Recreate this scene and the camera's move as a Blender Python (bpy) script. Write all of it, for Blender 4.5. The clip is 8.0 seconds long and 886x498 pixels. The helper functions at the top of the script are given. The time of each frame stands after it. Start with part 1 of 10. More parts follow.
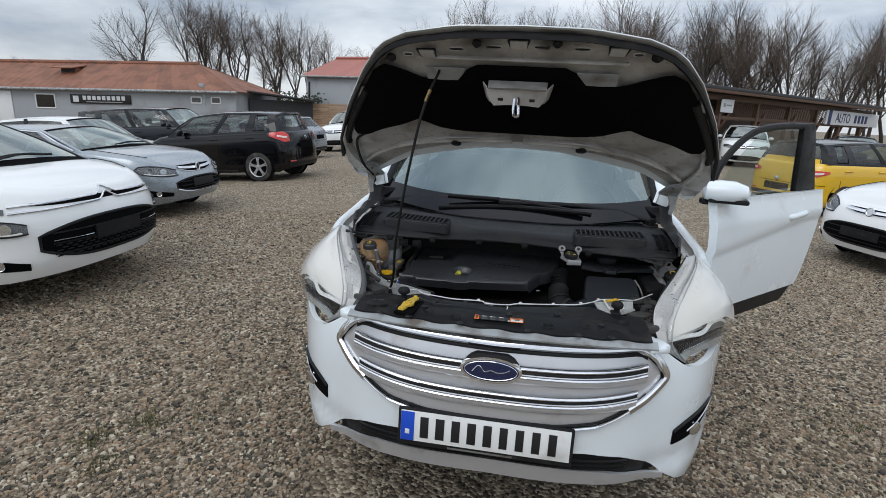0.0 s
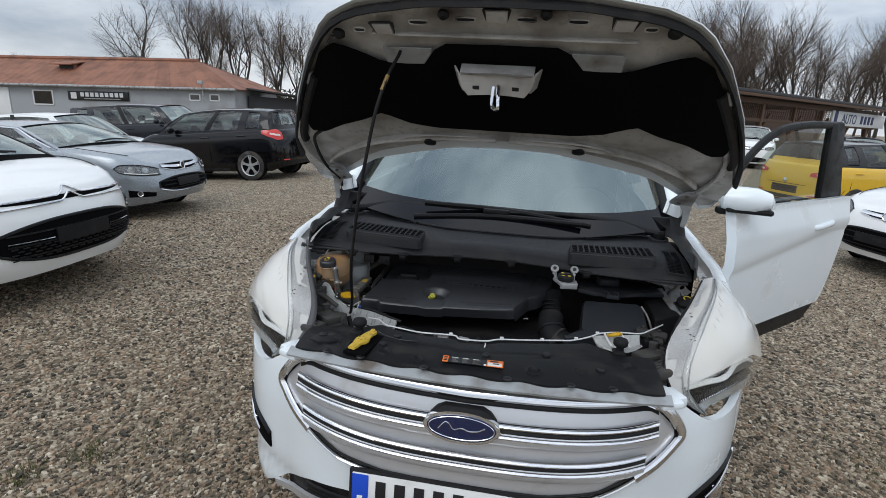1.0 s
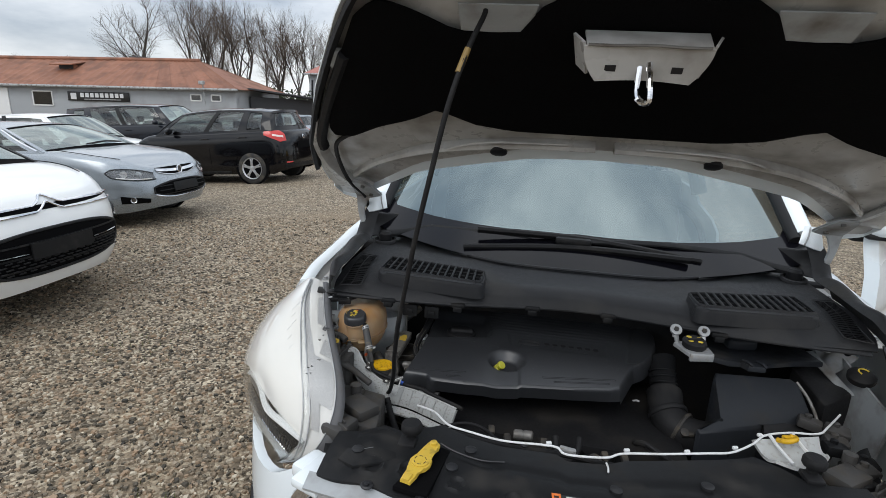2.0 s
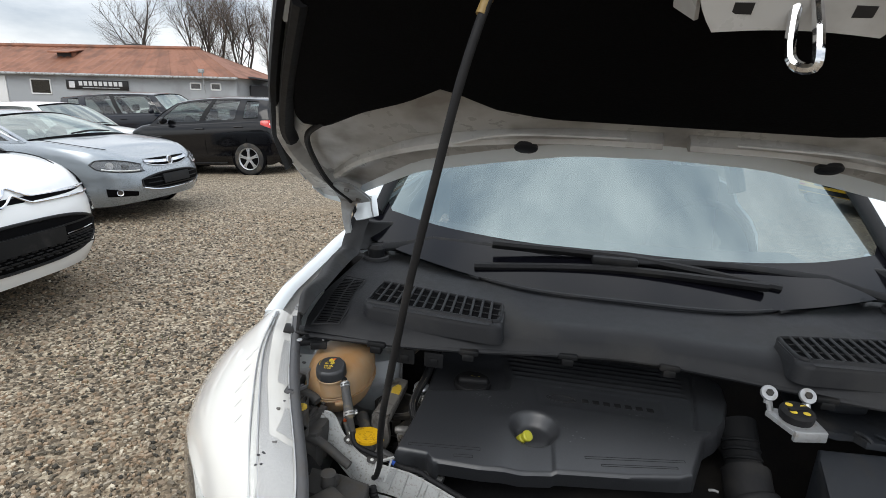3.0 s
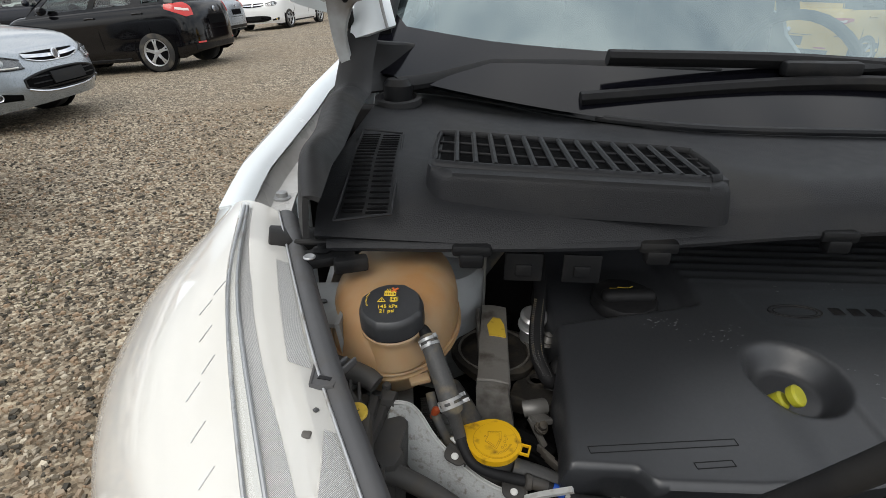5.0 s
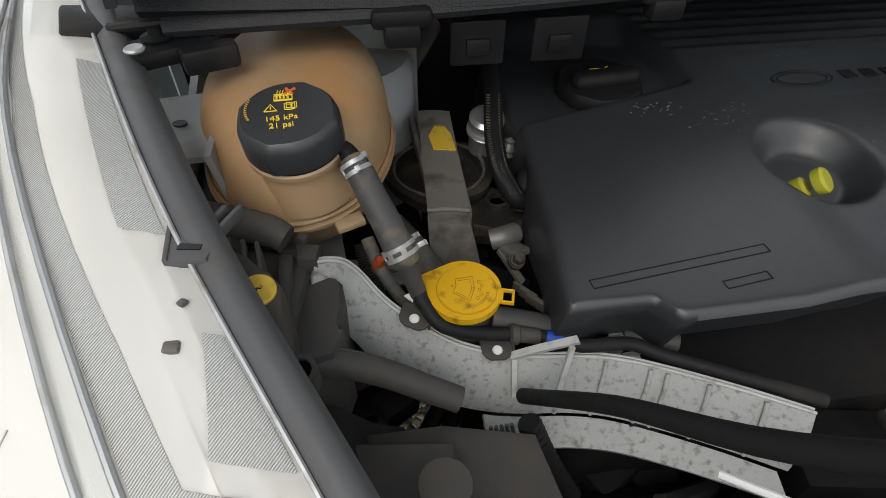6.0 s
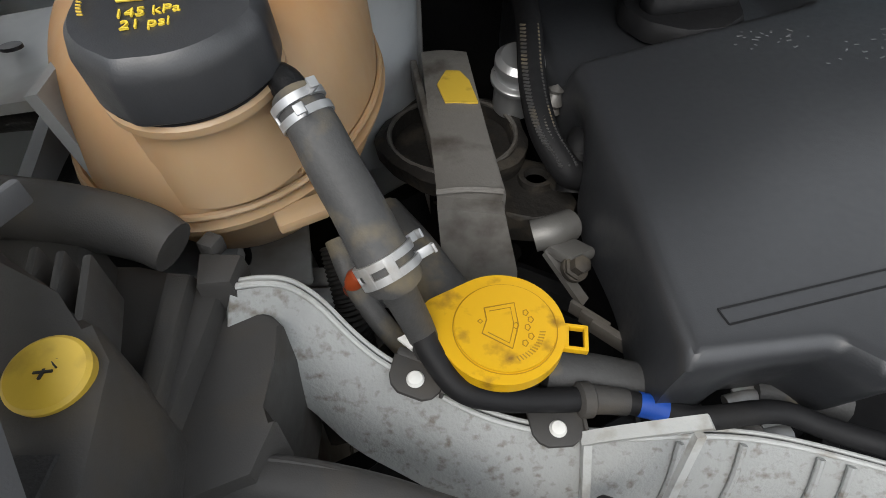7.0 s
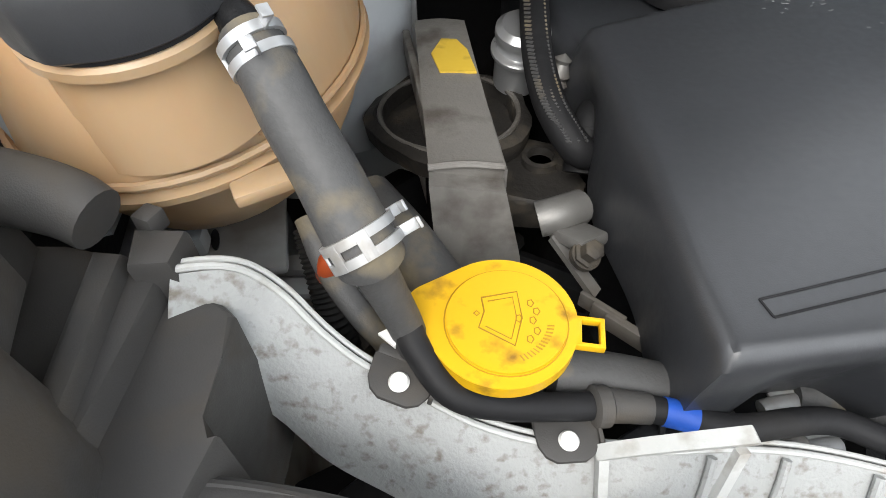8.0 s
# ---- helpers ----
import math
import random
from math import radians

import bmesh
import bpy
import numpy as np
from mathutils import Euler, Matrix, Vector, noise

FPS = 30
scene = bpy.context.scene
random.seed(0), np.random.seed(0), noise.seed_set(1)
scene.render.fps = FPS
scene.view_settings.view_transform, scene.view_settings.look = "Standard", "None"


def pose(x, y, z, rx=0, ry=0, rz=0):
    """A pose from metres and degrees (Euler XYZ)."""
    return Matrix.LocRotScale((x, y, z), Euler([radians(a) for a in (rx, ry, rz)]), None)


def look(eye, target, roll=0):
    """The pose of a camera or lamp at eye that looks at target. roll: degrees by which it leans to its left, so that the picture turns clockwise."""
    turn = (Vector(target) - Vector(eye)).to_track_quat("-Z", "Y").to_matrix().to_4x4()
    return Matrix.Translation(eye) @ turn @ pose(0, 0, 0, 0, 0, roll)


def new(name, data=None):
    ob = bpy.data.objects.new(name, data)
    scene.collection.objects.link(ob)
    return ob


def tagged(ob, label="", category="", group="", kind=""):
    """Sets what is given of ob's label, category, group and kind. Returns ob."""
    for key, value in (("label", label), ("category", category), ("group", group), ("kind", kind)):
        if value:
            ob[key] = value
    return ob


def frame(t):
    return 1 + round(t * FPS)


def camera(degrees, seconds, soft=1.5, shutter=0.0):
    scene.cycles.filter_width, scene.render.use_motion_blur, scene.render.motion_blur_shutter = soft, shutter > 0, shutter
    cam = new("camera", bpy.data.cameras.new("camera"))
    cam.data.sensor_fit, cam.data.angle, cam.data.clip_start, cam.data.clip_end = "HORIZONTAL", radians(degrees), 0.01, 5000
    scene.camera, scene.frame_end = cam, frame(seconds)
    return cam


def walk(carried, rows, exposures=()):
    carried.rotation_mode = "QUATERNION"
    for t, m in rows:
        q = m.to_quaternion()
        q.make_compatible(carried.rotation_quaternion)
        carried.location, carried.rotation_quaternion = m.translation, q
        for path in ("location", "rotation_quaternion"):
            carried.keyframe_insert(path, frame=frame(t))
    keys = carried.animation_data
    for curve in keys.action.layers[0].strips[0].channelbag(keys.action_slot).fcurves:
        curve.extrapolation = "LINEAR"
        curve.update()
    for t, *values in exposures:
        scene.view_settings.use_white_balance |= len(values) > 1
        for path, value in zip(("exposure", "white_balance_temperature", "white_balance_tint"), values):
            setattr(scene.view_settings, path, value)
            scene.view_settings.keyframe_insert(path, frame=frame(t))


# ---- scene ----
cam = camera(79.1, 8.0, 0.5)
PATH = [
    (0, (0.058, -1.477, 1.639), (-0.239, 0.436, 1.138), 3.0),
    (0.5, (0.064, -1.406, 1.635), (-0.233, 0.507, 1.132), 3.1),
    (1, (0.102, -1.136, 1.625), (-0.201, 0.776, 1.120), 3.3),
    (1.5, (0.044, -0.907, 1.613), (-0.265, 1.004, 1.112), 3.2),
    (2, (-0.146, -0.668, 1.607), (-0.456, 1.242, 1.103), 3.2),
    (2.2, (-0.183, -0.594, 1.610), (-0.492, 1.314, 1.096), 3.2),
    (3.3, (-0.236, -0.255, 1.573), (-0.552, 1.636, 1.003), 3.3),
    (3.5, (-0.293, -0.201, 1.557), (-0.602, 1.659, 0.890), 3.0),
    (4, (-0.433, -0.062, 1.487), (-0.729, 1.792, 0.797), 2.8),
    (4.5, (-0.460, 0.027, 1.427), (-0.735, 1.875, 0.714), 3.2),
    (5, (-0.475, 0.107, 1.361), (-0.561, 1.894, 0.467), 0.5),
    (5.2, (-0.470, 0.129, 1.337), (-0.463, 1.881, 0.371), -2.7),
    (6.3, (-0.494, 0.259, 1.253), (-0.266, 1.580, -0.231), 2.0),
    (6.5, (-0.493, 0.279, 1.239), (-0.269, 1.600, -0.246), 2.0),
    (7, (-0.479, 0.323, 1.183), (-0.325, 1.684, -0.274), -1.4),
    (7.5, (-0.474, 0.337, 1.161), (-0.318, 1.708, -0.286), -1.5),
    (8, (-0.474, 0.338, 1.158), (-0.326, 1.696, -0.303), -1.5),
]
walk(cam, [(t, look(eye, target, roll)) for t, eye, target, roll in PATH],
     exposures=[(0.0, -0.2, 6250, 10), (1.0, -0.17, 6250, 10), (2.0, 0.1, 6450, 10), (3.5, 0.4, 6600, 10), (4.5, 0.35, 6750, 10), (5.0, 0.25, 6800, 10),
                (6.3, 0.22, 6900, 10), (6.5, 0.26, 6900, 10), (7.0, 0.8, 6750, 10), (7.5, 1.4, 6750, 10), (8.0, 1.6, 6750, 10)])

# ---- daylight: bright overcast sky, soft sun ----
world = bpy.data.worlds.new("overcast_sky")
scene.world = world
world.use_nodes = True
wn, wl = world.node_tree.nodes, world.node_tree.links
wn.clear()
w_out = wn.new("ShaderNodeOutputWorld")
w_bg = wn.new("ShaderNodeBackground")
w_sky = wn.new("ShaderNodeTexSky")
w_sky.sky_type, w_sky.sun_disc = "NISHITA", False
w_sky.sun_elevation, w_sky.sun_rotation = radians(42), radians(200)
w_tc = wn.new("ShaderNodeTexCoord")
w_map = wn.new("ShaderNodeMapping")
w_map.inputs["Scale"].default_value = (1.0, 1.0, 3.2)
w_cl = wn.new("ShaderNodeTexNoise")
w_cl.inputs["Scale"].default_value, w_cl.inputs["Detail"].default_value, w_cl.inputs["Roughness"].default_value = 2.6, 8.0, 0.55
w_ramp = wn.new("ShaderNodeValToRGB")
w_ramp.color_ramp.elements[0].position, w_ramp.color_ramp.elements[0].color = 0.36, (0.36, 0.41, 0.48, 1)
w_ramp.color_ramp.elements[1].position, w_ramp.color_ramp.elements[1].color = 0.66, (0.90, 0.92, 0.94, 1)
w_sep = wn.new("ShaderNodeSeparateXYZ")
w_up = wn.new("ShaderNodeMapRange")
w_up.inputs["From Min"].default_value, w_up.inputs["From Max"].default_value = 0.0, 1.0
w_up.inputs["To Min"].default_value, w_up.inputs["To Max"].default_value = 0.80, 1.7
w_mul = wn.new("ShaderNodeVectorMath")
w_mul.operation = "SCALE"
w_dim = wn.new("ShaderNodeVectorMath")
w_dim.operation = "SCALE"
w_dim.inputs["Scale"].default_value = 0.1
w_mix = wn.new("ShaderNodeMix")
w_mix.data_type = "RGBA"
w_mix.inputs["Factor"].default_value = 0.88
wl.new(w_tc.outputs["Generated"], w_map.inputs["Vector"])
wl.new(w_map.outputs["Vector"], w_cl.inputs["Vector"])
wl.new(w_cl.outputs["Fac"], w_ramp.inputs["Fac"])
wl.new(w_tc.outputs["Generated"], w_sep.inputs["Vector"])
wl.new(w_sep.outputs["Z"], w_up.inputs["Value"])
wl.new(w_ramp.outputs["Color"], w_mul.inputs[0])
wl.new(w_up.outputs["Result"], w_mul.inputs["Scale"])
wl.new(w_sky.outputs["Color"], w_dim.inputs[0])
wl.new(w_dim.outputs["Vector"], w_mix.inputs["A"])
wl.new(w_mul.outputs["Vector"], w_mix.inputs["B"])
wl.new(w_mix.outputs["Result"], w_bg.inputs["Color"])
w_bg.inputs["Strength"].default_value = 1.35
wl.new(w_bg.outputs["Background"], w_out.inputs["Surface"])
sun = new("sun", bpy.data.lights.new("sun", "SUN"))
sun.data.energy, sun.data.angle, sun.data.color = 0.9, radians(35), (1.0, 0.97, 0.92)
sun.matrix_world = look((-4, -9, 12), (0, 0.6, 1))

# ---- materials ----


def mat(name, color, rough=0.5, metal=0.0, var=0.12, scale=18.0, bump=0.0, bscale=150.0, coat=0.0, dirt=None, cover=0.3, dscale=7.0, pieces=0.0, stretch=(1, 1, 1), spec=0.5):
    """Base colour varied at two scales, with dirt in patches and fine relief."""
    m = bpy.data.materials.new(name)
    m.use_nodes = True
    n, k = m.node_tree.nodes, m.node_tree.links
    b = n["Principled BSDF"]
    b.inputs["Metallic"].default_value = metal
    b.inputs["Specular IOR Level"].default_value = spec
    b.inputs["Coat Weight"].default_value, b.inputs["Coat Roughness"].default_value = coat, 0.04
    tc, mp = n.new("ShaderNodeTexCoord"), n.new("ShaderNodeMapping")
    mp.inputs["Scale"].default_value = stretch
    k.new(tc.outputs["Object"], mp.inputs["Vector"])

    def noised(s, detail=5.0):
        t = n.new("ShaderNodeTexNoise")
        t.inputs["Scale"].default_value, t.inputs["Detail"].default_value = s, detail
        k.new(mp.outputs["Vector"], t.inputs["Vector"])
        return t

    def mixed(f, a, c):
        x = n.new("ShaderNodeMix")
        x.data_type = "RGBA"
        for key, v in (("Factor", f), ("A", a), ("B", c)):
            if isinstance(v, (int, float, tuple)):
                x.inputs[key].default_value = v
            else:
                k.new(v, x.inputs[key])
        return x.outputs["Result"]

    def tone(f):
        return tuple(min(1.0, c * f) for c in color) + (1,)

    big, small = noised(scale), noised(scale * 9)
    col = mixed(big.outputs["Fac"], tone(1 - var), tone(1 + var))
    col = mixed(small.outputs["Fac"], col, tone(1 - var * 0.4))
    if pieces:
        oi, hv = n.new("ShaderNodeObjectInfo"), n.new("ShaderNodeHueSaturation")
        mr = n.new("ShaderNodeMapRange")
        mr.inputs["To Min"].default_value, mr.inputs["To Max"].default_value = 1 - pieces, 1 + pieces
        k.new(oi.outputs["Random"], mr.inputs["Value"])
        k.new(mr.outputs["Result"], hv.inputs["Value"])
        k.new(col, hv.inputs["Color"])
        col = hv.outputs["Color"]
    rgh = n.new("ShaderNodeMapRange")
    rgh.inputs["To Min"].default_value, rgh.inputs["To Max"].default_value = max(0.02, rough * 0.8), min(1.0, rough * 1.2)
    k.new(small.outputs["Fac"], rgh.inputs["Value"])
    rough_out = rgh.outputs["Result"]
    if dirt:
        dn, dr = noised(dscale, 9.0), n.new("ShaderNodeValToRGB")
        dr.color_ramp.elements[0].position, dr.color_ramp.elements[1].position = 0.62 - cover * 0.4, 0.80 - cover * 0.3
        k.new(dn.outputs["Fac"], dr.inputs["Fac"])
        col = mixed(dr.outputs["Color"], col, (*dirt, 1))
        add = n.new("ShaderNodeMath")
        add.operation, add.use_clamp = "MULTIPLY_ADD", True
        add.inputs[1].default_value = 0.35
        k.new(dr.outputs["Color"], add.inputs[0])
        k.new(rough_out, add.inputs[2])
        rough_out = add.outputs["Value"]
    k.new(col, b.inputs["Base Color"])
    k.new(rough_out, b.inputs["Roughness"])
    if bump:
        bp, bn = n.new("ShaderNodeBump"), noised(bscale, 3.0)
        bp.inputs["Strength"].default_value, bp.inputs["Distance"].default_value = bump, 0.003
        k.new(bn.outputs["Fac"], bp.inputs["Height"])
        k.new(bp.outputs["Normal"], b.inputs["Normal"])
    return m


def glass_mat(name, tint, ior=1.5, haze=0.0, haze_color=(0.8, 0.8, 0.78), rough=0.02, shine=(1, 1, 1)):
    """A thin pane: clear tinted film, mirror gloss by angle, some haze."""
    m = bpy.data.materials.new(name)
    m.use_nodes = True
    n, k = m.node_tree.nodes, m.node_tree.links
    n.remove(n["Principled BSDF"])
    tr, gl, mx, fr = n.new("ShaderNodeBsdfTransparent"), n.new("ShaderNodeBsdfGlossy"), n.new("ShaderNodeMixShader"), n.new("ShaderNodeLayerWeight")
    tr.inputs["Color"].default_value = (*tint, 1)
    gl.inputs["Roughness"].default_value = rough
    gl.inputs["Color"].default_value = (*shine, 1)
    fr.inputs["Blend"].default_value = 0.5
    bent, gloss = n.new("ShaderNodeMath"), n.new("ShaderNodeMapRange")
    bent.operation = "POWER"
    bent.inputs[1].default_value = 5.0
    gloss.inputs["To Min"].default_value = ((ior - 1) / (ior + 1)) ** 2
    k.new(fr.outputs["Facing"], bent.inputs[0])
    k.new(bent.outputs["Value"], gloss.inputs["Value"])
    base = tr.outputs["BSDF"]
    if haze:
        df, hz = n.new("ShaderNodeBsdfDiffuse"), n.new("ShaderNodeMixShader")
        df.inputs["Color"].default_value = (*haze_color, 1)
        hz.inputs["Fac"].default_value = haze
        k.new(base, hz.inputs[1])
        k.new(df.outputs["BSDF"], hz.inputs[2])
        base = hz.outputs["Shader"]
    k.new(gloss.outputs["Result"], mx.inputs["Fac"])
    k.new(base, mx.inputs[1])
    k.new(gl.outputs["BSDF"], mx.inputs[2])
    k.new(mx.outputs["Shader"], n["Material Output"].inputs["Surface"])
    return m


M_WHITE = mat("white_paint", (0.765, 0.82, 0.85), 0.25, var=0.03, coat=0.6, dirt=(0.55, 0.53, 0.50), cover=0.05, dscale=3)
M_CHROME = mat("chrome", (0.75, 0.76, 0.78), 0.08, 1.0, var=0.04)
M_SATIN = mat("satin_silver", (0.62, 0.63, 0.65), 0.32, 0.55, var=0.05, dirt=(0.4, 0.39, 0.37), cover=0.12)
M_BLACK = mat("black_plastic", (0.011, 0.0115, 0.0125), 0.45, var=0.3, scale=9, bump=0.12, bscale=500, dirt=(0.032, 0.030, 0.028), cover=0.22, dscale=14, spec=0.18)
M_COVER = mat("engine_cover_plastic", (0.0280, 0.0295, 0.0330), 0.42, var=0.32, scale=34, bump=0.06, bscale=1800, spec=0.8)
M_STRIP = mat("grey_strip_plastic", (0.085, 0.086, 0.090), 0.5, var=0.12, scale=20, bump=0.06, bscale=2000, dirt=(0.09, 0.085, 0.08), cover=0.2, dscale=30, spec=0.3)
M_COWL = mat("cowl_plastic", (0.0175, 0.0185, 0.021), 0.5, var=0.2, scale=8, bump=0.25, bscale=900, dirt=(0.045, 0.044, 0.043), cover=0.3, dscale=6, spec=0.3)
M_BLOCK = mat("grey_black_bracket_plastic", (0.060, 0.058, 0.056), 0.5, var=0.2, scale=20, bump=0.08, bscale=2000, dirt=(0.075, 0.066, 0.055), cover=0.30, dscale=40, spec=0.25)
M_GRIME = mat("grimy_brown_steel", (0.035, 0.032, 0.029), 0.6, 0.2, var=0.3, scale=40, bump=0.2, bscale=300, dirt=(0.10, 0.085, 0.065), cover=0.3, dscale=60)
M_BOOT = mat("dusty_moulded_rubber", (0.024, 0.0245, 0.026), 0.55, var=0.2, scale=12, bump=0.12, bscale=700, dirt=(0.055, 0.052, 0.048), cover=0.3, dscale=10, spec=0.3)
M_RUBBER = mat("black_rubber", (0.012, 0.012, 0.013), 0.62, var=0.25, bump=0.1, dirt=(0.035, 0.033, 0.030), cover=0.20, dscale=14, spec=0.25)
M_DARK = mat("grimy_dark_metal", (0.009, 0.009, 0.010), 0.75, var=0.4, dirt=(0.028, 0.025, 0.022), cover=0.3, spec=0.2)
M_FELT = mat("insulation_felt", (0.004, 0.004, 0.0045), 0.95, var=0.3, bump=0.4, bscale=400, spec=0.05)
M_INNER = mat("unpolished_white_primer", (0.50, 0.497, 0.485), 0.28, var=0.12, scale=5, dirt=(0.27, 0.255, 0.235), cover=0.34, dscale=9)
M_BAY = mat("bay_grey_paint", (0.36, 0.38, 0.39), 0.5, var=0.15, dirt=(0.14, 0.12, 0.10), cover=0.4, dscale=10)
M_ALU = mat("cast_aluminium_carrier", (0.36, 0.37, 0.365), 0.6, 0.05, var=0.14, scale=30, bump=0.20, bscale=700, dirt=(0.19, 0.175, 0.15), cover=0.22, dscale=240)
M_LIP = mat("pale_cast_edge", (0.46, 0.47, 0.46), 0.55, 0.05, var=0.10, scale=60, bump=0.10, bscale=700, dirt=(0.30, 0.28, 0.25), cover=0.2, dscale=90)
M_STEEL = mat("dull_steel", (0.20, 0.195, 0.185), 0.5, 0.5, var=0.18, bump=0.06, bscale=900, dirt=(0.12, 0.10, 0.08), cover=0.3, dscale=20)
M_MOUNT = mat("dull_cast_arm", (0.20, 0.19, 0.175), 0.55, 0.3, var=0.2, scale=30, bump=0.15, bscale=700, dirt=(0.07, 0.06, 0.05), cover=0.3, dscale=40)
M_CLAMP = mat("galvanised_clamp", (0.42, 0.43, 0.44), 0.4, 0.5, var=0.12, dirt=(0.3, 0.28, 0.25), cover=0.25, dscale=60)
M_TANK = mat("aged_translucent_plastic", (0.40, 0.282, 0.170), 0.34, var=0.10, scale=9, bump=0.03, bscale=300, dirt=(0.38, 0.205, 0.085), cover=0.36, dscale=13, stretch=(1, 1, 0.45))
M_TANK.node_tree.nodes["Principled BSDF"].inputs["Subsurface Weight"].default_value = 0.35
M_TANK.node_tree.nodes["Principled BSDF"].inputs["Subsurface Radius"].default_value = (0.012, 0.007, 0.003)
M_YELLOW = mat("yellow_plastic", (0.66, 0.38, 0.008), 0.38, var=0.07, scale=30, dirt=(0.22, 0.11, 0.01), cover=0.12, dscale=110)
M_OCHRE = mat("faded_yellow_plastic", (0.62, 0.42, 0.05), 0.45, var=0.12, scale=40, dirt=(0.2, 0.13, 0.03), cover=0.2, dscale=60)
M_HOSE = mat("weathered_hose_rubber", (0.060, 0.060, 0.060), 0.6, var=0.35, scale=60, bump=0.10, bscale=900, dirt=(0.17, 0.14, 0.09), cover=0.28, dscale=55)
M_BEAD = mat("white_bead_plastic", (0.74, 0.75, 0.75), 0.4, var=0.06, dirt=(0.5, 0.48, 0.44), cover=0.2, dscale=60)
M_RIBGREY = mat("grey_lamp_rib", (0.06, 0.06, 0.062), 0.4, var=0.1)
M_LENSEDGE = mat("thick_lens_edge", (0.52, 0.53, 0.52), 0.2, var=0.08, scale=20, dirt=(0.34, 0.33, 0.30), cover=0.3, dscale=12)
M_BAND = mat("black_glass_print", (0.004, 0.004, 0.006), 0.12, var=0.1, spec=0.25)
M_INK = mat("yellow_print", (0.75, 0.55, 0.05), 0.6, var=0.1, scale=200)
M_RED = mat("red_print", (0.6, 0.12, 0.02), 0.6, var=0.1)
M_ORANGE = mat("orange_print", (0.85, 0.20, 0.03), 0.5, var=0.05)
M_LABELWHITE = mat("white_print", (0.75, 0.75, 0.72), 0.5, var=0.05)
M_BLUE = mat("deep_blue_enamel", (0.005, 0.012, 0.060), 0.12, var=0.08, coat=0.8)
M_EUBLUE = mat("blue_plate_band", (0.01, 0.07, 0.55), 0.4, var=0.04)
M_PLATE = mat("plate_white", (0.78, 0.79, 0.78), 0.35, var=0.03, dirt=(0.55, 0.53, 0.5), cover=0.1)
M_PRINT = mat("black_print", (0.01, 0.01, 0.012), 0.45, var=0.1)
M_TYRE = mat("tyre_rubber", (0.022, 0.022, 0.022), 0.8, var=0.2, bump=0.2, dirt=(0.09, 0.08, 0.065), cover=0.3)
M_RIM = mat("alloy_rim", (0.55, 0.56, 0.57), 0.3, 0.7, var=0.06)
M_SEAT = mat("dark_cloth", (0.03, 0.03, 0.033), 0.9, var=0.2)
M_DASH = mat("dashboard_plastic", (0.02, 0.02, 0.021), 0.6, var=0.15)
M_LENS = glass_mat("hazed_headlamp_lens", (0.95, 0.94, 0.91), 1.5, 0.55, (0.93, 0.92, 0.88), 0.08)
M_CLEAR = glass_mat("clear_lens", (0.94, 0.95, 0.955), 1.42, 0.01)
M_SCREEN = glass_mat("coated_windscreen", (0.30, 0.34, 0.36), 2.8, shine=(0.82, 0.98, 1.0))
M_CARGLASS = glass_mat("parked_car_windscreen", (0.42, 0.50, 0.47), 2.9, shine=(0.93, 1.0, 0.97))
M_SIDEGLASS = glass_mat("parked_car_side_glass", (0.58, 0.63, 0.61), 1.7)
M_GLASS = glass_mat("side_window_glass", (0.66, 0.74, 0.71), 1.8)
M_PANE = glass_mat("house_window_glass", (0.25, 0.28, 0.30), 1.8)
M_LAMPIN = mat("lamp_white_housing", (0.84, 0.83, 0.80), 0.3, var=0.05, dirt=(0.62, 0.58, 0.48), cover=0.2)
M_TAIL = mat("red_tail_lamp", (0.55, 0.02, 0.015), 0.15, var=0.1, coat=0.6)


def hatch_mat(name, a, b, pitch):
    """Fine moulded lines, pitch in metres."""
    m = bpy.data.materials.new(name)
    m.use_nodes = True
    n, k = m.node_tree.nodes, m.node_tree.links
    p = n["Principled BSDF"]
    tc, wv, rp, bp = n.new("ShaderNodeTexCoord"), n.new("ShaderNodeTexWave"), n.new("ShaderNodeValToRGB"), n.new("ShaderNodeBump")
    mp = n.new("ShaderNodeMapping")
    mp.inputs["Rotation"].default_value = (0, 0, radians(35))
    wv.inputs["Scale"].default_value = 0.314 / pitch
    rp.color_ramp.elements[0].color, rp.color_ramp.elements[1].color = (*a, 1), (*b, 1)
    bp.inputs["Strength"].default_value, bp.inputs["Distance"].default_value = 0.6, 0.001
    k.new(tc.outputs["Object"], mp.inputs["Vector"])
    k.new(mp.outputs["Vector"], wv.inputs["Vector"])
    k.new(wv.outputs["Fac"], rp.inputs["Fac"])
    k.new(rp.outputs["Color"], p.inputs["Base Color"])
    k.new(wv.outputs["Fac"], bp.inputs["Height"])
    k.new(bp.outputs["Normal"], p.inputs["Normal"])
    p.inputs["Roughness"].default_value, p.inputs["Metallic"].default_value = 0.3, 0.4
    return m


M_HATCH = hatch_mat("ribbed_lamp_plastic", (0.34, 0.34, 0.34), (0.80, 0.79, 0.76), 0.0009)


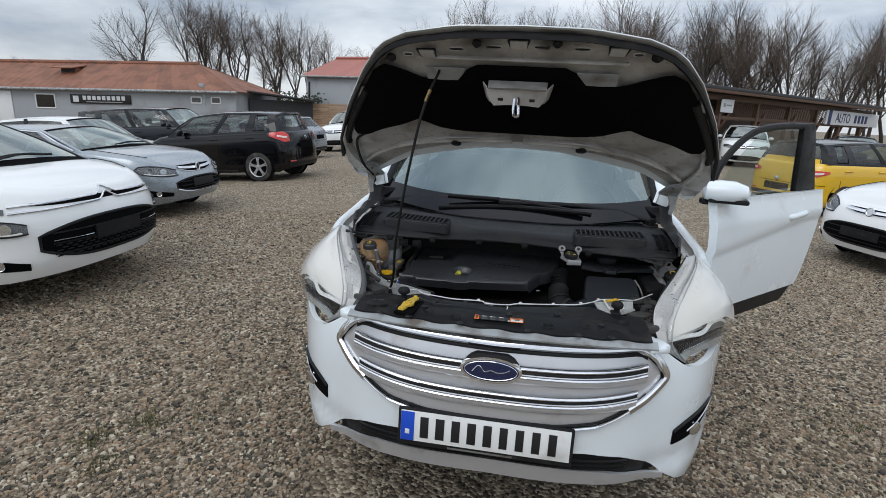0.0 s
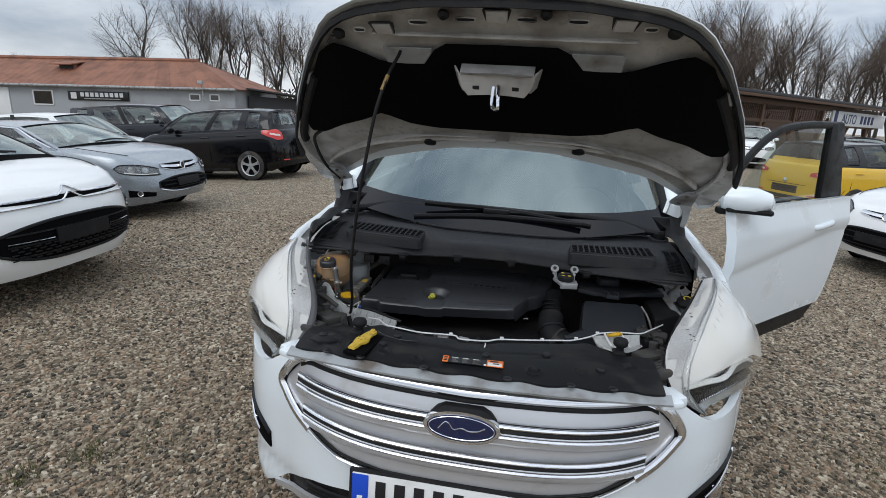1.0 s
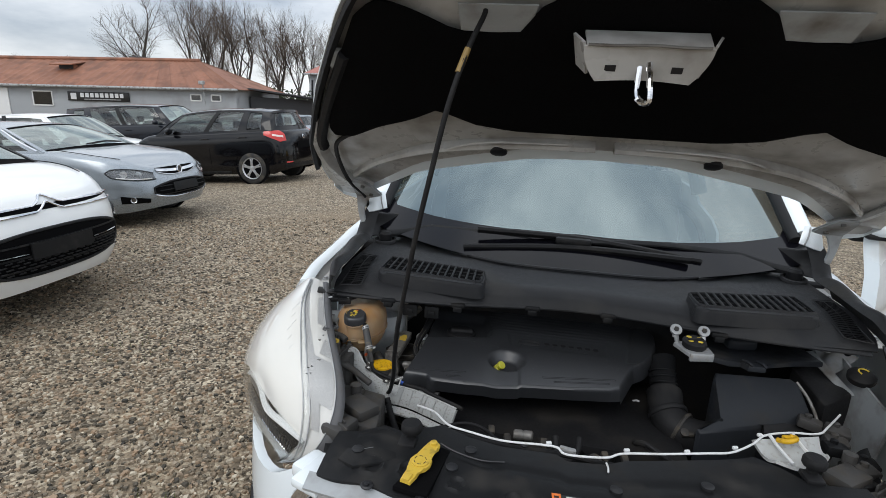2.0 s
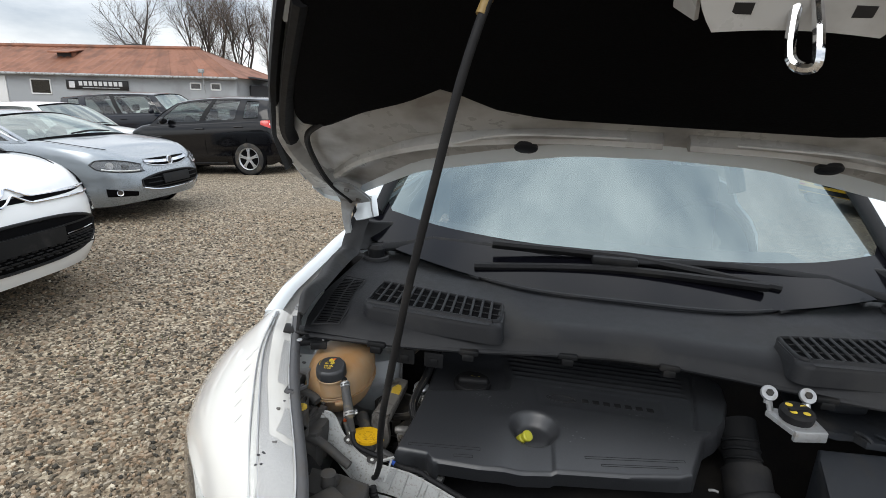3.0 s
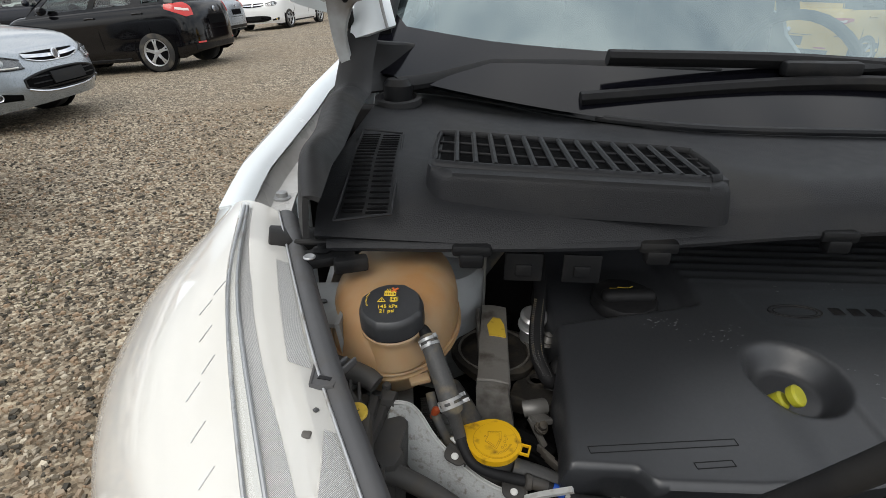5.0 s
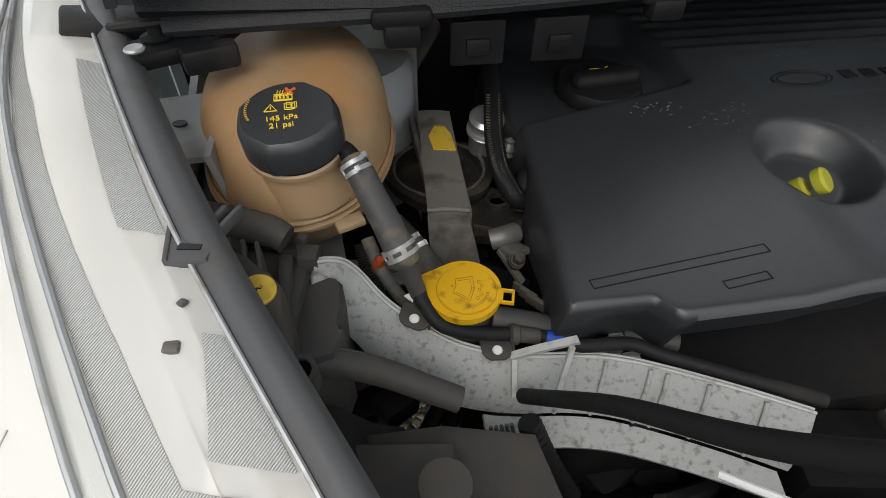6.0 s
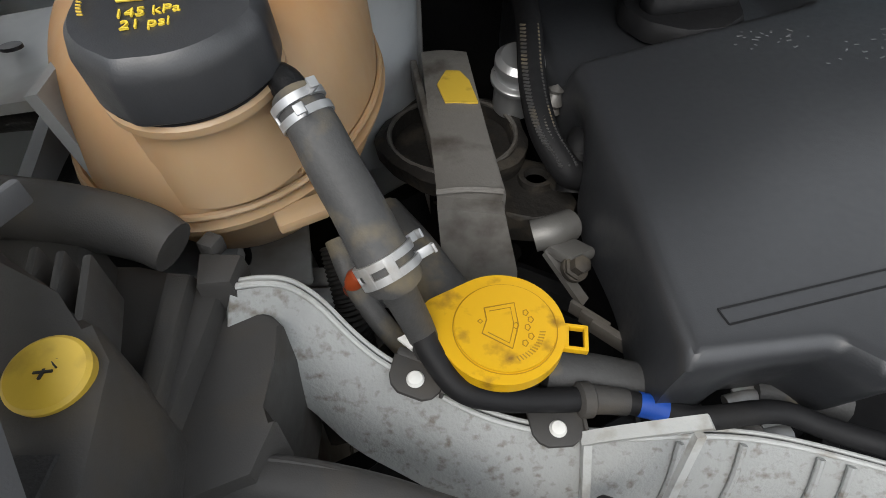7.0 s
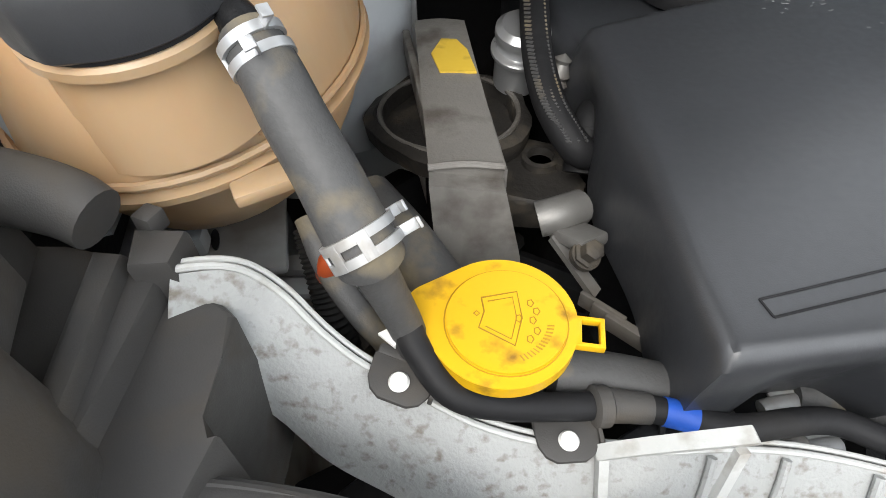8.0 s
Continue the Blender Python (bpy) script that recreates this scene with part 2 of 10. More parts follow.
def add_stains(m, spots):
    """Brown soot stains of about a hand's width on a painted sheet, round the given places."""
    nt = m.node_tree
    bsdf = next(n for n in nt.nodes if n.type == "BSDF_PRINCIPLED")
    old = bsdf.inputs["Base Color"].links[0].from_socket
    geo = nt.nodes.new("ShaderNodeNewGeometry")
    noise = nt.nodes.new("ShaderNodeTexNoise")
    noise.inputs["Scale"].default_value = 22
    noise.inputs["Detail"].default_value = 6
    nt.links.new(geo.outputs["Position"], noise.inputs["Vector"])
    for at, size, strength in spots:
        dist = nt.nodes.new("ShaderNodeVectorMath")
        dist.operation = "DISTANCE"
        dist.inputs[1].default_value = at
        nt.links.new(geo.outputs["Position"], dist.inputs[0])
        fade = nt.nodes.new("ShaderNodeMapRange")
        fade.inputs["From Min"].default_value = size * 0.2
        fade.inputs["From Max"].default_value = size
        fade.inputs["To Min"].default_value = strength * 1.9
        fade.inputs["To Max"].default_value = 0.0
        nt.links.new(dist.outputs["Value"], fade.inputs["Value"])
        mul = nt.nodes.new("ShaderNodeMath")
        mul.operation = "MULTIPLY"
        mul.use_clamp = True
        nt.links.new(fade.outputs["Result"], mul.inputs[0])
        nt.links.new(noise.outputs["Fac"], mul.inputs[1])
        mix = nt.nodes.new("ShaderNodeMix")
        mix.data_type = "RGBA"
        mix.inputs[7].default_value = (0.045, 0.036, 0.028, 1)
        nt.links.new(mul.outputs[0], mix.inputs[0])
        nt.links.new(old, mix.inputs[6])
        old = mix.outputs[2]
    nt.links.new(old, bsdf.inputs["Base Color"])


add_stains(M_INNER, [((-0.12, 0.10, 1.82), 0.075, 0.95), ((0.10, 0.09, 1.83), 0.085, 0.95), ((-0.40, 0.18, 1.77), 0.05, 0.5), ((0.36, 0.13, 1.80), 0.06, 0.5), ((0.0, 0.535, 1.56), 0.10, 0.35), ((0.30, 0.24, 1.74), 0.05, 0.4)])

# ---- mesh helpers ----


def finish(name, bm, material, angle=38):
    me = bpy.data.meshes.new(name)
    bmesh.ops.recalc_face_normals(bm, faces=bm.faces)
    bm.to_mesh(me)
    bm.free()
    me.materials.append(material)
    me.polygons.foreach_set("use_smooth", [True] * len(me.polygons))
    me.set_sharp_from_angle(angle=radians(angle))
    return new(name, me)


def part(name, bm, material, parent, label="", angle=38):
    ob = finish(name, bm, material, angle)
    ob.parent = parent
    return tagged(ob, label)


def thing(name, label, category, at=None, group="", kind=""):
    ob = new(name)
    ob.empty_display_size = 0.2
    if at is not None:
        ob.matrix_world = at
    return tagged(ob, label, category, group, kind)


def join(*bms):
    """One bmesh out of several."""
    out = bmesh.new()
    for b in bms:
        me = bpy.data.meshes.new("join")
        b.to_mesh(me)
        b.free()
        out.from_mesh(me)
        bpy.data.meshes.remove(me)
    return out


def moved(bm, m):
    bmesh.ops.transform(bm, matrix=m, verts=bm.verts)
    return bm


def box(c, s, bevel=0.004, rot=None, seg=2):
    bm = bmesh.new()
    bmesh.ops.create_cube(bm, size=1)
    bmesh.ops.scale(bm, vec=s, verts=bm.verts)
    if bevel:
        bmesh.ops.bevel(bm, geom=bm.edges[:], offset=min(bevel, min(s) * 0.45), segments=seg, profile=0.5, affect="EDGES")
    if rot:
        bmesh.ops.transform(bm, matrix=pose(0, 0, 0, *rot), verts=bm.verts)
    bmesh.ops.translate(bm, vec=c, verts=bm.verts)
    return bm


def axis_turn(d):
    return Vector(d).to_track_quat("Z", "Y").to_matrix().to_4x4()


def lathe(profile, seg=24, at=(0, 0, 0), axis=(0, 0, 1), wob=None):
    """A turned solid from (radius, height) pairs round an axis. wob(angle): a factor on the radius."""
    bm = bmesh.new()
    rings = []
    for r, h in profile:
        ring = []
        for i in range(seg):
            a = 2 * math.pi * i / seg
            q = r * (wob(a) if wob else 1)
            ring.append(bm.verts.new((q * math.cos(a), q * math.sin(a), h)))
        rings.append(ring)
    for a, b in zip(rings, rings[1:]):
        for i in range(seg):
            bm.faces.new((a[i], a[(i + 1) % seg], b[(i + 1) % seg], b[i]))
    bm.faces.new(rings[0][::-1])
    bm.faces.new(rings[-1])
    return moved(bm, Matrix.Translation(at) @ axis_turn(axis))


def eased(points, steps=6):
    """A smooth line through the points."""
    p = [Vector(q) for q in points]
    if len(p) < 3 or steps < 2:
        return p
    p = [2 * p[0] - p[1]] + p + [2 * p[-1] - p[-2]]
    out = []
    for a, b, c, d in zip(p, p[1:], p[2:], p[3:]):
        for i in range(steps):
            t = i / steps
            out.append(0.5 * (2 * b + (c - a) * t + (2 * a - 5 * b + 4 * c - d) * t * t + (3 * b - a - 3 * c + d) * t ** 3))
    return out + [p[-2]]


def tube(points, r, seg=10, steps=6, flat=1.0, ribs=0.0):
    """A pipe along a smooth line; r may be one radius or one for each end; ribs: depth of corrugation."""
    line = eased(points, steps)
    bm, rings, side = bmesh.new(), [], None
    n = len(line)
    for i, p in enumerate(line):
        d = (line[min(i + 1, n - 1)] - line[max(i - 1, 0)]).normalized()
        if side is None:
            side = d.orthogonal().normalized()
        side = (side - d * side.dot(d)).normalized()
        up = d.cross(side)
        q = r if isinstance(r, (int, float)) else r[0] + (r[1] - r[0]) * i / (n - 1)
        q *= 1 + (ribs if i % 2 else -ribs)
        rings.append([bm.verts.new(p + q * (math.cos(a) * side + flat * math.sin(a) * up)) for a in (2 * math.pi * j / seg for j in range(seg))])
    for a, b in zip(rings, rings[1:]):
        for j in range(seg):
            bm.faces.new((a[j], a[(j + 1) % seg], b[(j + 1) % seg], b[j]))
    bm.faces.new(rings[0][::-1])
    bm.faces.new(rings[-1])
    return bm


def sheet(fn, nu, nv, thick=0.0):
    """A surface fn(u, v), u and v from 0 to 1, with thickness."""
    bm = bmesh.new()
    g = [[bm.verts.new(fn(i / nu, j / nv)) for j in range(nv + 1)] for i in range(nu + 1)]
    for i in range(nu):
        for j in range(nv):
            bm.faces.new((g[i][j], g[i + 1][j], g[i + 1][j + 1], g[i][j + 1]))
    if thick:
        bmesh.ops.recalc_face_normals(bm, faces=bm.faces)
        bmesh.ops.solidify(bm, geom=bm.faces[:], thickness=thick)
    return bm


def prism(outline, z0, z1, m=None, bevel=0.0, taper=1.0, seg=2):
    """An outline in x and y drawn up from z0 to z1, its top scaled by taper about its middle."""
    bm = bmesh.new()
    cx, cy = sum(p[0] for p in outline) / len(outline), sum(p[1] for p in outline) / len(outline)
    lo = [bm.verts.new((x, y, z0)) for x, y in outline]
    hi = [bm.verts.new((cx + (x - cx) * taper, cy + (y - cy) * taper, z1)) for x, y in outline]
    n = len(outline)
    for i in range(n):
        bm.faces.new((lo[i], lo[(i + 1) % n], hi[(i + 1) % n], hi[i]))
    bm.faces.new(lo[::-1])
    top = bm.faces.new(hi)
    if bevel:
        bmesh.ops.bevel(bm, geom=top.edges[:], offset=bevel, segments=seg, profile=0.5, affect="EDGES")
    return moved(bm, m) if m else bm


def table(x, pairs):
    """A straight-line table: pairs of (x, y)."""
    return float(np.interp(x, [p[0] for p in pairs], [p[1] for p in pairs]))


def curve_at(points, t):
    """The point at t, 0 to 1, on a smooth line through the points."""
    n = len(points) - 1
    k = min(int(t * n), n - 1)
    f = t * n - k
    p = [Vector(q) for q in points]
    b, c = p[k], p[k + 1]
    a = p[k - 1] if k else 2 * b - c
    d = p[k + 2] if k + 2 <= n else 2 * c - b
    return 0.5 * (2 * b + (c - a) * f + (2 * a - 5 * b + 4 * c - d) * f * f + (3 * b - a - 3 * c + d) * f ** 3)


def lettering(name, text, size, material, parent, m, depth=0.0004, label=""):
    cu = bpy.data.curves.new(name, "FONT")
    cu.body, cu.size, cu.extrude, cu.align_x, cu.align_y = text, size, depth, "CENTER", "CENTER"
    cu.materials.append(material)
    ob = new(name, cu)
    ob.parent = parent
    ob.matrix_basis = m
    return tagged(ob, label)


def frame_at(o, x, y):
    """A pose with origin o, x axis along x, y axis near y."""
    x = Vector(x).normalized()
    z = x.cross(Vector(y)).normalized()
    y = z.cross(x)
    m = Matrix((x, y, z)).transposed().to_4x4()
    m.translation = o
    return m

def smooth(a, b, x):
    t = min(1.0, max(0.0, (x - a) / (b - a)))
    return t * t * (3 - 2 * t)


# ---- ground ----
M_GROUND = bpy.data.materials.new("gravel_bed")


def gravel_nodes(m):
    m.use_nodes = True
    n, k = m.node_tree.nodes, m.node_tree.links
    b = n["Principled BSDF"]
    tc = n.new("ShaderNodeTexCoord")
    vo = n.new("ShaderNodeTexVoronoi")
    vo.inputs["Scale"].default_value = 60.0
    wide, mid = n.new("ShaderNodeTexNoise"), n.new("ShaderNodeTexNoise")
    wide.inputs["Scale"].default_value, wide.inputs["Detail"].default_value = 0.55, 6.0
    mid.inputs["Scale"].default_value, mid.inputs["Detail"].default_value = 7.0, 8.0
    for t in (vo, wide, mid):
        k.new(tc.outputs["Object"], t.inputs["Vector"])
    sep = n.new("ShaderNodeSeparateColor")
    k.new(vo.outputs["Color"], sep.inputs["Color"])
    ramp = n.new("ShaderNodeValToRGB")
    ramp.color_ramp.elements[0].color, ramp.color_ramp.elements[1].color = (0.020, 0.017, 0.012, 1), (0.66, 0.57, 0.42, 1)
    e = ramp.color_ramp.elements.new(0.55)
    e.color = (0.292, 0.226, 0.156, 1)
    k.new(sep.outputs["Red"], ramp.inputs["Fac"])
    earth = n.new("ShaderNodeMix")
    earth.data_type = "RGBA"
    earth.inputs["B"].default_value = (0.28, 0.208, 0.128, 1)
    er = n.new("ShaderNodeMapRange")
    er.inputs["From Min"].default_value, er.inputs["From Max"].default_value, er.inputs["To Max"].default_value = 0.46, 0.68, 0.6
    k.new(wide.outputs["Fac"], er.inputs["Value"])
    k.new(er.outputs["Result"], earth.inputs["Factor"])
    k.new(ramp.outputs["Color"], earth.inputs["A"])
    dark = n.new("ShaderNodeMix")
    dark.data_type, dark.blend_type = "RGBA", "MULTIPLY"
    dr = n.new("ShaderNodeMapRange")
    dr.inputs["From Min"].default_value, dr.inputs["From Max"].default_value, dr.inputs["To Min"].default_value, dr.inputs["To Max"].default_value = 0.25, 0.75, 0.35, 1.0
    k.new(mid.outputs["Fac"], dr.inputs["Value"])
    dark.inputs["Factor"].default_value = 0.8
    k.new(earth.outputs["Result"], dark.inputs["A"])
    k.new(dr.outputs["Result"], dark.inputs["B"])
    k.new(dark.outputs["Result"], b.inputs["Base Color"])
    b.inputs["Roughness"].default_value = 0.85
    bp = n.new("ShaderNodeBump")
    bp.inputs["Strength"].default_value, bp.inputs["Distance"].default_value, bp.invert = 0.9, 0.012, True
    k.new(vo.outputs["Distance"], bp.inputs["Height"])
    k.new(bp.outputs["Normal"], b.inputs["Normal"])


gravel_nodes(M_GROUND)


def ground_z(x):
    """The yard falls gently towards the parked cars."""
    return -0.085 * min(9.0, max(0.0, -x - 5.0))


GX = [-350, -60, -14, -5, 60, 350]
ground = finish("ground", sheet(lambda u, v: Vector((GX[round(u * 5)], (v - 0.5) * 700 + 100, ground_z(GX[round(u * 5)]))), 5, 4), M_GROUND)
tagged(ground, "grey and brown gravel yard with thin weeds", "ground", kind="structure")

M_STONE = bpy.data.materials.new("gravel_stones")


def stone_nodes(m):
    m.use_nodes = True
    n, k = m.node_tree.nodes, m.node_tree.links
    b = n["Principled BSDF"]
    ge, ramp = n.new("ShaderNodeNewGeometry"), n.new("ShaderNodeValToRGB")
    ramp.color_ramp.elements[0].color, ramp.color_ramp.elements[1].color = (0.026, 0.023, 0.017, 1), (0.56, 0.49, 0.375, 1)
    for p, c in ((0.35, (0.140, 0.115, 0.082, 1)), (0.62, (0.300, 0.208, 0.132, 1)), (0.85, (0.30, 0.252, 0.19, 1))):
        e = ramp.color_ramp.elements.new(p)
        e.color = c
    k.new(ge.outputs["Random Per Island"], ramp.inputs["Fac"])
    k.new(ramp.outputs["Color"], b.inputs["Base Color"])
    b.inputs["Roughness"].default_value = 0.8


stone_nodes(M_STONE)


def scatter_stones(count):
    rng = np.random.default_rng(3)
    base = np.array([(-1, -1, -1), (1, -1, -1), (1, 1, -1), (-1, 1, -1), (-0.7, -0.7, 1), (0.7, -0.7, 1), (0.7, 0.7, 1), (-0.7, 0.7, 1)], float)
    quads = np.array([(0, 3, 2, 1), (4, 5, 6, 7), (0, 1, 5, 4), (1, 2, 6, 5), (2, 3, 7, 6), (3, 0, 4, 7)])
    near = rng.random(count) ** 1.7
    ang = rng.uniform(math.radians(20), math.radians(160), count)
    dist = 0.5 + 8.0 * near
    x, y = -0.4 + dist * np.cos(ang) * 1.0, -1.6 + dist * np.sin(ang)
    keep = ~((np.abs(x) < 0.78) & (y > 0.1) & (y < 4.3))
    x, y = x[keep], y[keep]
    n = len(x)
    size = rng.uniform(0.0035, 0.0095, (n, 1)) * rng.choice((1.0, 1.0, 1.5), (n, 1))
    v = base[None] * (1 + rng.uniform(-0.35, 0.35, (n, 8, 3))) * size[:, :, None] * np.stack([rng.uniform(0.8, 1.4, n), rng.uniform(0.6, 1.0, n), rng.uniform(0.4, 0.7, n)], -1)[:, None]
    a = rng.uniform(0, 6.28, n)
    c, s = np.cos(a)[:, None], np.sin(a)[:, None]
    vx, vy = v[:, :, 0] * c - v[:, :, 1] * s, v[:, :, 0] * s + v[:, :, 1] * c
    verts = np.stack([vx + x[:, None], vy + y[:, None], v[:, :, 2] + 0.003 - 0.085 * np.clip(-x - 5.0, 0, 9)[:, None]], -1).reshape(-1, 3)
    faces = (quads[None] + (np.arange(n) * 8)[:, None, None]).reshape(-1, 4)
    me = bpy.data.meshes.new("gravel")
    me.from_pydata(verts.tolist(), [], faces.tolist())
    me.materials.append(M_STONE)
    return new("gravel", me)


tagged(scatter_stones(150000), "loose mixed grey and brown gravel stones", "gravel", kind="stuff")

M_WEED = mat("dry_weed", (0.10, 0.11, 0.035), 0.8, var=0.4, scale=30)


def weeds(spots):
    rng = random.Random(4)
    verts, faces = [], []
    for cx, cy, r, n in spots:
        for _ in range(n):
            x, y, a, h = rng.gauss(cx, r), rng.gauss(cy, r), rng.uniform(0, 6.28), rng.uniform(0.012, 0.045)
            dx, dy, lean = 0.003 * math.cos(a), 0.003 * math.sin(a), rng.uniform(-0.6, 0.6) * h
            k = len(verts)
            g = ground_z(x)
            verts += [(x - dx, y - dy, g), (x + dx, y + dy, g), (x + lean * dy * 250 + dx * 0.4, y - lean * dx * 250, g + h * 0.7), (x + lean * dy * 330, y - lean * dx * 330, g + h)]
            faces += [(k, k + 1, k + 2), (k, k + 2, k + 3)]
    me = bpy.data.meshes.new("weeds")
    me.from_pydata(verts, [], faces)
    me.materials.append(M_WEED)
    return new("weeds", me)


tagged(weeds([(-1.78, 0.70, 0.05, 160), (-1.92, 0.50, 0.05, 120), (-1.72, 0.36, 0.05, 90), (-1.55, 0.9, 0.1, 60), (2.0, 1.6, 0.15, 160), (1.55, 0.7, 0.12, 90), (-2.6, 2.2, 0.2, 80), (1.3, 0.2, 0.2, 90), (-0.6, -0.3, 0.15, 50)]), "small green and dry weeds in the gravel", "weeds", kind="stuff")
tagged(weeds([(-9 + 0.5 * k, 30 - 0.1 * k, 0.7, 90) for k in range(14)]), "strip of dull grass along the fence", "grass", kind="stuff")

# ---- buildings, fence, shelter ----
M_PLASTER = mat("grey_plaster", (0.36, 0.38, 0.40), 0.85, var=0.07, scale=0.8, bump=0.1, dirt=(0.26, 0.26, 0.26), cover=0.25, dscale=0.6)
M_ROOF = mat("rusty_roof_sheet", (0.25, 0.105, 0.06), 0.7, var=0.22, scale=0.7, dirt=(0.17, 0.09, 0.065), cover=0.4, dscale=1.1, pieces=0.12)
M_REDROOF = mat("red_roof_sheet", (0.36, 0.13, 0.10), 0.6, var=0.1, scale=0.8, pieces=0.08)
M_FENCE = mat("larch_fence_board", (0.34, 0.225, 0.14), 0.75, var=0.15, scale=3, dirt=(0.22, 0.16, 0.11), cover=0.3, dscale=2, pieces=0.18, stretch=(1, 1, 6))
M_TIMBER = mat("brown_stained_timber", (0.10, 0.05, 0.026), 0.6, var=0.25, scale=5, pieces=0.12)
M_ROOFDARK = mat("dark_bitumen_roof", (0.045, 0.045, 0.048), 0.8, var=0.2)
M_FRAME = mat("white_window_frame", (0.75, 0.76, 0.76), 0.4, var=0.04)
M_SIGNBLACK = mat("black_sign_board", (0.006, 0.006, 0.007), 0.4, var=0.2)
M_SIGNWHITE = mat("white_sign_board", (0.74, 0.75, 0.76), 0.4, var=0.04)
M_NAVYINK = mat("navy_print", (0.02, 0.035, 0.13), 0.5, var=0.05)


def along(a, b, t):
    return Vector(a).lerp(Vector(b), t)


def wall_frame(a, b):
    """x along the wall from a to b, z up, y into the wall."""
    d = (Vector(b) - Vector(a)).normalized()
    m = Matrix((d, Vector((0, 0, 1)).cross(d), Vector((0, 0, 1)))).transposed().to_4x4()
    m.translation = a
    return m


def house(name, label, a, b, eave, ridge, deep, roof_mat, sheets, hip=0.0):
    """A long low house; a and b are the ends of its front wall on the ground."""
    m = wall_frame(a, b)
    w = (Vector(b) - Vector(a)).length
    h = thing(name, label, "building", m)
    part("wall", join(box((w / 2, 0.15, eave / 2), (w, 0.3, eave), 0.02), box((w / 2, deep - 0.15, eave / 2), (w, 0.3, eave), 0.02)), M_PLASTER, h)
    for x, peak in ((0.15, ridge - 0.12), (w - 0.15, eave + 0.01 if hip else ridge - 0.12)):
        part("gable", moved(prism([(0.3, 0), (deep - 0.3, 0), (deep - 0.3, eave), (deep / 2, peak), (0.3, eave)], -0.15, 0.15), Matrix(((0, 0, 1, x), (1, 0, 0, 0), (0, 1, 0, 0), (0, 0, 0, 1)))), M_PLASTER, h)
    pitch = math.atan2(ridge - eave, deep / 2)
    run = math.hypot(ridge - eave, deep / 2) + 0.35
    for side in (0, 1):
        for k in range(sheets):
            x0 = -0.3 + (w + 0.6) * k / sheets
            sw = (w + 0.6) / sheets
            bm = sheet(lambda u, v: Vector((x0 + sw * u - hip * v * max(0.0, (x0 + sw * u - w + 8) / 8.3) ** 1, -0.33 + (run * math.cos(pitch)) * v, eave - 0.12 + run * math.sin(pitch) * v + 0.022 * math.cos(u * 4 * math.pi))), 8, 1, 0.02)
            if side:
                bmesh.ops.transform(bm, matrix=Matrix.Translation((0, deep, 0)) @ Matrix.Diagonal((1, -1, 1, 1)), verts=bm.verts)
            part("roof_sheet", bm, roof_mat, h)
    if hip:
        part("hip_sheet", sheet(lambda u, v: Vector((w + 0.3 - hip * v, -0.33 + (deep + 0.66) * (u * (1 - v) + 0.5 * v), eave - 0.12 + (ridge - eave + 0.16) * v)), 8, 6, 0.02), roof_mat, h)
    part("ridge_cap", tube([(-0.3, deep / 2, ridge + 0.08), (w + 0.3 - hip, deep / 2, ridge + 0.08)], 0.13, 8, 1), roof_mat, h)
    part("gutter", tube([(-0.3, -0.40, eave - 0.16), (w + 0.3, -0.40, eave - 0.16)], 0.07, 8, 1), M_BAY, h)
    return h, w


def wall_window(h, x, z, w, t):
    win = part("window", join(box((x, -0.02, z + t / 2), (w, 0.06, 0.07), 0.01), box((x, -0.02, z - t / 2), (w, 0.06, 0.07), 0.01), box((x - w / 2, -0.02, z), (0.07, 0.06, t), 0.01), box((x + w / 2, -0.02, z), (0.07, 0.06, t), 0.01)), M_FRAME, h, "white framed window")
    part("pane", box((x, -0.012, z), (w - 0.06, 0.012, t - 0.06), 0.0), M_PANE, win)
    # black sheet paints the darkness of a room that is not built
    part("dark_room", box((x, 0.002, z), (w - 0.05, 0.006, t - 0.05), 0.0), M_FELT, win, "black sheet in place of the unlit room behind the pane")

# ---- the white sport utility car with its bonnet up ----
suv = thing("suv", "white sport utility car with raised bonnet and open door", "car", pose(0, 0, 0))

PROFILE = [(0.24, 0.50), (0.40, 0.30), (0.47, 0.11), (0.50, 0.035), (0.555, 0.02), (0.62, 0.0), (0.80, -0.005), (0.90, 0.005), (0.96, 0.025), (1.02, 0.06)]


def front_y(x, z):
    back = table(z, PROFILE)
    if z < 0.55:
        back *= 1 - 0.85 * min(1, max(0, (abs(x) - 0.50) / 0.12))
    return 0.72 * (abs(x) / 0.875) ** (3.4 + 0.8 * smooth(0.50, 0.70, abs(x))) + back


def on_front(x, z, out=0.0):
    return Vector((x, front_y(x, z) - out, z))


def patch(x0, x1, z0, z1, nu=12, nv=6, out=0.004, thick=0.006):
    """A piece that lies on the front; edges may be functions of x."""
    def fn(u, v):
        x = x0 + (x1 - x0) * u
        a = z0(x) if callable(z0) else z0
        b = z1(x) if callable(z1) else z1
        return on_front(x, a + (b - a) * v, out)
    return sheet(fn, nu, nv, thick)


def fascia_top(x):
    return table(abs(x), [(0, 0.975), (0.45, 0.985), (0.50, 0.965), (0.53, 0.945), (0.57, 0.915), (0.60, 0.898), (0.64, 0.890), (0.70, 0.893), (0.76, 0.912), (0.81, 0.945), (0.85, 0.975), (0.87, 0.985)])


def smile(z0, rise, w):
    return lambda x: z0 + rise * (abs(x) / w) ** 2


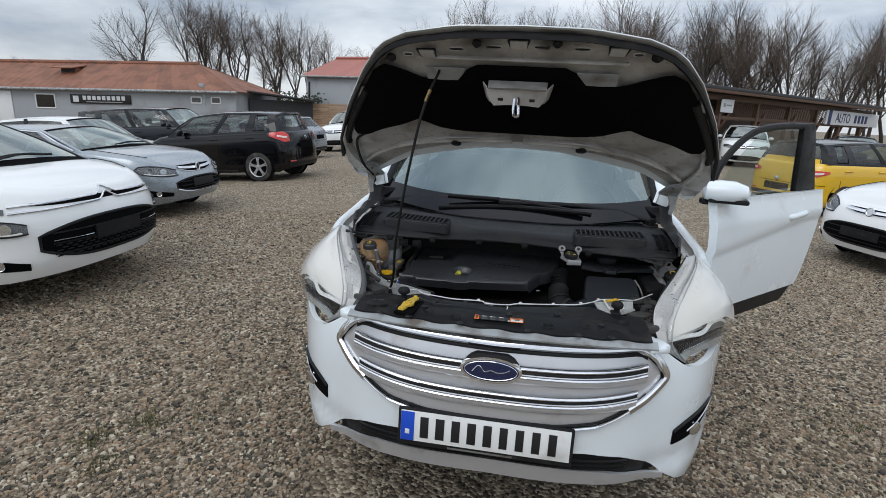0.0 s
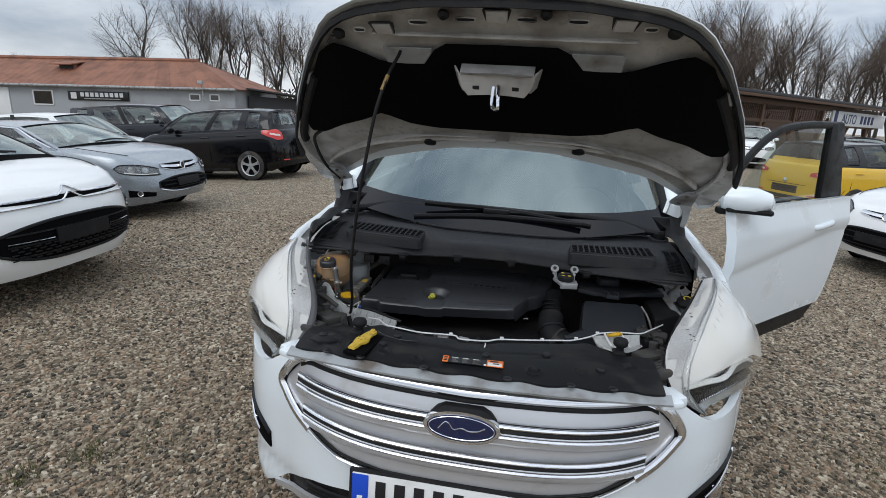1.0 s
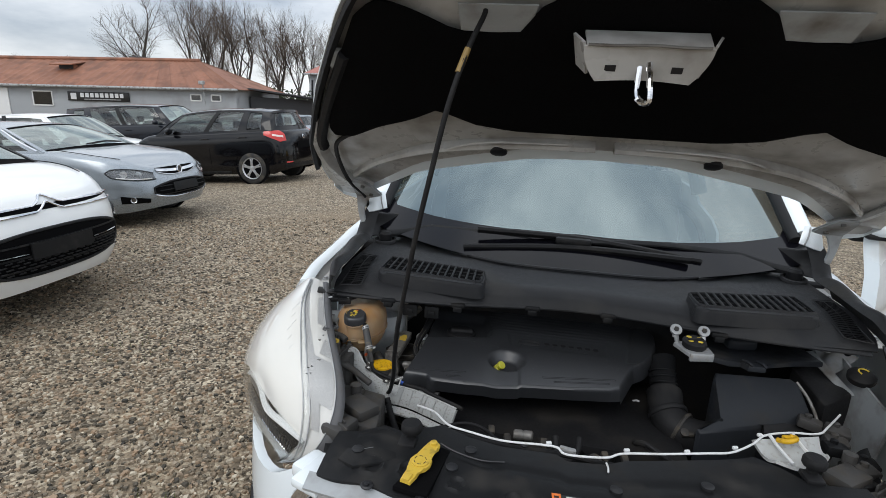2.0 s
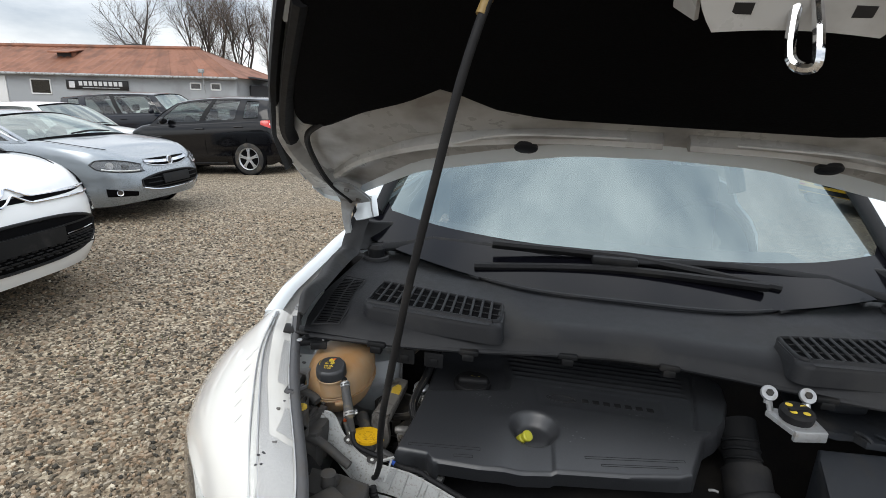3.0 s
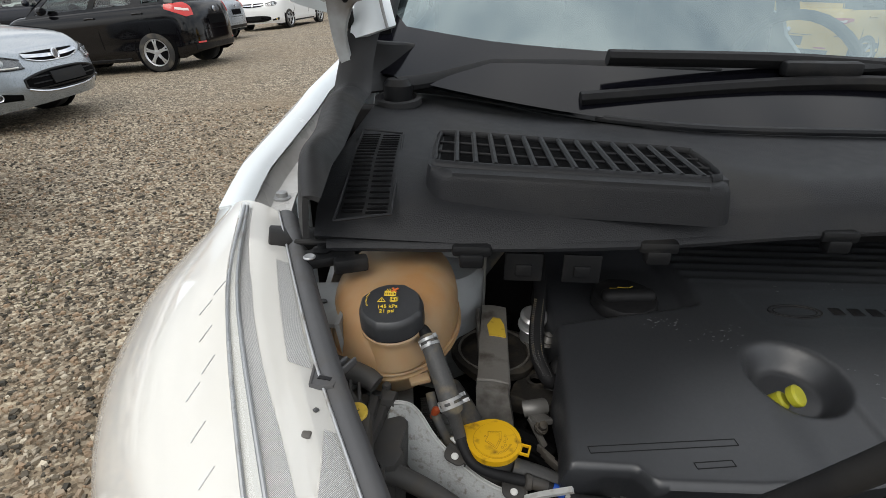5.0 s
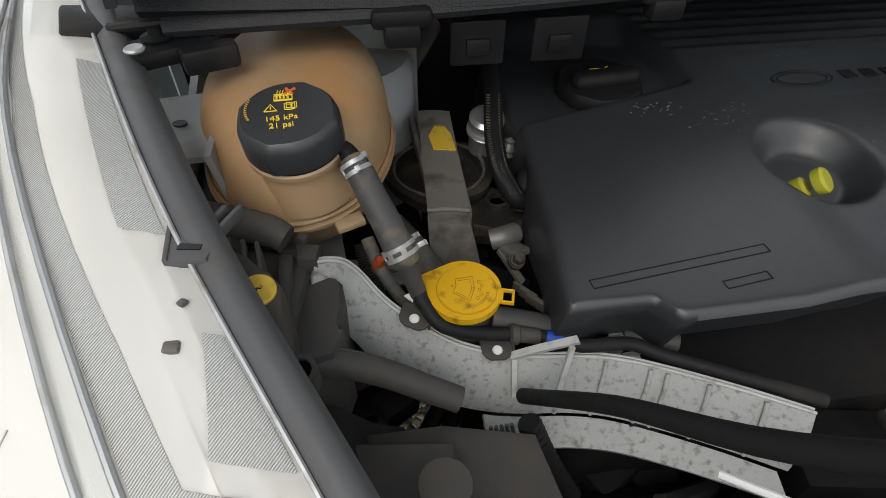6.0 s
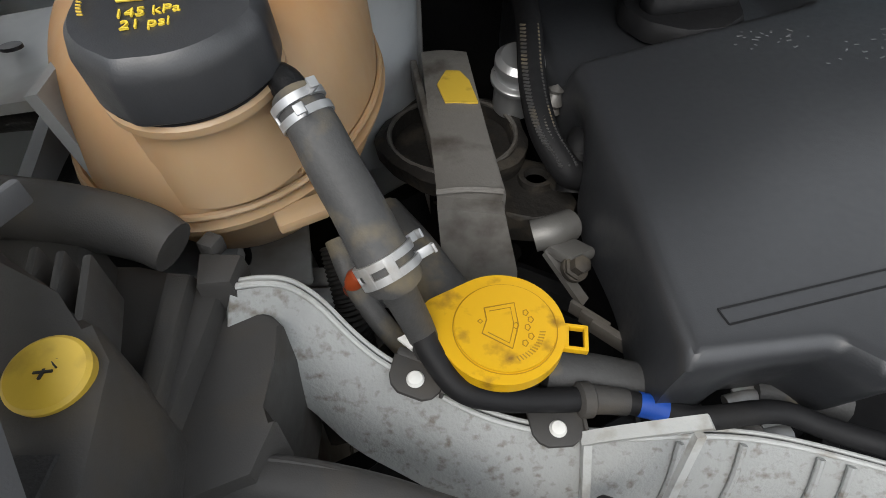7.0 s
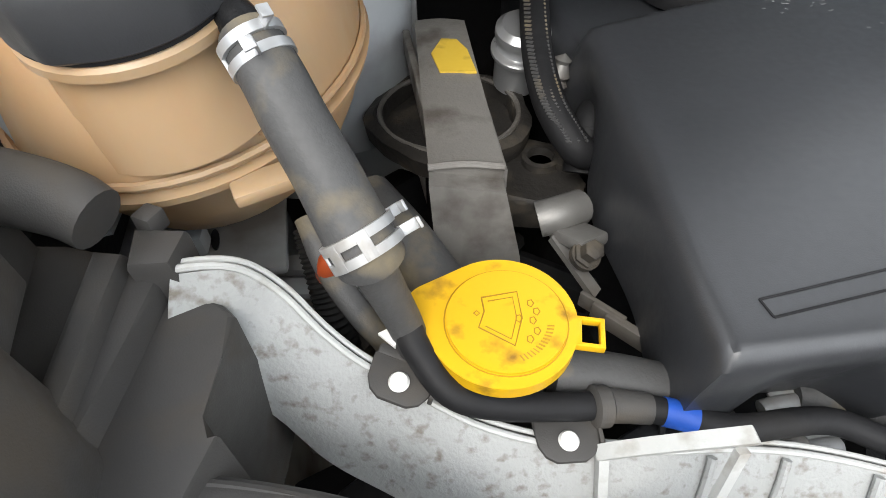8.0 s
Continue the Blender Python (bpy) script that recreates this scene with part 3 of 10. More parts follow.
part("bumper", patch(-0.868, 0.868, lambda x: table(abs(x), [(0, 0.640), (0.30, 0.642), (0.42, 0.622), (0.50, 0.580), (0.58, 0.510), (0.66, 0.450), (0.75, 0.40), (0.868, 0.37)]), fascia_top, 72, 14, 0.0, 0.02), M_WHITE, suv)
part("lower_bumper", patch(-0.53, 0.53, lambda x: table(abs(x), [(0, 0.26), (0.40, 0.30), (0.53, 0.50)]), lambda x: table(abs(x), [(0, 0.66), (0.5, 0.66), (0.53, 0.60)]), 48, 12, -0.014, 0.02), M_BLACK, suv, "black textured plastic lower bumper")
part("lower_grille", patch(-0.50, 0.50, lambda x: table(abs(x), [(0, 0.575), (0.35, 0.560), (0.5, 0.535)]), lambda x: table(abs(x), [(0, 0.645), (0.3, 0.645), (0.42, 0.62), (0.5, 0.585)]), 30, 4, -0.004, 0.012), M_BLACK, suv, "black honeycomb lower air intake")
for k in range(3):
    part("grille_bar", patch(-0.43, 0.43, smile(0.590 + 0.017 * k, -0.014, 0.43), smile(0.596 + 0.017 * k, -0.014, 0.43), 24, 1, 0.004, 0.006), M_RUBBER, suv)
part("skid_plate", patch(-0.575, 0.575, lambda x: table(abs(x), [(0, 0.524), (0.3, 0.518), (0.42, 0.508), (0.575, 0.500)]), lambda x: table(abs(x), [(0, 0.586), (0.2, 0.582), (0.35, 0.570), (0.43, 0.548), (0.575, 0.520)]), 36, 5, 0.010, 0.010), M_SATIN, suv, "satin silver skid plate under the bumper")

# upper grille: silver blades with chrome edges inside a chrome surround
def grille_low(x):
    return table(abs(x), [(0, 0.730), (0.2, 0.734), (0.32, 0.752), (0.38, 0.782), (0.45, 0.825), (0.515, 0.885)])


def grille_top(x):
    return table(abs(x), [(0, 0.968), (0.43, 0.978), (0.47, 0.955), (0.515, 0.89)])


part("grille", patch(-0.512, 0.512, grille_low, grille_top, 48, 8, 0.006, 0.006), M_SATIN, suv, "satin silver front grille panel")


def ribbon(fn_mid, x0, x1, wide, out, deep):
    """A moulded bar along the front with a rounded section."""
    def fn(u, v):
        x = x0 + (x1 - x0) * u
        a = math.pi * v
        return on_front(x, fn_mid(x) - math.cos(a) * wide / 2, out + math.sin(a) * deep)
    return sheet(fn, 48, 6, 0.003)


def mid_blade(z0, rise):
    return lambda x: z0 + rise * (abs(x) / 0.5) ** 2.4


for z, rise, half in ((0.908, 0.020, 0.455), (0.822, 0.04, 0.43)):
    part("grille_blade", ribbon(mid_blade(z - 0.022, rise), -half, half, 0.05, 0.008, 0.016), M_SATIN, suv)
    part("chrome_strip", ribbon(mid_blade(z + 0.006, rise), -half, half, 0.012, 0.018, 0.010), M_CHROME, suv, "chrome strip along a grille blade")
    part("chrome_strip", ribbon(mid_blade(z - 0.018, rise), -half, half, 0.010, 0.022, 0.008), M_CHROME, suv, "chrome strip along a grille blade")
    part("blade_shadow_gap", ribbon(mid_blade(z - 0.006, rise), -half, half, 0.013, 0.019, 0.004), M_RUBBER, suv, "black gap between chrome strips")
# shade under each blade, painted as a black strip
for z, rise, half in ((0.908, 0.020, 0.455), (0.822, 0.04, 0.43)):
    part("blade_shadow_gap", ribbon(mid_blade(z - 0.032, rise), -half, half, 0.014, 0.012, 0.003), M_RUBBER, suv, "black strip painted as the shade below a grille blade")
part("grille_surround", join(ribbon(lambda x: grille_top(x) + 0.010, -0.5, 0.5, 0.034, 0.010, 0.020)), M_CHROME, suv, "chrome bar along the top of the grille")
part("grille_surround", ribbon(lambda x: grille_low(x) - 0.008, -0.47, 0.47, 0.013, 0.008, 0.012), M_CHROME, suv, "chrome line under the grille")
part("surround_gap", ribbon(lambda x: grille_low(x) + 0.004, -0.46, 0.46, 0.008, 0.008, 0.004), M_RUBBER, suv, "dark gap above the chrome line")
# black strip in place of the shadow of the chrome bar
part("top_gap", ribbon(lambda x: grille_top(x) - 0.014, -0.455, 0.455, 0.014, 0.008, 0.004), M_RUBBER, suv, "dark strip painted as shade under the chrome bar")
for s in (-1, 1):
    ends = [on_front(s * x, z, 0.012) for x, z in ((0.425, 0.982), (0.475, 0.955), (0.522, 0.893), (0.505, 0.86), (0.46, 0.822), (0.41, 0.792))]
    part("grille_corner", tube(ends, 0.017, 10, 6, 0.6), M_CHROME, suv, "chrome grille corner")
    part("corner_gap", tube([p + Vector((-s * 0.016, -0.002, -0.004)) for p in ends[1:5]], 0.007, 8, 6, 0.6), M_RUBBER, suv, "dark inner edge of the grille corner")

badge_c = on_front(-0.006, 0.902, 0.022)
badge_m = frame_at(badge_c, (1, 0, 0), (0, 0.10, 1))


def oval(a, b, n=40):
    return [(a * math.cos(2 * math.pi * i / n), b * math.sin(2 * math.pi * i / n)) for i in range(n)]


part("badge_backing", prism([(-0.088, -0.004), (0.088, -0.004), (0.080, 0.020), (0.066, 0.036), (0.046, 0.046), (-0.046, 0.046), (-0.066, 0.036), (-0.080, 0.020)], -0.024, -0.002, badge_m, 0.005), M_RUBBER, suv, "black backing behind the badge")
badge = part("badge", prism(oval(0.094, 0.040), -0.004, 0.010, badge_m, 0.004, 0.99), M_CHROME, suv, "oval chrome maker badge with blue centre")
part("badge_field", prism(oval(0.084, 0.033), 0.004, 0.0125, badge_m, 0.002, 0.98), M_BLUE, badge, "blue enamel field")
part("badge_ring", tube([badge_m @ Vector((x, y, 0.012)) for x, y in oval(0.078, 0.028, 24) + [(0.078, 0.0)]], 0.0014, 5, 2), M_CHROME, badge)
part("badge_mark", tube([badge_m @ Vector((x, y, 0.0135)) for x, y in ((-0.055, -0.006), (-0.040, 0.012), (-0.030, 0.010), (-0.018, -0.004), (0.0, 0.001), (0.020, -0.004), (0.040, -0.001), (0.056, 0.008))], 0.0016, 6, 5), M_CHROME, badge, "silver flourish on the badge")

# registration plate in its holder
plate_m = frame_at((-0.012, -0.014, 0.676), (1, 0, 0), (0, 0.06, 1))
plate = part("number_plate", box((0, 0, 0), (0.540, 0.126, 0.016), 0.006), M_RUBBER, suv, "black plate holder with white number plate")
plate.matrix_basis = plate_m
part("plate_sheet", box((0, 0.006, 0.010), (0.520, 0.100, 0.005), 0.002), M_PLATE, plate, "white plate sheet")
part("plate_band", box((-0.238, 0.006, 0.0135), (0.042, 0.096, 0.002), 0.0005), M_EUBLUE, plate, "blue band on the plate")
for k, w in enumerate((0.036, 0.038, 0.036, 0.037, 0.036, 0.034, 0.034, 0.034, 0.034)):
    part("plate_bar", box((-0.185 + 0.049 * k, 0.006, 0.0135), (w * 0.72, 0.070, 0.002), 0.0005), M_PRINT, plate)
part("plate_bar", box((-0.238, -0.012, 0.0150), (0.014, 0.016, 0.0012), 0.0003), M_LABELWHITE, plate)
part("holder_bar", box((-0.01, -0.0545, 0.0090), (0.20, 0.006, 0.0016), 0.0003), M_STEEL, plate, "pale line of print on the holder")

for s in (-1, 1):
    lo_ = lambda x: 0.628 + 0.18 * (abs(x) - 0.585)
    hi_ = lambda x: 0.646 + 0.070 * math.sin(math.pi * min(1.0, 0.12 + 0.80 * (abs(x) - 0.585) / 0.21)) ** 0.8
    pod = part("fog_lamp_pocket", patch(s * 0.585, s * 0.795, lo_, hi_, 16, 5, 0.005, 0.008), M_FELT, suv, "black pocket with a fog lamp")
    part("pocket_frame", tube([on_front(s * (0.585 + 0.021 * k), hi_(0.585 + 0.021 * k), 0.006) for k in range(11)], 0.005, 8, 3), M_BLACK, pod)
    part("pocket_strip", tube([on_front(s * x, z, 0.012) for x, z in ((0.630, 0.670), (0.67, 0.684), (0.72, 0.694), (0.765, 0.697))], 0.0045, 8, 4), M_CHROME, pod, "chrome strip in the pocket")
    part("fog_lamp", lathe([(0.0, 0.0), (0.020, 0.0), (0.025, 0.005), (0.016, 0.009)], 20, on_front(s * 0.665, 0.662, 0.006), (s * 0.35, -0.9, 0)), M_CHROME, pod, "round fog lamp")

# headlamps: housing, ribbed reflector, dark lower bezel, hazed lens
INNER = [(0.610, 0.222, 0.885), (0.505, 0.165, 0.968), (0.486, 0.228, 1.055), (0.581, 0.41, 1.124), (0.664, 0.600, 1.150)]
CREST = [(0.628, 0.230, 0.880), (0.640, 0.235, 0.955), (0.665, 0.305, 1.065), (0.695, 0.450, 1.125), (0.705, 0.618, 1.155)]
OUTER = [(0.640, 0.240, 0.876), (0.745, 0.350, 0.900), (0.818, 0.465, 0.975), (0.810, 0.565, 1.055), (0.740, 0.645, 1.130)]


def lamp_pt(u, v, s, sink=0.0):
    a, b, c = curve_at(INNER, u), curve_at(CREST, u), curve_at(OUTER, u)
    b = 2 * b - 0.5 * (a + c)
    p = a * (1 - v) ** 2 + b * 2 * v * (1 - v) + c * v * v
    if sink:
        out = (p - Vector((0.60, 0.48, 0.96))).normalized()
        p = p - sink * out
    return Vector((p.x * s, p.y, p.z))


def lamp_piece(s, u0, u1, v0, v1, sink, nu=14, nv=8, thick=0.002):
    return sheet(lambda u, v: lamp_pt(u0 + (u1 - u0) * u, v0 + (v1 - v0) * v, s, sink), nu, nv, thick)


def crest_v(u):
    return table(u, [(0, 0.03), (0.3, 0.11), (0.5, 0.20), (0.66, 0.235), (0.82, 0.30), (1.0, 0.45)])


def guide_u(v):
    return table(v, [(0.1, 0.28), (0.45, 0.36), (0.80, 0.46), (1.0, 0.48)])


def rim_u(v):
    return table(v, [(0.0, 0.07), (0.3, 0.16), (0.9, 0.33), (1.0, 0.36)])


def bezel_piece(s, f0, f1, sink, v0=0.12, v1=0.88):
    """A band of the lamp between its lower rim (f = 0) and the light guide (f = 1)."""
    def fn(a, b):
        v = v0 + (v1 - v0) * a
        f = f0 + (f1 - f0) * b
        return lamp_pt(rim_u(v) * (1 - f) + guide_u(v) * f, v, s, sink)
    return sheet(fn, 20, 6, 0.002)


def hazed_piece(s):
    """The aged part of the lens: all above the light guide and inside the crest."""
    def fn(a, v):
        low = 0.0 if v < 0.1 else guide_u(v)
        return lamp_pt(low + (1 - low) * a, v, s, 0.0)
    return sheet(fn, 28, 30, 0.0)


for s in (-1, 1):
    lamp = part("headlamp", lamp_piece(s, 0.04, 0.97, 0.07, 0.96, 0.030, 20, 10, 0.004), M_LAMPIN, suv, "large swept headlamp with hazed lens")
    part("lens", hazed_piece(s), M_LENS, lamp, "aged, hazed upper lens")
    part("lens_window", bezel_piece(s, -0.35, 1.0, 0.0, 0.06, 1.0), M_CLEAR, lamp, "clear lower lens")
    part("bezel", bezel_piece(s, 0.02, 0.80, 0.012), M_FELT, lamp, "dark bezel behind the lens")
    part("inner_reflector", bezel_piece(s, 0.50, 0.92, 0.010, 0.52, 0.88), M_STEEL, lamp, "grey mirrored reflector field")
    part("lamp_base", bezel_piece(s, -0.45, 0.02, 0.007, 0.06, 0.97), M_LENSEDGE, lamp, "thick pale lower edge of the lamp")
    for k in range(24):
        v = 0.16 + 0.031 * k
        part("bezel_rib", sheet(lambda a, b: lamp_pt(rim_u(v) * (1 - (0.06 + 0.40 * a)) + guide_u(v) * (0.06 + 0.40 * a), v + 0.02 * a, s, 0.0115 - 0.007 * b), 3, 1, 0.0014), M_RIBGREY, lamp)
    part("bezel_line", tube([lamp_pt(rim_u(v) * 0.90 + guide_u(v) * 0.10, v, s, 0.008) for v in (0.2, 0.35, 0.5, 0.65, 0.8, 0.93)], 0.0028, 6, 4), M_CHROME, lamp)
    part("light_guide", tube([lamp_pt(guide_u(v) - d, v, s, 0.008) for v, d in ((0.10, 0.01), (0.30, 0.03), (0.48, 0.055), (0.56, 0.05), (0.62, 0.015), (0.74, 0.015), (0.86, 0.03))], 0.0075, 8, 6, 0.5), M_LAMPIN, lamp, "pale daytime light guide")
    for dv, r in ((0.0, 0.0052), (0.022, 0.0016), (-0.024, 0.0016)):
        part("seam", tube([lamp_pt(u, crest_v(u) + dv, s, -0.002) for u in (0.04, 0.2, 0.4, 0.6, 0.8, 0.98)], r, 8, 6), M_CLEAR if dv == 0 else M_CLAMP, lamp, "moulded crest of the lens")
    for k in range(7):
        u, v = 0.58 + 0.035 * k, 0.31 + 0.022 * (k % 3) + 0.006 * k
        part("lens_mark", tube([lamp_pt(u, v + 0.035, s, -0.0004), lamp_pt(u + 0.026, v, s, -0.0002)], 0.0004, 5, 1), M_CLAMP, lamp)
    part("ribbed_band", sheet(lambda a, b: lamp_pt(0.34 + 0.64 * a, crest_v(0.34 + 0.64 * a) - 0.032 - 0.055 * b, s, -0.0006), 24, 3, 0.0), M_HATCH, lamp, "finely ribbed grey band")
    part("ribbed_band", lamp_piece(s, 0.73, 0.88, 0.020, 0.090, -0.0006, 16, 4, 0.0), M_HATCH, lamp, "finely ribbed grey band")
    part("ribbed_band", lamp_piece(s, 0.44, 0.60, 0.015, 0.170, -0.0006, 16, 6, 0.0), M_HATCH, lamp, "finely ribbed grey band")
    part("ribbed_band", sheet(lambda a, b: lamp_pt(0.615 + 0.060 * a, 0.012 + (0.085 - 0.06 * a) * b, s, -0.0006), 10, 4, 0.0), M_HATCH, lamp, "finely ribbed grey band")
    for k, (u, v) in enumerate(((0.555, 0.150), (0.545, 0.175), (0.530, 0.160), (0.520, 0.190), (0.690, 0.045))):
        part("lens_shadow", box(lamp_pt(u, v, s, 0.0005), (0.010 - 0.001 * k, 0.0035, 0.002), 0.0008, (0, 20, 35 * k)), M_RIBGREY, lamp)
    part("adjuster", box(lamp_pt(0.665, 0.085, s, 0.001), (0.006, 0.005, 0.003), 0.001), M_STEEL, lamp, "dark adjuster under the lens")
    part("adjuster", box(lamp_pt(0.59, 0.105, s, 0.001), (0.008, 0.006, 0.003), 0.001), M_STEEL, lamp, "dark adjuster under the lens")
    part("lamp_rim", tube([lamp_pt(u, 0.0, s, 0.006) + Vector((-0.003 * s, 0, 0)) for u in (0.0, 0.2, 0.4, 0.6, 0.8, 1.0)], 0.0046, 8, 6, 0.7), M_BLACK, lamp, "dark plastic rim along the lamp")

# body sides
def side_x(y, z):
    bulge = table(y, [(0.5, 0.78), (0.63, 0.825), (0.72, 0.856), (1.0, 0.897), (1.3, 0.905), (3.4, 0.905), (4.1, 0.87), (4.45, 0.74)])
    return bulge * table(z, [(0.20, 0.93), (0.32, 0.97), (0.62, 1.0), (0.90, 0.995), (1.05, 0.965), (1.14, 0.90), (1.19, 0.835), (1.24, 0.80)])


def fender_top(y):
    return table(y, [(0.55, 1.10), (0.66, 1.145), (0.9, 1.185), (1.15, 1.22), (1.3, 1.24), (2.2, 1.26), (4.2, 1.30), (4.45, 1.28)])


def side_sheet(s, y0, y1, top, low, nu, nv, out=0.0, thick=0.012):
    def fn(u, v):
        y = y0 + (y1 - y0) * u
        a = low(y) if callable(low) else low
        b = top(y) if callable(top) else top
        z = a + (b - a) * v
        return Vector((s * (side_x(y, z) + out), y, z))
    return sheet(fn, nu, nv, thick)


def arch(c):
    return lambda y: 0.30 if abs(y - c) > 0.43 else 0.32 + math.sqrt(max(0.0, 0.43 ** 2 - (y - c) ** 2)) * 0.98


for s in (-1, 1):
    def wing_pt(u, v):
        y = 0.635 + 0.665 * u
        a, b = arch(0.93)(y), fender_top(y)
        z = a + (b - a) * v
        cut = max(0.0, 1 - u / 0.22) * min(1.0, max(0.0, (z - 0.95) / 0.08))
        return Vector((s * (side_x(y, z) - 0.02 * cut), y + 0.05 * cut, z))
    part("front_wing", sheet(wing_pt, 28, 14, 0.012), M_WHITE, suv)
    if s < 0:
        dr = part("door", side_sheet(s, 1.31, 2.42, fender_top, 0.36, 16, 12), M_WHITE, suv)
        part("handle", box((s * 0.915, 2.2, 1.02), (0.03, 0.2, 0.03), 0.01), M_WHITE, dr)
    part("rear_door", side_sheet(s, 2.43, 3.25, fender_top, 0.36, 14, 12), M_WHITE, suv)
    part("rear_quarter", side_sheet(s, 3.26, 4.45, fender_top, arch(3.62), 28, 14), M_WHITE, suv)
    part("sill", side_sheet(s, 1.30, 3.2, 0.40, 0.22, 10, 3, 0.004), M_BLACK, suv, "black sill cladding")
    # narrow inner flange of the wing along the bonnet gap
    part("wing_crest", sheet(lambda u, v: Vector((s * (side_x(0.64 + 0.55 * u, fender_top(0.64 + 0.55 * u)) - 0.034 * v), 0.64 + 0.55 * u, fender_top(0.64 + 0.55 * u) + 0.005 * math.sin(math.pi * v) - 0.004 * v)), 12, 5, 0.003), M_WHITE, suv, "rounded white crest of the wing")
    part("wing_flange", sheet(lambda u, v: Vector((s * (side_x(0.66 + 0.46 * u, fender_top(0.66 + 0.46 * u)) - 0.030 - 0.040 * v), 0.66 + 0.46 * u, fender_top(0.66 + 0.46 * u) - 0.010 - 0.018 * min(1, 3 * v))), 10, 6, 0.003), M_INNER, suv, "painted inner flange of the wing")
    for y in (0.70, 0.90):
        part("flange_bolt", lathe([(0.011, 0), (0.011, 0.003), (0.007, 0.004), (0.007, 0.009), (0.004, 0.010)], 10, (s * (side_x(y, fender_top(y)) - 0.054), y, fender_top(y) - 0.027)), M_CLAMP, suv)

roof = part("roof", sheet(lambda u, v: Vector(((v - 0.5) * 2 * table(u, [(0, 0.56), (0.1, 0.58), (0.8, 0.57), (1, 0.52)]), 1.60 + 2.5 * u, 1.70 + 0.03 * math.sin(math.pi * u) - 0.09 * (2 * v - 1) ** 4)), 24, 14, 0.02), M_WHITE, suv)
part("tailgate", sheet(lambda u, v: Vector(((v - 0.5) * 1.5 * (1 - 0.2 * max(0, u - 0.5)), 4.46 - 0.36 * max(0, u - 0.42) - 0.08 * (2 * v - 1) ** 2 * 1.5, 0.42 + 1.27 * u)), 16, 12, 0.02), M_WHITE, suv)
for s in (-1, 1):
    part("pillar", tube([(s * 0.648, 1.03, 1.300), (s * 0.632, 1.28, 1.46), (s * 0.585, 1.62, 1.68)], 0.030, 14, 6), M_WHITE, suv)
    part("pillar_trim", tube([(s * 0.620, 1.01, 1.290), (s * 0.598, 1.26, 1.45), (s * 0.55, 1.60, 1.665)], 0.018, 10, 6), M_BLACK, suv)
    for y0, y1, x0, x1 in ((2.42, 2.45, 0.74, 0.60), (3.30, 3.5, 0.74, 0.6), (4.20, 4.05, 0.70, 0.56)):
        part("pillar", tube([(s * x0, y0, 1.24), (s * x1, y1, 1.68)], 0.04, 8, 1), M_BLACK, suv)
    for y0, y1 in (((1.34, 2.40),) if s < 0 else ()) + ((2.48, 3.28), (3.36, 4.15)):
        part("side_window", sheet(lambda u, v: Vector((s * (0.735 - 0.14 * v), y0 + (y1 - y0) * u + (0.42 * v * (1 - u) if y0 < 2 else 0), 1.25 + 0.42 * v)), 6, 4, 0.0), M_GLASS, suv)

for s in (-1, 1):
    for y in (0.93, 3.62):
        wheel = part("wheel", lathe([(0.20, -0.11), (0.30, -0.115), (0.335, -0.10), (0.345, -0.06), (0.345, 0.06), (0.335, 0.10), (0.30, 0.115), (0.20, 0.11)], 36, (s * (0.66 if y < 2 else 0.745), y + (0.12 if y < 2 else 0), 0.345), (s, 0, 0)), M_TYRE, suv, "black tyre on alloy wheel")
        part("rim", lathe([(0.02, 0.09), (0.06, 0.095), (0.18, 0.075), (0.205, 0.105), (0.215, 0.113), (0.215, 0.08)], 30, (s * (0.66 if y < 2 else 0.745), y + (0.12 if y < 2 else 0), 0.345), (s, 0, 0), lambda a: 1.0), M_RIM, wheel)
        part("wheel_arch_liner", sheet(lambda u, v: Vector((s * (0.58 + 0.20 * v), y + 0.10 + 0.38 * math.cos(math.pi * u), 0.36 + 0.40 * math.sin(math.pi * u))), 16, 2, 0.01), M_DARK, suv, "black wheel arch liner")


# windscreen with black band and the cabin behind it
def screen_pt(x, v):
    y0 = 0.775 + 0.42 * x * x
    w = 1 - 0.12 * v
    return Vector((x * w, y0 + (1.63 - 0.775) * v - 0.16 * x * x * v, 1.19 + 0.12 * x * x + (0.50 - 0.10 * x * x) * v))


part("windscreen", sheet(lambda u, v: screen_pt((u - 0.5) * 1.36, v), 30, 20, 0.0), M_SCREEN, suv, "coated windscreen reflecting the sky").visible_shadow = False
# lies over the glass, so it also paints the bonnet's dark reflection
part("windscreen_band", sheet(lambda u, v: screen_pt((u - 0.5) * 1.36, v * table(abs(u - 0.5), [(0, 0.16), (0.33, 0.13), (0.44, 0.13), (0.48, 0.22), (0.5, 0.6)])) + Vector((0, -0.002, 0.004)), 30, 8, 0.0), M_BAND, suv, "black printed edge of the windscreen, with the dark bonnet reflection painted in")
part("dashboard", sheet(lambda u, v: Vector(((u - 0.5) * 1.3, 1.05 + 0.55 * v + 0.1 * (2 * u - 1) ** 2, 1.17 - 0.02 * v - 0.2 * max(0, v - 0.8) / 0.2)), 12, 10, 0.02), M_DASH, suv)
part("cabin_floor", box((0, 2.7, 0.45), (1.6, 3.2, 0.06), 0.01), M_SEAT, suv)
part("bulkhead", box((0, 0.98, 0.85), (1.5, 0.04, 0.66), 0.01), M_DARK, suv)
for x in (-0.38, 0.38):
    part("seat", join(box((x, 2.0, 0.70), (0.5, 0.5, 0.2), 0.06), box((x, 2.28, 1.05), (0.48, 0.16, 0.62), 0.06, (-14, 0, 0)), box((x, 2.38, 1.46), (0.26, 0.1, 0.18), 0.04)), M_SEAT, suv)
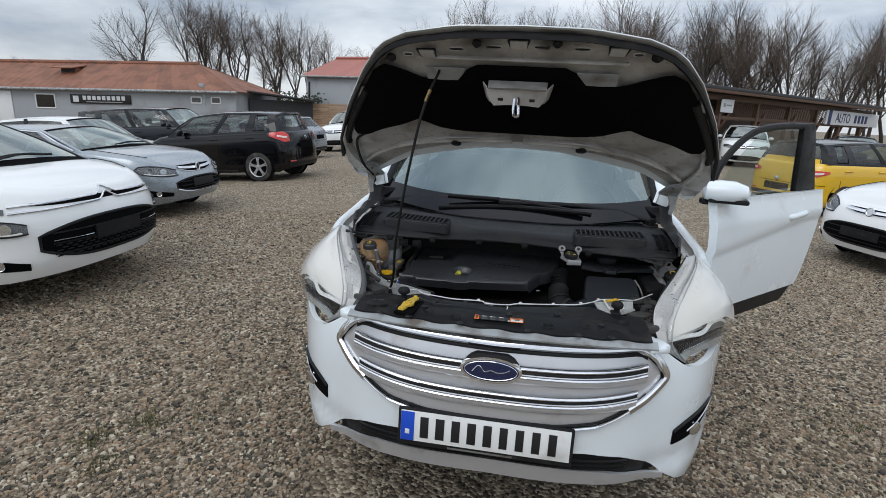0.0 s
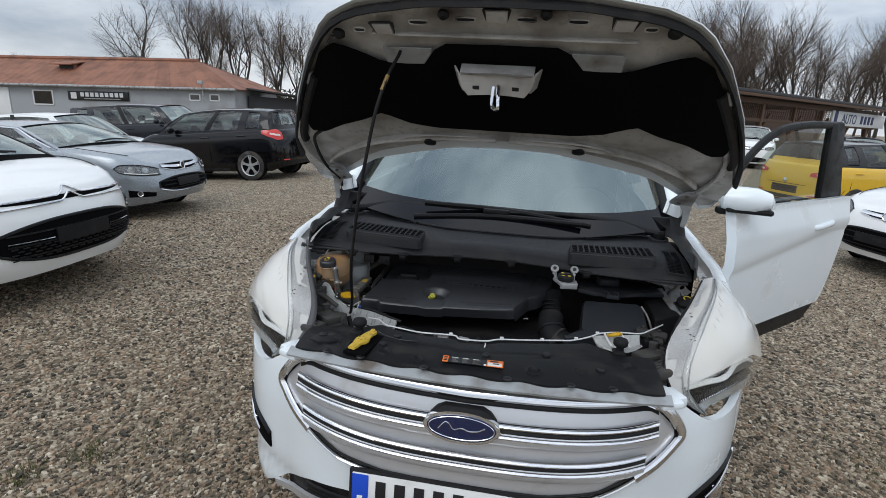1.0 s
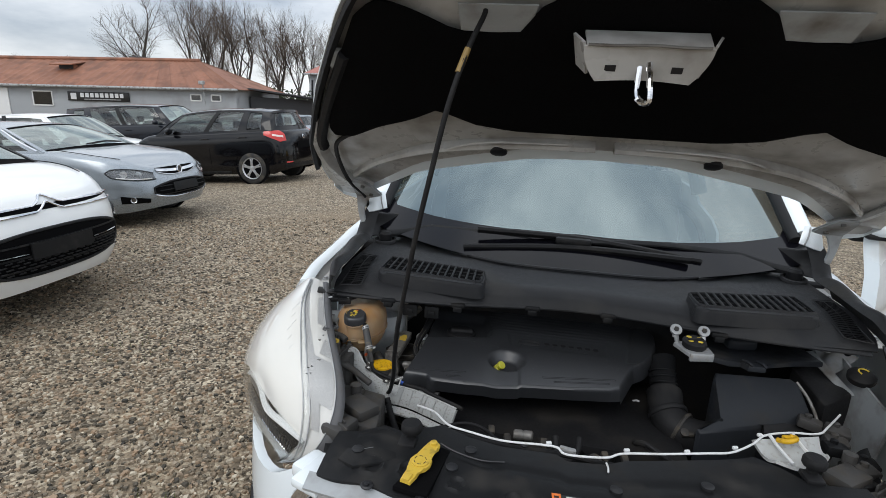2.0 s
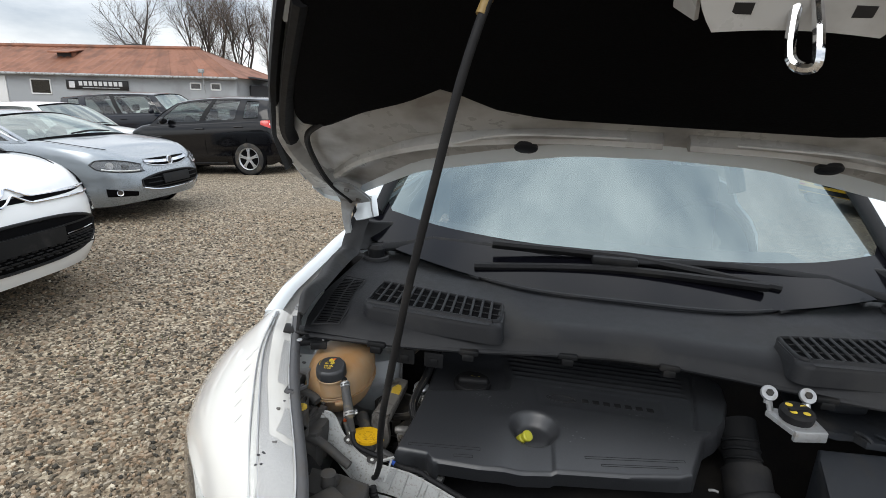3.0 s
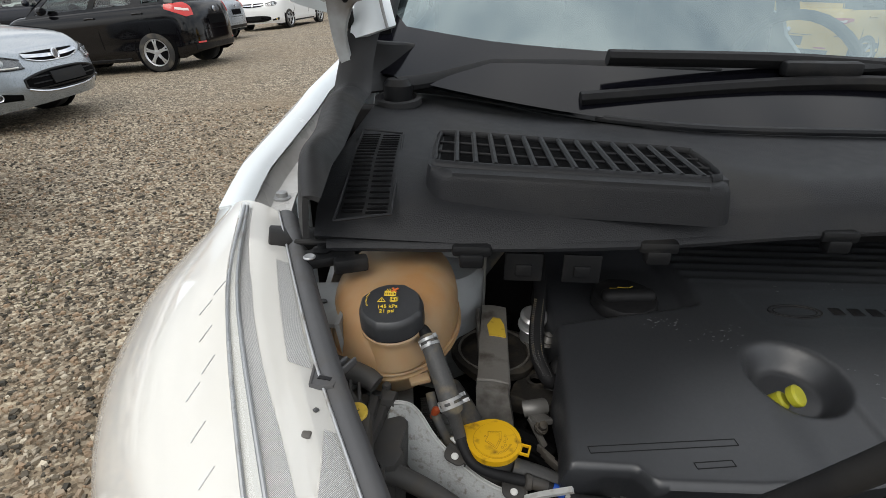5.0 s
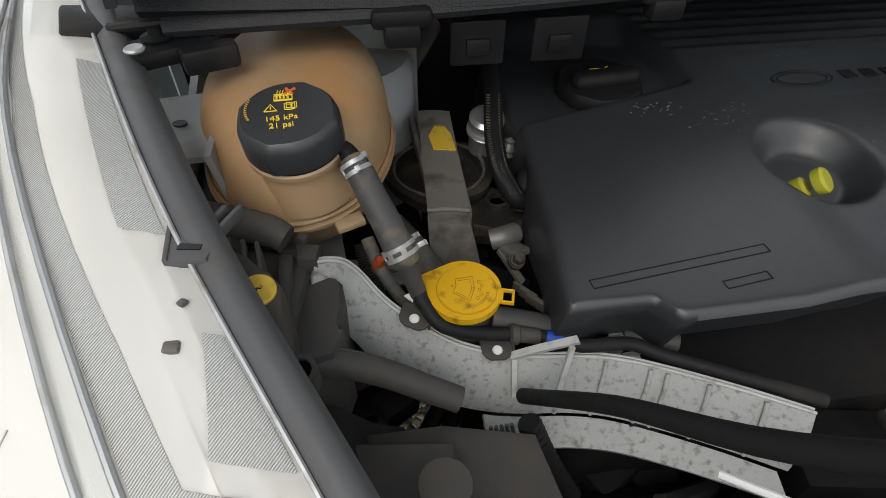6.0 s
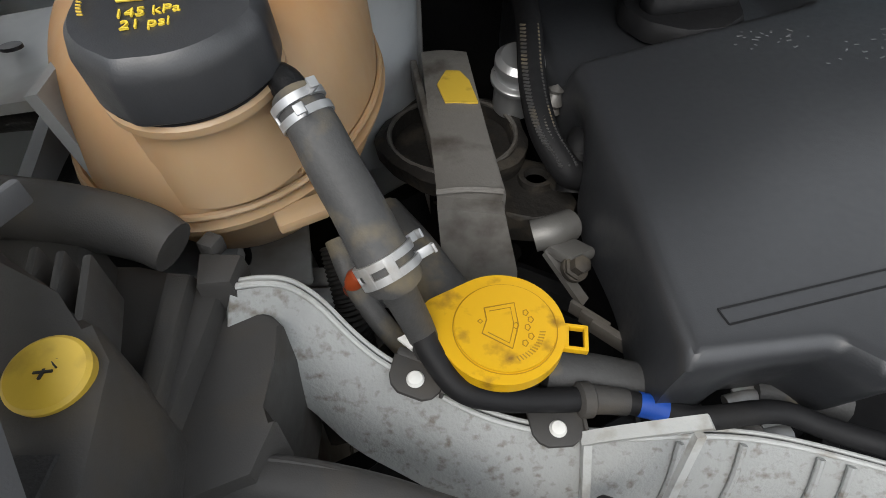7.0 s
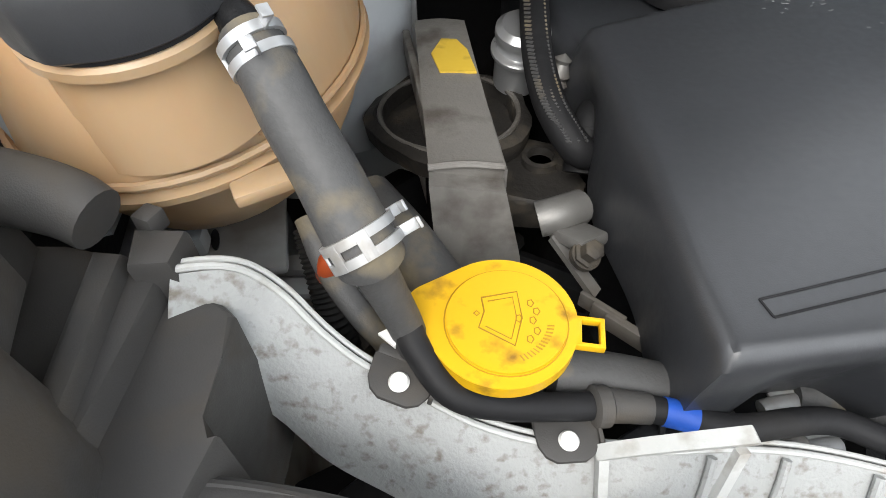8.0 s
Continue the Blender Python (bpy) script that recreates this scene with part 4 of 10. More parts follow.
part("rear_bench", join(box((0, 3.0, 0.70), (1.3, 0.5, 0.2), 0.06), box((0, 3.3, 1.02), (1.3, 0.16, 0.6), 0.06, (-14, 0, 0))), M_SEAT, suv)
part("steering_wheel", tube([(0.38 + 0.18 * math.cos(a), 1.62 + 0.07 * math.sin(a), 1.12 + 0.17 * math.sin(a)) for a in (i * math.pi / 8 for i in range(17))], 0.014, 8, 2), M_DASH, suv)

# open driver door
DOOR_A, DOOR_D = Vector((0.885, 1.175, 0.0)), Vector((0.702, 0.712, 0.0))
DOOR_N = Vector((0.712, -0.702, 0.0))


def door_pt(a, z, out=0.0):
    bulge = 0.03 * math.sin(math.pi * min(1, max(0, (z - 0.4) / 0.9)))
    line = 1.15 - 0.10 * max(0.0, 1 - a)
    bulge += 0.014 * min(1, max(0, (z - line + 0.02) / 0.04)) * min(1, max(0, (1.27 - z) / 0.10))
    return DOOR_A + DOOR_D * a + DOOR_N * (out + bulge) + Vector((0, 0, z))


def door_rear(z):
    return table(z, [(0.66, 0.86), (0.70, 0.92), (0.78, 1.03), (1.10, 1.19), (1.28, 1.22)])


door = part("open_door", sheet(lambda u, v: door_pt(u * door_rear(0.755 + 0.54 * v), 0.755 + 0.54 * v), 14, 36, 0.04), M_WHITE, suv, "white driver door standing open")
part("door_cladding", sheet(lambda u, v: door_pt(0.01 + u * (door_rear(0.675 + 0.085 * v) - 0.02), 0.675 + 0.085 * v, 0.004), 10, 3, 0.03), M_BLACK, door, "black lower door cladding")
win = [(0.03, 1.30), (0.10, 1.46), (0.33, 1.60), (0.62, 1.645), (1.04, 1.655), (1.22, 1.29)]
part("window_frame", tube([door_pt(a, z, -0.02) for a, z in win[:5]], 0.018, 8, 5, 0.8), M_BLACK, door, "black window frame")
part("window_post", prism([(0.955, 1.29), (1.225, 1.29), (1.045, 1.665), (0.90, 1.66)], -0.035, -0.005, Matrix(((DOOR_D.x, 0, DOOR_N.x, DOOR_A.x), (DOOR_D.y, 0, DOOR_N.y, DOOR_A.y), (0, 1, 0, 0), (0, 0, 0, 1))), 0.004), M_BLACK, door, "black rear post of the door window")
part("window_pane", sheet(lambda u, v: door_pt(0.05 + 0.93 * u + 0.10 * v * (1 - u), 1.29 + v * (table(0.05 + 0.93 * u, [(0.0, 0.05), (0.10, 0.16), (0.33, 0.30), (0.62, 0.345), (1.04, 0.36)])), -0.02), 10, 4, 0.0), M_GLASS, door).visible_shadow = False
part("door_handle", join(tube([door_pt(0.76, 1.165, 0.012), door_pt(0.79, 1.168, 0.040), door_pt(0.96, 1.178, 0.040), door_pt(1.00, 1.180, 0.012)], 0.016, 10, 5)), M_WHITE, door)
part("key_cover", lathe([(0.014, 0), (0.014, 0.020), (0.010, 0.024)], 16, door_pt(1.04, 1.183, 0.004), DOOR_N), M_WHITE, door)
part("handle_cup", lathe([(0.0, 0.0), (0.045, 0.001), (0.052, 0.006), (0.048, 0.010)], 20, door_pt(0.88, 1.165, 0.0), DOOR_N), M_WHITE, door)
mirror_b = part("door_mirror", join(moved(lathe([(0.02, -0.10), (0.072, -0.085), (0.094, -0.03), (0.092, 0.05), (0.06, 0.11), (0.015, 0.125)], 20), Matrix.Translation((0.940, 1.165, 1.340)) @ pose(0, 0, 0, 0, 90, -12) @ Matrix.Diagonal((0.56, 0.62, 0.88, 1)))), M_WHITE, suv, "white door mirror with black underside")
part("mirror_base", join(box((0.965, 1.160, 1.300), (0.17, 0.08, 0.022), 0.010, (0, 0, -12)), box((0.885, 1.20, 1.288), (0.06, 0.05, 0.03), 0.010)), M_BLACK, mirror_b)
part("indicator", box((1.005, 1.112, 1.325), (0.07, 0.012, 0.014), 0.005, (0, 0, -12)), M_CLEAR, mirror_b)

# ---- raised bonnet ----
def hood_z(y):
    return 1.885 - 0.60 * y


HOOD_N = Vector((0, 0.6, 1)).normalized()
FRONT = [(0, 0.043), (0.18, 0.048), (0.33, 0.078), (0.415, 0.125), (0.50, 0.24), (0.61, 0.42), (0.70, 0.60), (0.735, 0.72), (0.745, 0.84)]
REAR = [(0, 0.632), (0.15, 0.640), (0.30, 0.688), (0.45, 0.745), (0.57, 0.842), (0.64, 0.90), (0.69, 0.955), (0.735, 0.93), (0.745, 0.88)]


def hood_x(x):
    """The side without the prop sits a little further out."""
    return x + table(x, [(-0.8, 0.0), (0, 0.0), (0.3, 0.010), (0.5, 0.030), (0.61, 0.026), (0.7, 0.018), (0.76, 0.015)])


def hood_pt(x, v, lift=0.0, shrink=0.0):
    ax = abs(x)
    y0, y1 = table(ax, FRONT) + shrink, table(ax, REAR) - shrink
    y = y0 + (max(y1, y0 + 0.004) - y0) * v
    return Vector((hood_x(x), y, hood_z(y))) + HOOD_N * lift


def spread(u, half):
    return half * math.sin((u - 0.5) * math.pi)


hood = part("bonnet", sheet(lambda u, v: hood_pt(spread(u, 0.745), v, 0.030 - 0.022 * (2 * v - 1) ** 6), 56, 16, 0.003), M_WHITE, suv, "raised white bonnet, its dirty underside showing")
part("inner_panel", sheet(lambda u, v: hood_pt(spread(u, 0.738), v, 0.012 + 0.010 * math.sin(v * 9) * (abs(v - 0.5) > 0.3), 0.010), 56, 18, 0.004), M_INNER, hood, "stained pale primer inner panel of the bonnet")
INS_F = [(0, 0.180), (0.155, 0.182), (0.166, 0.246), (0.29, 0.252), (0.35, 0.215), (0.405, 0.190), (0.45, 0.215), (0.52, 0.33), (0.575, 0.435), (0.612, 0.53)]
INS_R = [(0, 0.512), (0.2, 0.512), (0.28, 0.496), (0.355, 0.452), (0.42, 0.492), (0.5, 0.525), (0.58, 0.572), (0.612, 0.56)]


def felt_pt(u, v):
    x = spread(u, 0.612)
    y = table(abs(x), INS_F) * (1 - v) + table(abs(x), INS_R) * v
    return Vector((hood_x(x), y, hood_z(y))) + HOOD_N * (-0.004 - 0.010 * math.sin(math.pi * v) ** 0.3)


part("insulation_mat", sheet(felt_pt, 60, 14, 0.006), M_FELT, hood, "black felt insulation mat")
for s in (-1, 1):
    part("bonnet_seal", tube([hood_pt(spread(0.5 + s * 0.5 * k / 14, 0.735), 0.0, -0.004, 0.022) for k in range(15)], 0.014, 6, 2, 0.55), M_RUBBER, hood, "black rubber seal along the bonnet edge")
    part("side_seal", tube([Vector((hood_x(s * x), y, hood_z(y) - 0.012)) for x, y in ((0.50, 0.30), (0.585, 0.44), (0.655, 0.57), (0.668, 0.62))], 0.014, 8, 5, 0.8), M_RUBBER, hood)
    part("stiffener", tube([Vector((s * x, y, hood_z(y))) + HOOD_N * 0.006 for x, y in ((0.02, 0.575), (0.2, 0.582), (0.40, 0.625), (0.55, 0.70), (0.64, 0.78))], 0.018, 8, 6, 0.55), M_INNER, hood, "pressed stiffening fold")
    part("stiffener", tube([Vector((s * x, y, hood_z(y))) + HOOD_N * 0.004 for x, y in ((0.64, 0.52), (0.68, 0.62), (0.69, 0.72), (0.66, 0.82), (0.62, 0.86))], 0.022, 8, 6, 0.5), M_INNER, hood, "pressed stiffening fold")
    part("drain_hole", lathe([(0.020, -0.002), (0.020, 0.004), (0.016, 0.006)], 12, Vector((s * 0.233, 0.594, hood_z(0.594))) - HOOD_N * 0.010, -HOOD_N, lambda a: 0.8 + 0.2 * abs(math.cos(a))), M_PRINT, hood)
    part("edge_clip", box((hood_x(s * 0.522), 0.32, hood_z(0.32) - 0.006), (0.02, 0.05, 0.012), 0.004, (-31, 0, -s * 32)), M_BAY, hood)
    part("edge_clip", box((hood_x(s * 0.556), 0.40, hood_z(0.40) - 0.006), (0.02, 0.05, 0.012), 0.004, (-31, 0, -s * 32)), M_BAY, hood)
    part("edge_clip", box((hood_x(s * 0.588), 0.475, hood_z(0.475) - 0.006), (0.02, 0.05, 0.012), 0.004, (-31, 0, -s * 32)), M_BAY, hood)
    def on_hinge(x, z, out=0.0):
        """The plate lies on the bonnet above and hangs upright below."""
        return Vector((s * x, min(0.888, (1.885 - z) / 0.6 - 0.016) - out, z))

    edge = eased([(x, 0, z) for x, z in ((0.663, 1.392), (0.641, 1.399), (0.615, 1.392), (0.598, 1.370), (0.594, 1.347), (0.630, 1.338), (0.642, 1.319), (0.648, 1.293), (0.642, 1.252), (0.654, 1.254), (0.665, 1.292), (0.670, 1.347), (0.663, 1.392))], 4)[:-1]
    plate_bm = bmesh.new()
    rim = [on_hinge(p.x, p.z, 0.003) for p in edge]
    for zz0, zz1 in zip([1.252 + 0.0075 * k for k in range(20)], [1.252 + 0.0075 * (k + 1) for k in range(20)]):
        spans = []
        for z in (zz0, zz1):
            xs = [a.x + (b.x - a.x) * (z - a.z) / (b.z - a.z) for a, b in zip(edge, edge[1:] + edge[:1]) if (a.z - z) * (b.z - z) < 0]
            spans.append((min(xs), max(xs)) if len(xs) > 1 else None)
        if None in spans:
            continue
        (a0, a1), (b0, b1) = spans
        plate_bm.faces.new([plate_bm.verts.new(on_hinge(x, z, 0.003)) for x, z in ((a0, zz0), (a1, zz0), (b1, zz1), (b0, zz1))])
    bmesh.ops.remove_doubles(plate_bm, verts=plate_bm.verts, dist=0.0002)
    bmesh.ops.recalc_face_normals(plate_bm, faces=plate_bm.faces)
    bmesh.ops.solidify(plate_bm, geom=plate_bm.faces[:], thickness=0.005)
    hinge = part("hinge", plate_bm, M_BAY, hood, "grey steel bonnet hinge with bolts")
    part("hinge_rim", tube(rim + rim[:1], 0.0022, 6, 1), M_BAY, hinge)
    for x, z in ((0.631, 1.383), (0.620, 1.353)):
        part("bolt", lathe([(0.011, 0), (0.011, 0.002), (0.006, 0.0025), (0.006, 0.009), (0.004, 0.010), (0.0, 0.010)], 16, on_hinge(x, z, 0.006), -HOOD_N), M_STEEL, hinge)
    part("hinge_slot", moved(prism([(-0.008, -0.003), (0.008, -0.003), (0.008, 0.003), (-0.008, 0.003)], 0, 0.002), frame_at(on_hinge(0.624, 1.369, 0.0065), (1, 0, 0), (0, -0.6, 1))), M_PRINT, hinge)
    part("hinge_hole", lathe([(0.004, 0), (0.0, 0.001)], 10, on_hinge(0.660, 1.331, 0.006), (0, -1, 0)), M_PRINT, hinge)
for x, y in ((-0.327, 0.147), (-0.182, 0.120), (-0.075, 0.109), (0.057, 0.104), (0.166, 0.106), (0.317, 0.120)):
    at = Vector((x, y, hood_z(y))) - HOOD_N * 0.005
    wide = 0.021 if abs(x) < 0.25 else 0.013
    part("slot_rim", tube([at + Vector((a * wide, 0, 0)) + Vector((0, b, -0.6 * b)) for a, b in ((-1, 0), (-0.8, 0.0052), (0.8, 0.0052), (1, 0), (0.8, -0.0052), (-0.8, -0.0052), (-1, 0))], 0.0022, 6, 2), M_INNER, hood)
    # the panel is whole here; a black oval paints the dark of the slot
    part("slot", moved(prism(oval(wide, 0.0052, 16), -0.001, 0.0015), frame_at(at, (1, 0, 0), (0, 1, -0.6))), M_PRINT, hood)
for x, y, r in ((-0.380, 0.156, 0.014), (0.366, 0.122, 0.015), (-0.121, 0.092, 0.012), (0.098, 0.084, 0.012)):
    part("rubber_stop", lathe([(r, 0.0), (r * 1.08, 0.008), (r * 0.6, 0.015), (0.0, 0.016)], 16, Vector((x, y, hood_z(y) - 0.004)), -HOOD_N), M_RUBBER, hood)
for x, y, tilt in ((-0.006, 0.094, 0), (0.262, 0.108, 8), (-0.268, 0.138, -10)):
    at = Vector((x, y, hood_z(y))) - HOOD_N * 0.007
    m = Matrix.Translation(at) @ pose(0, 0, 0, 0, 0, tilt) @ frame_at((0, 0, 0), (1, 0, 0), (0, 1, -0.6))
    tab = part("stop_tab", moved(prism([(-0.022, -0.014), (0.022, -0.014), (0.020, 0.018), (-0.020, 0.018)], -0.003, 0.003, None, 0.001), m), M_INNER, hood, "folded pale stop tab")
    for q in (-1, 1):
        part("tab_gap", moved(prism([(q * 0.024, -0.016), (q * 0.031, -0.016), (q * 0.023, 0.020)][::q], -0.001, 0.0025), m), M_PRINT, tab)
    part("tab_gap", moved(prism([(-0.028, -0.019), (0.028, -0.019), (0.026, -0.0155), (-0.026, -0.0155)], -0.001, 0.0025), m), M_PRINT, tab)
for x, y, turn in ((-0.412, 0.182, -35), (0.410, 0.158, 35)):
    part("slit", moved(prism([(-0.004, -0.018), (0.004, -0.018), (0.004, 0.018), (-0.004, 0.018)], -0.001, 0.002), Matrix.Translation(Vector((hood_x(x), y, hood_z(y))) - HOOD_N * 0.005) @ frame_at((0, 0, 0), (1, 0, 0), (0, 1, -0.6)) @ pose(0, 0, 0, 0, 0, -turn)), M_PRINT, hood)
part("front_fold", tube([Vector((x, 0.158 + 0.03 * x * x, hood_z(0.158))) - HOOD_N * 0.002 for x in (-0.30, -0.15, 0, 0.15, 0.30)], 0.007, 8, 6, 0.6), M_INNER, hood, "pressed fold along the front")
for s in (-1, 1):
    part("mat_flap", moved(prism([(-0.062, -0.030), (0.058, -0.030), (0.058, 0.028), (-0.050, 0.034)] if s > 0 else [(-0.058, -0.030), (0.062, -0.030), (0.050, 0.034), (-0.058, 0.028)], -0.0015, 0.0015, None, 0.0006), frame_at(Vector((s * 0.226, 0.222, hood_z(0.222))) - HOOD_N * 0.006, (1, 0, 0), (0, 1, -0.6))), M_BAY, hood, "grey pressed plate beside the felt")
    part("pressed_line", tube([Vector((s * x, y, hood_z(y))) - HOOD_N * 0.010 for x, y in ((0.08, 0.548), (0.26, 0.560), (0.36, 0.600))], 0.0035, 6, 6, 0.6), M_INNER, hood)
lat = part("latch_bracket", join(
    sheet(lambda u, v: Vector((-0.004 + (u - 0.5) * (0.180 - 0.045 * v ** 2), 0.178 + 0.030 * v, 1.708 - 0.046 * v + 0.004 * math.sin(math.pi * u))), 12, 6, 0.004),
    sheet(lambda u, v: Vector((-0.004 + (u - 0.5) * (0.172 + 0.004 * v), 0.172 + 0.040 * v, 1.709 + 0.024 * v)), 8, 3, 0.004),
    *[sheet(lambda u, v: Vector((-0.004 + q * (0.088 + 0.014 * v - 0.010 * u), 0.174 + 0.040 * u + 0.03 * v, 1.712 - 0.040 * u + 0.016 * v)), 4, 3, 0.004) for q in (-1, 1)]), M_INNER, hood, "pale pressed steel latch bracket")
part("bracket_fold", tube([(-0.088, 0.1735, 1.708), (-0.05, 0.1705, 1.7075), (0.0, 0.1700, 1.7090), (0.045, 0.1705, 1.7075), (0.080, 0.1735, 1.708)], 0.0022, 6, 6), M_STEEL, lat, "dark fold across the bracket")
part("striker", tube([(0.002, 0.195, 1.695), (0.004, 0.175, 1.655), (0.004, 0.172, 1.632), (-0.010, 0.186, 1.640), (-0.010, 0.198, 1.690)], 0.0048, 8, 5), M_CHROME, lat, "bright steel striker loop")
for x in (-0.052, 0.042):
    part("bracket_hole", moved(prism([(-0.008, -0.005), (0.008, -0.005), (0.008, 0.005), (-0.008, 0.005)], 0, 0.003), frame_at((x, 0.196, 1.680), (1, 0, 0), (0, -0.055, 0.075))), M_PRINT, lat)
part("washer_hose", tube([Vector((-x, y, hood_z(y) - 0.016)) for x, y in ((0.58, 0.55), (0.63, 0.60), (0.655, 0.70), (0.662, 0.80), (0.645, 0.88))] + [Vector((-0.648, 0.93, 1.29))], 0.0055, 8, 6), M_RUBBER, hood, "thin black washer hose")
part("prop_rod", tube([(-0.421, 0.376, 0.990), (-0.414, 0.366, 1.004), (-0.398, 0.328, 1.06), (-0.384, 0.275, 1.13), (-0.369, 0.232, 1.21), (-0.347, 0.192, 1.31), (-0.326, 0.164, 1.41), (-0.304, 0.148, 1.51), (-0.282, 0.140, 1.61), (-0.261, 0.158, 1.69), (-0.244, 0.196, 1.745), (-0.243, 0.206, 1.760)], (0.0046, 0.0040), 10, 6), M_RUBBER, suv, "slim black bonnet prop rod")
part("rod_tag", tube([(-0.2705, 0.148, 1.660), (-0.2600, 0.160, 1.695)], 0.0050, 10, 1), mat("aged_yellow_tape", (0.26, 0.17, 0.05), 0.5, var=0.2, scale=60), suv, "yellow sleeve on the prop rod")

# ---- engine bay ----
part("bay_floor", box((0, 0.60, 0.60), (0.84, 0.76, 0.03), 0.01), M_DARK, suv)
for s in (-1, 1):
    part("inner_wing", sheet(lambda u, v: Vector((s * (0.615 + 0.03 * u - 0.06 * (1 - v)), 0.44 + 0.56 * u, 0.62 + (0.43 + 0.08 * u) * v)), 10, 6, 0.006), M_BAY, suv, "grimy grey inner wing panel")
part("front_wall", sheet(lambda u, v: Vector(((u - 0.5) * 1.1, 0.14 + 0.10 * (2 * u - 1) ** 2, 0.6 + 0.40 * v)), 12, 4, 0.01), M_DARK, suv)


# cowl
def cowl_front(x):
    return table(abs(x), [(0, 0.605), (0.16, 0.585), (0.30, 0.555), (0.41, 0.540), (0.62, 0.530)])


def cowl_rear(x):
    return table(abs(x), [(0, 0.772), (0.18, 0.775), (0.3, 0.812), (0.39, 0.880), (0.46, 0.940), (0.52, 0.965), (0.6, 0.97)])


def cowl_pt(u, v):
    x = (u - 0.5) * 1.22
    y = cowl_front(x) + (cowl_rear(x) - cowl_front(x)) * v
    z = 1.163 + 0.026 * math.sin(math.pi / 2 * min(1, v / 0.30)) + 0.008 * v + 0.05 * max(0, abs(x) - 0.42)
    if v < 0.03:
        z -= 0.014
    return Vector((x, y, z))


def cowl_top(x, y, up=0.0):
    """A point on the cowl's upper face."""
    u = x / 1.22 + 0.5
    v = (y - cowl_front(x)) / (cowl_rear(x) - cowl_front(x))
    p = cowl_pt(u, max(0.04, v))
    return Vector((x, y, p.z + up + 0.004))


cowl = part("cowl", sheet(cowl_pt, 48, 24, 0.008), M_COWL, suv, "black plastic cowl below the windscreen")
part("cowl_edge", tube([(x, cowl_front(x) + 0.004, 1.148) for x in (-0.6, -0.45, -0.3, -0.15, 0.0, 0.15, 0.3, 0.45, 0.6)], 0.006, 8, 5, 0.8), M_COWL, cowl, "rubber lip along the cowl")
part("cowl_crease", tube([(x, cowl_rear(x) - 0.005, 1.203 + 0.05 * max(0, abs(x) - 0.42)) for x in (-0.55, -0.45, -0.35, -0.2, 0.0, 0.2, 0.35, 0.45, 0.55)], 0.005, 8, 5), M_COWL, cowl)
part("plenum", box((0, 0.91, 1.06), (1.25, 0.24, 0.06), 0.01), M_DARK, suv)
part("plenum_front", sheet(lambda u, v: Vector(((u - 0.5) * 1.2, 0.765 + 0.02 * v, 0.70 + 0.44 * v)), 10, 4, 0.01), M_DARK, suv)


def vent_edge(x, v):
    """The long edges of an intake, front v = 0, back v = 1."""
    a = (abs(x) - 0.252) / 0.254
    return 0.566 + 0.030 * a + v * (0.088 + 0.022 * a)


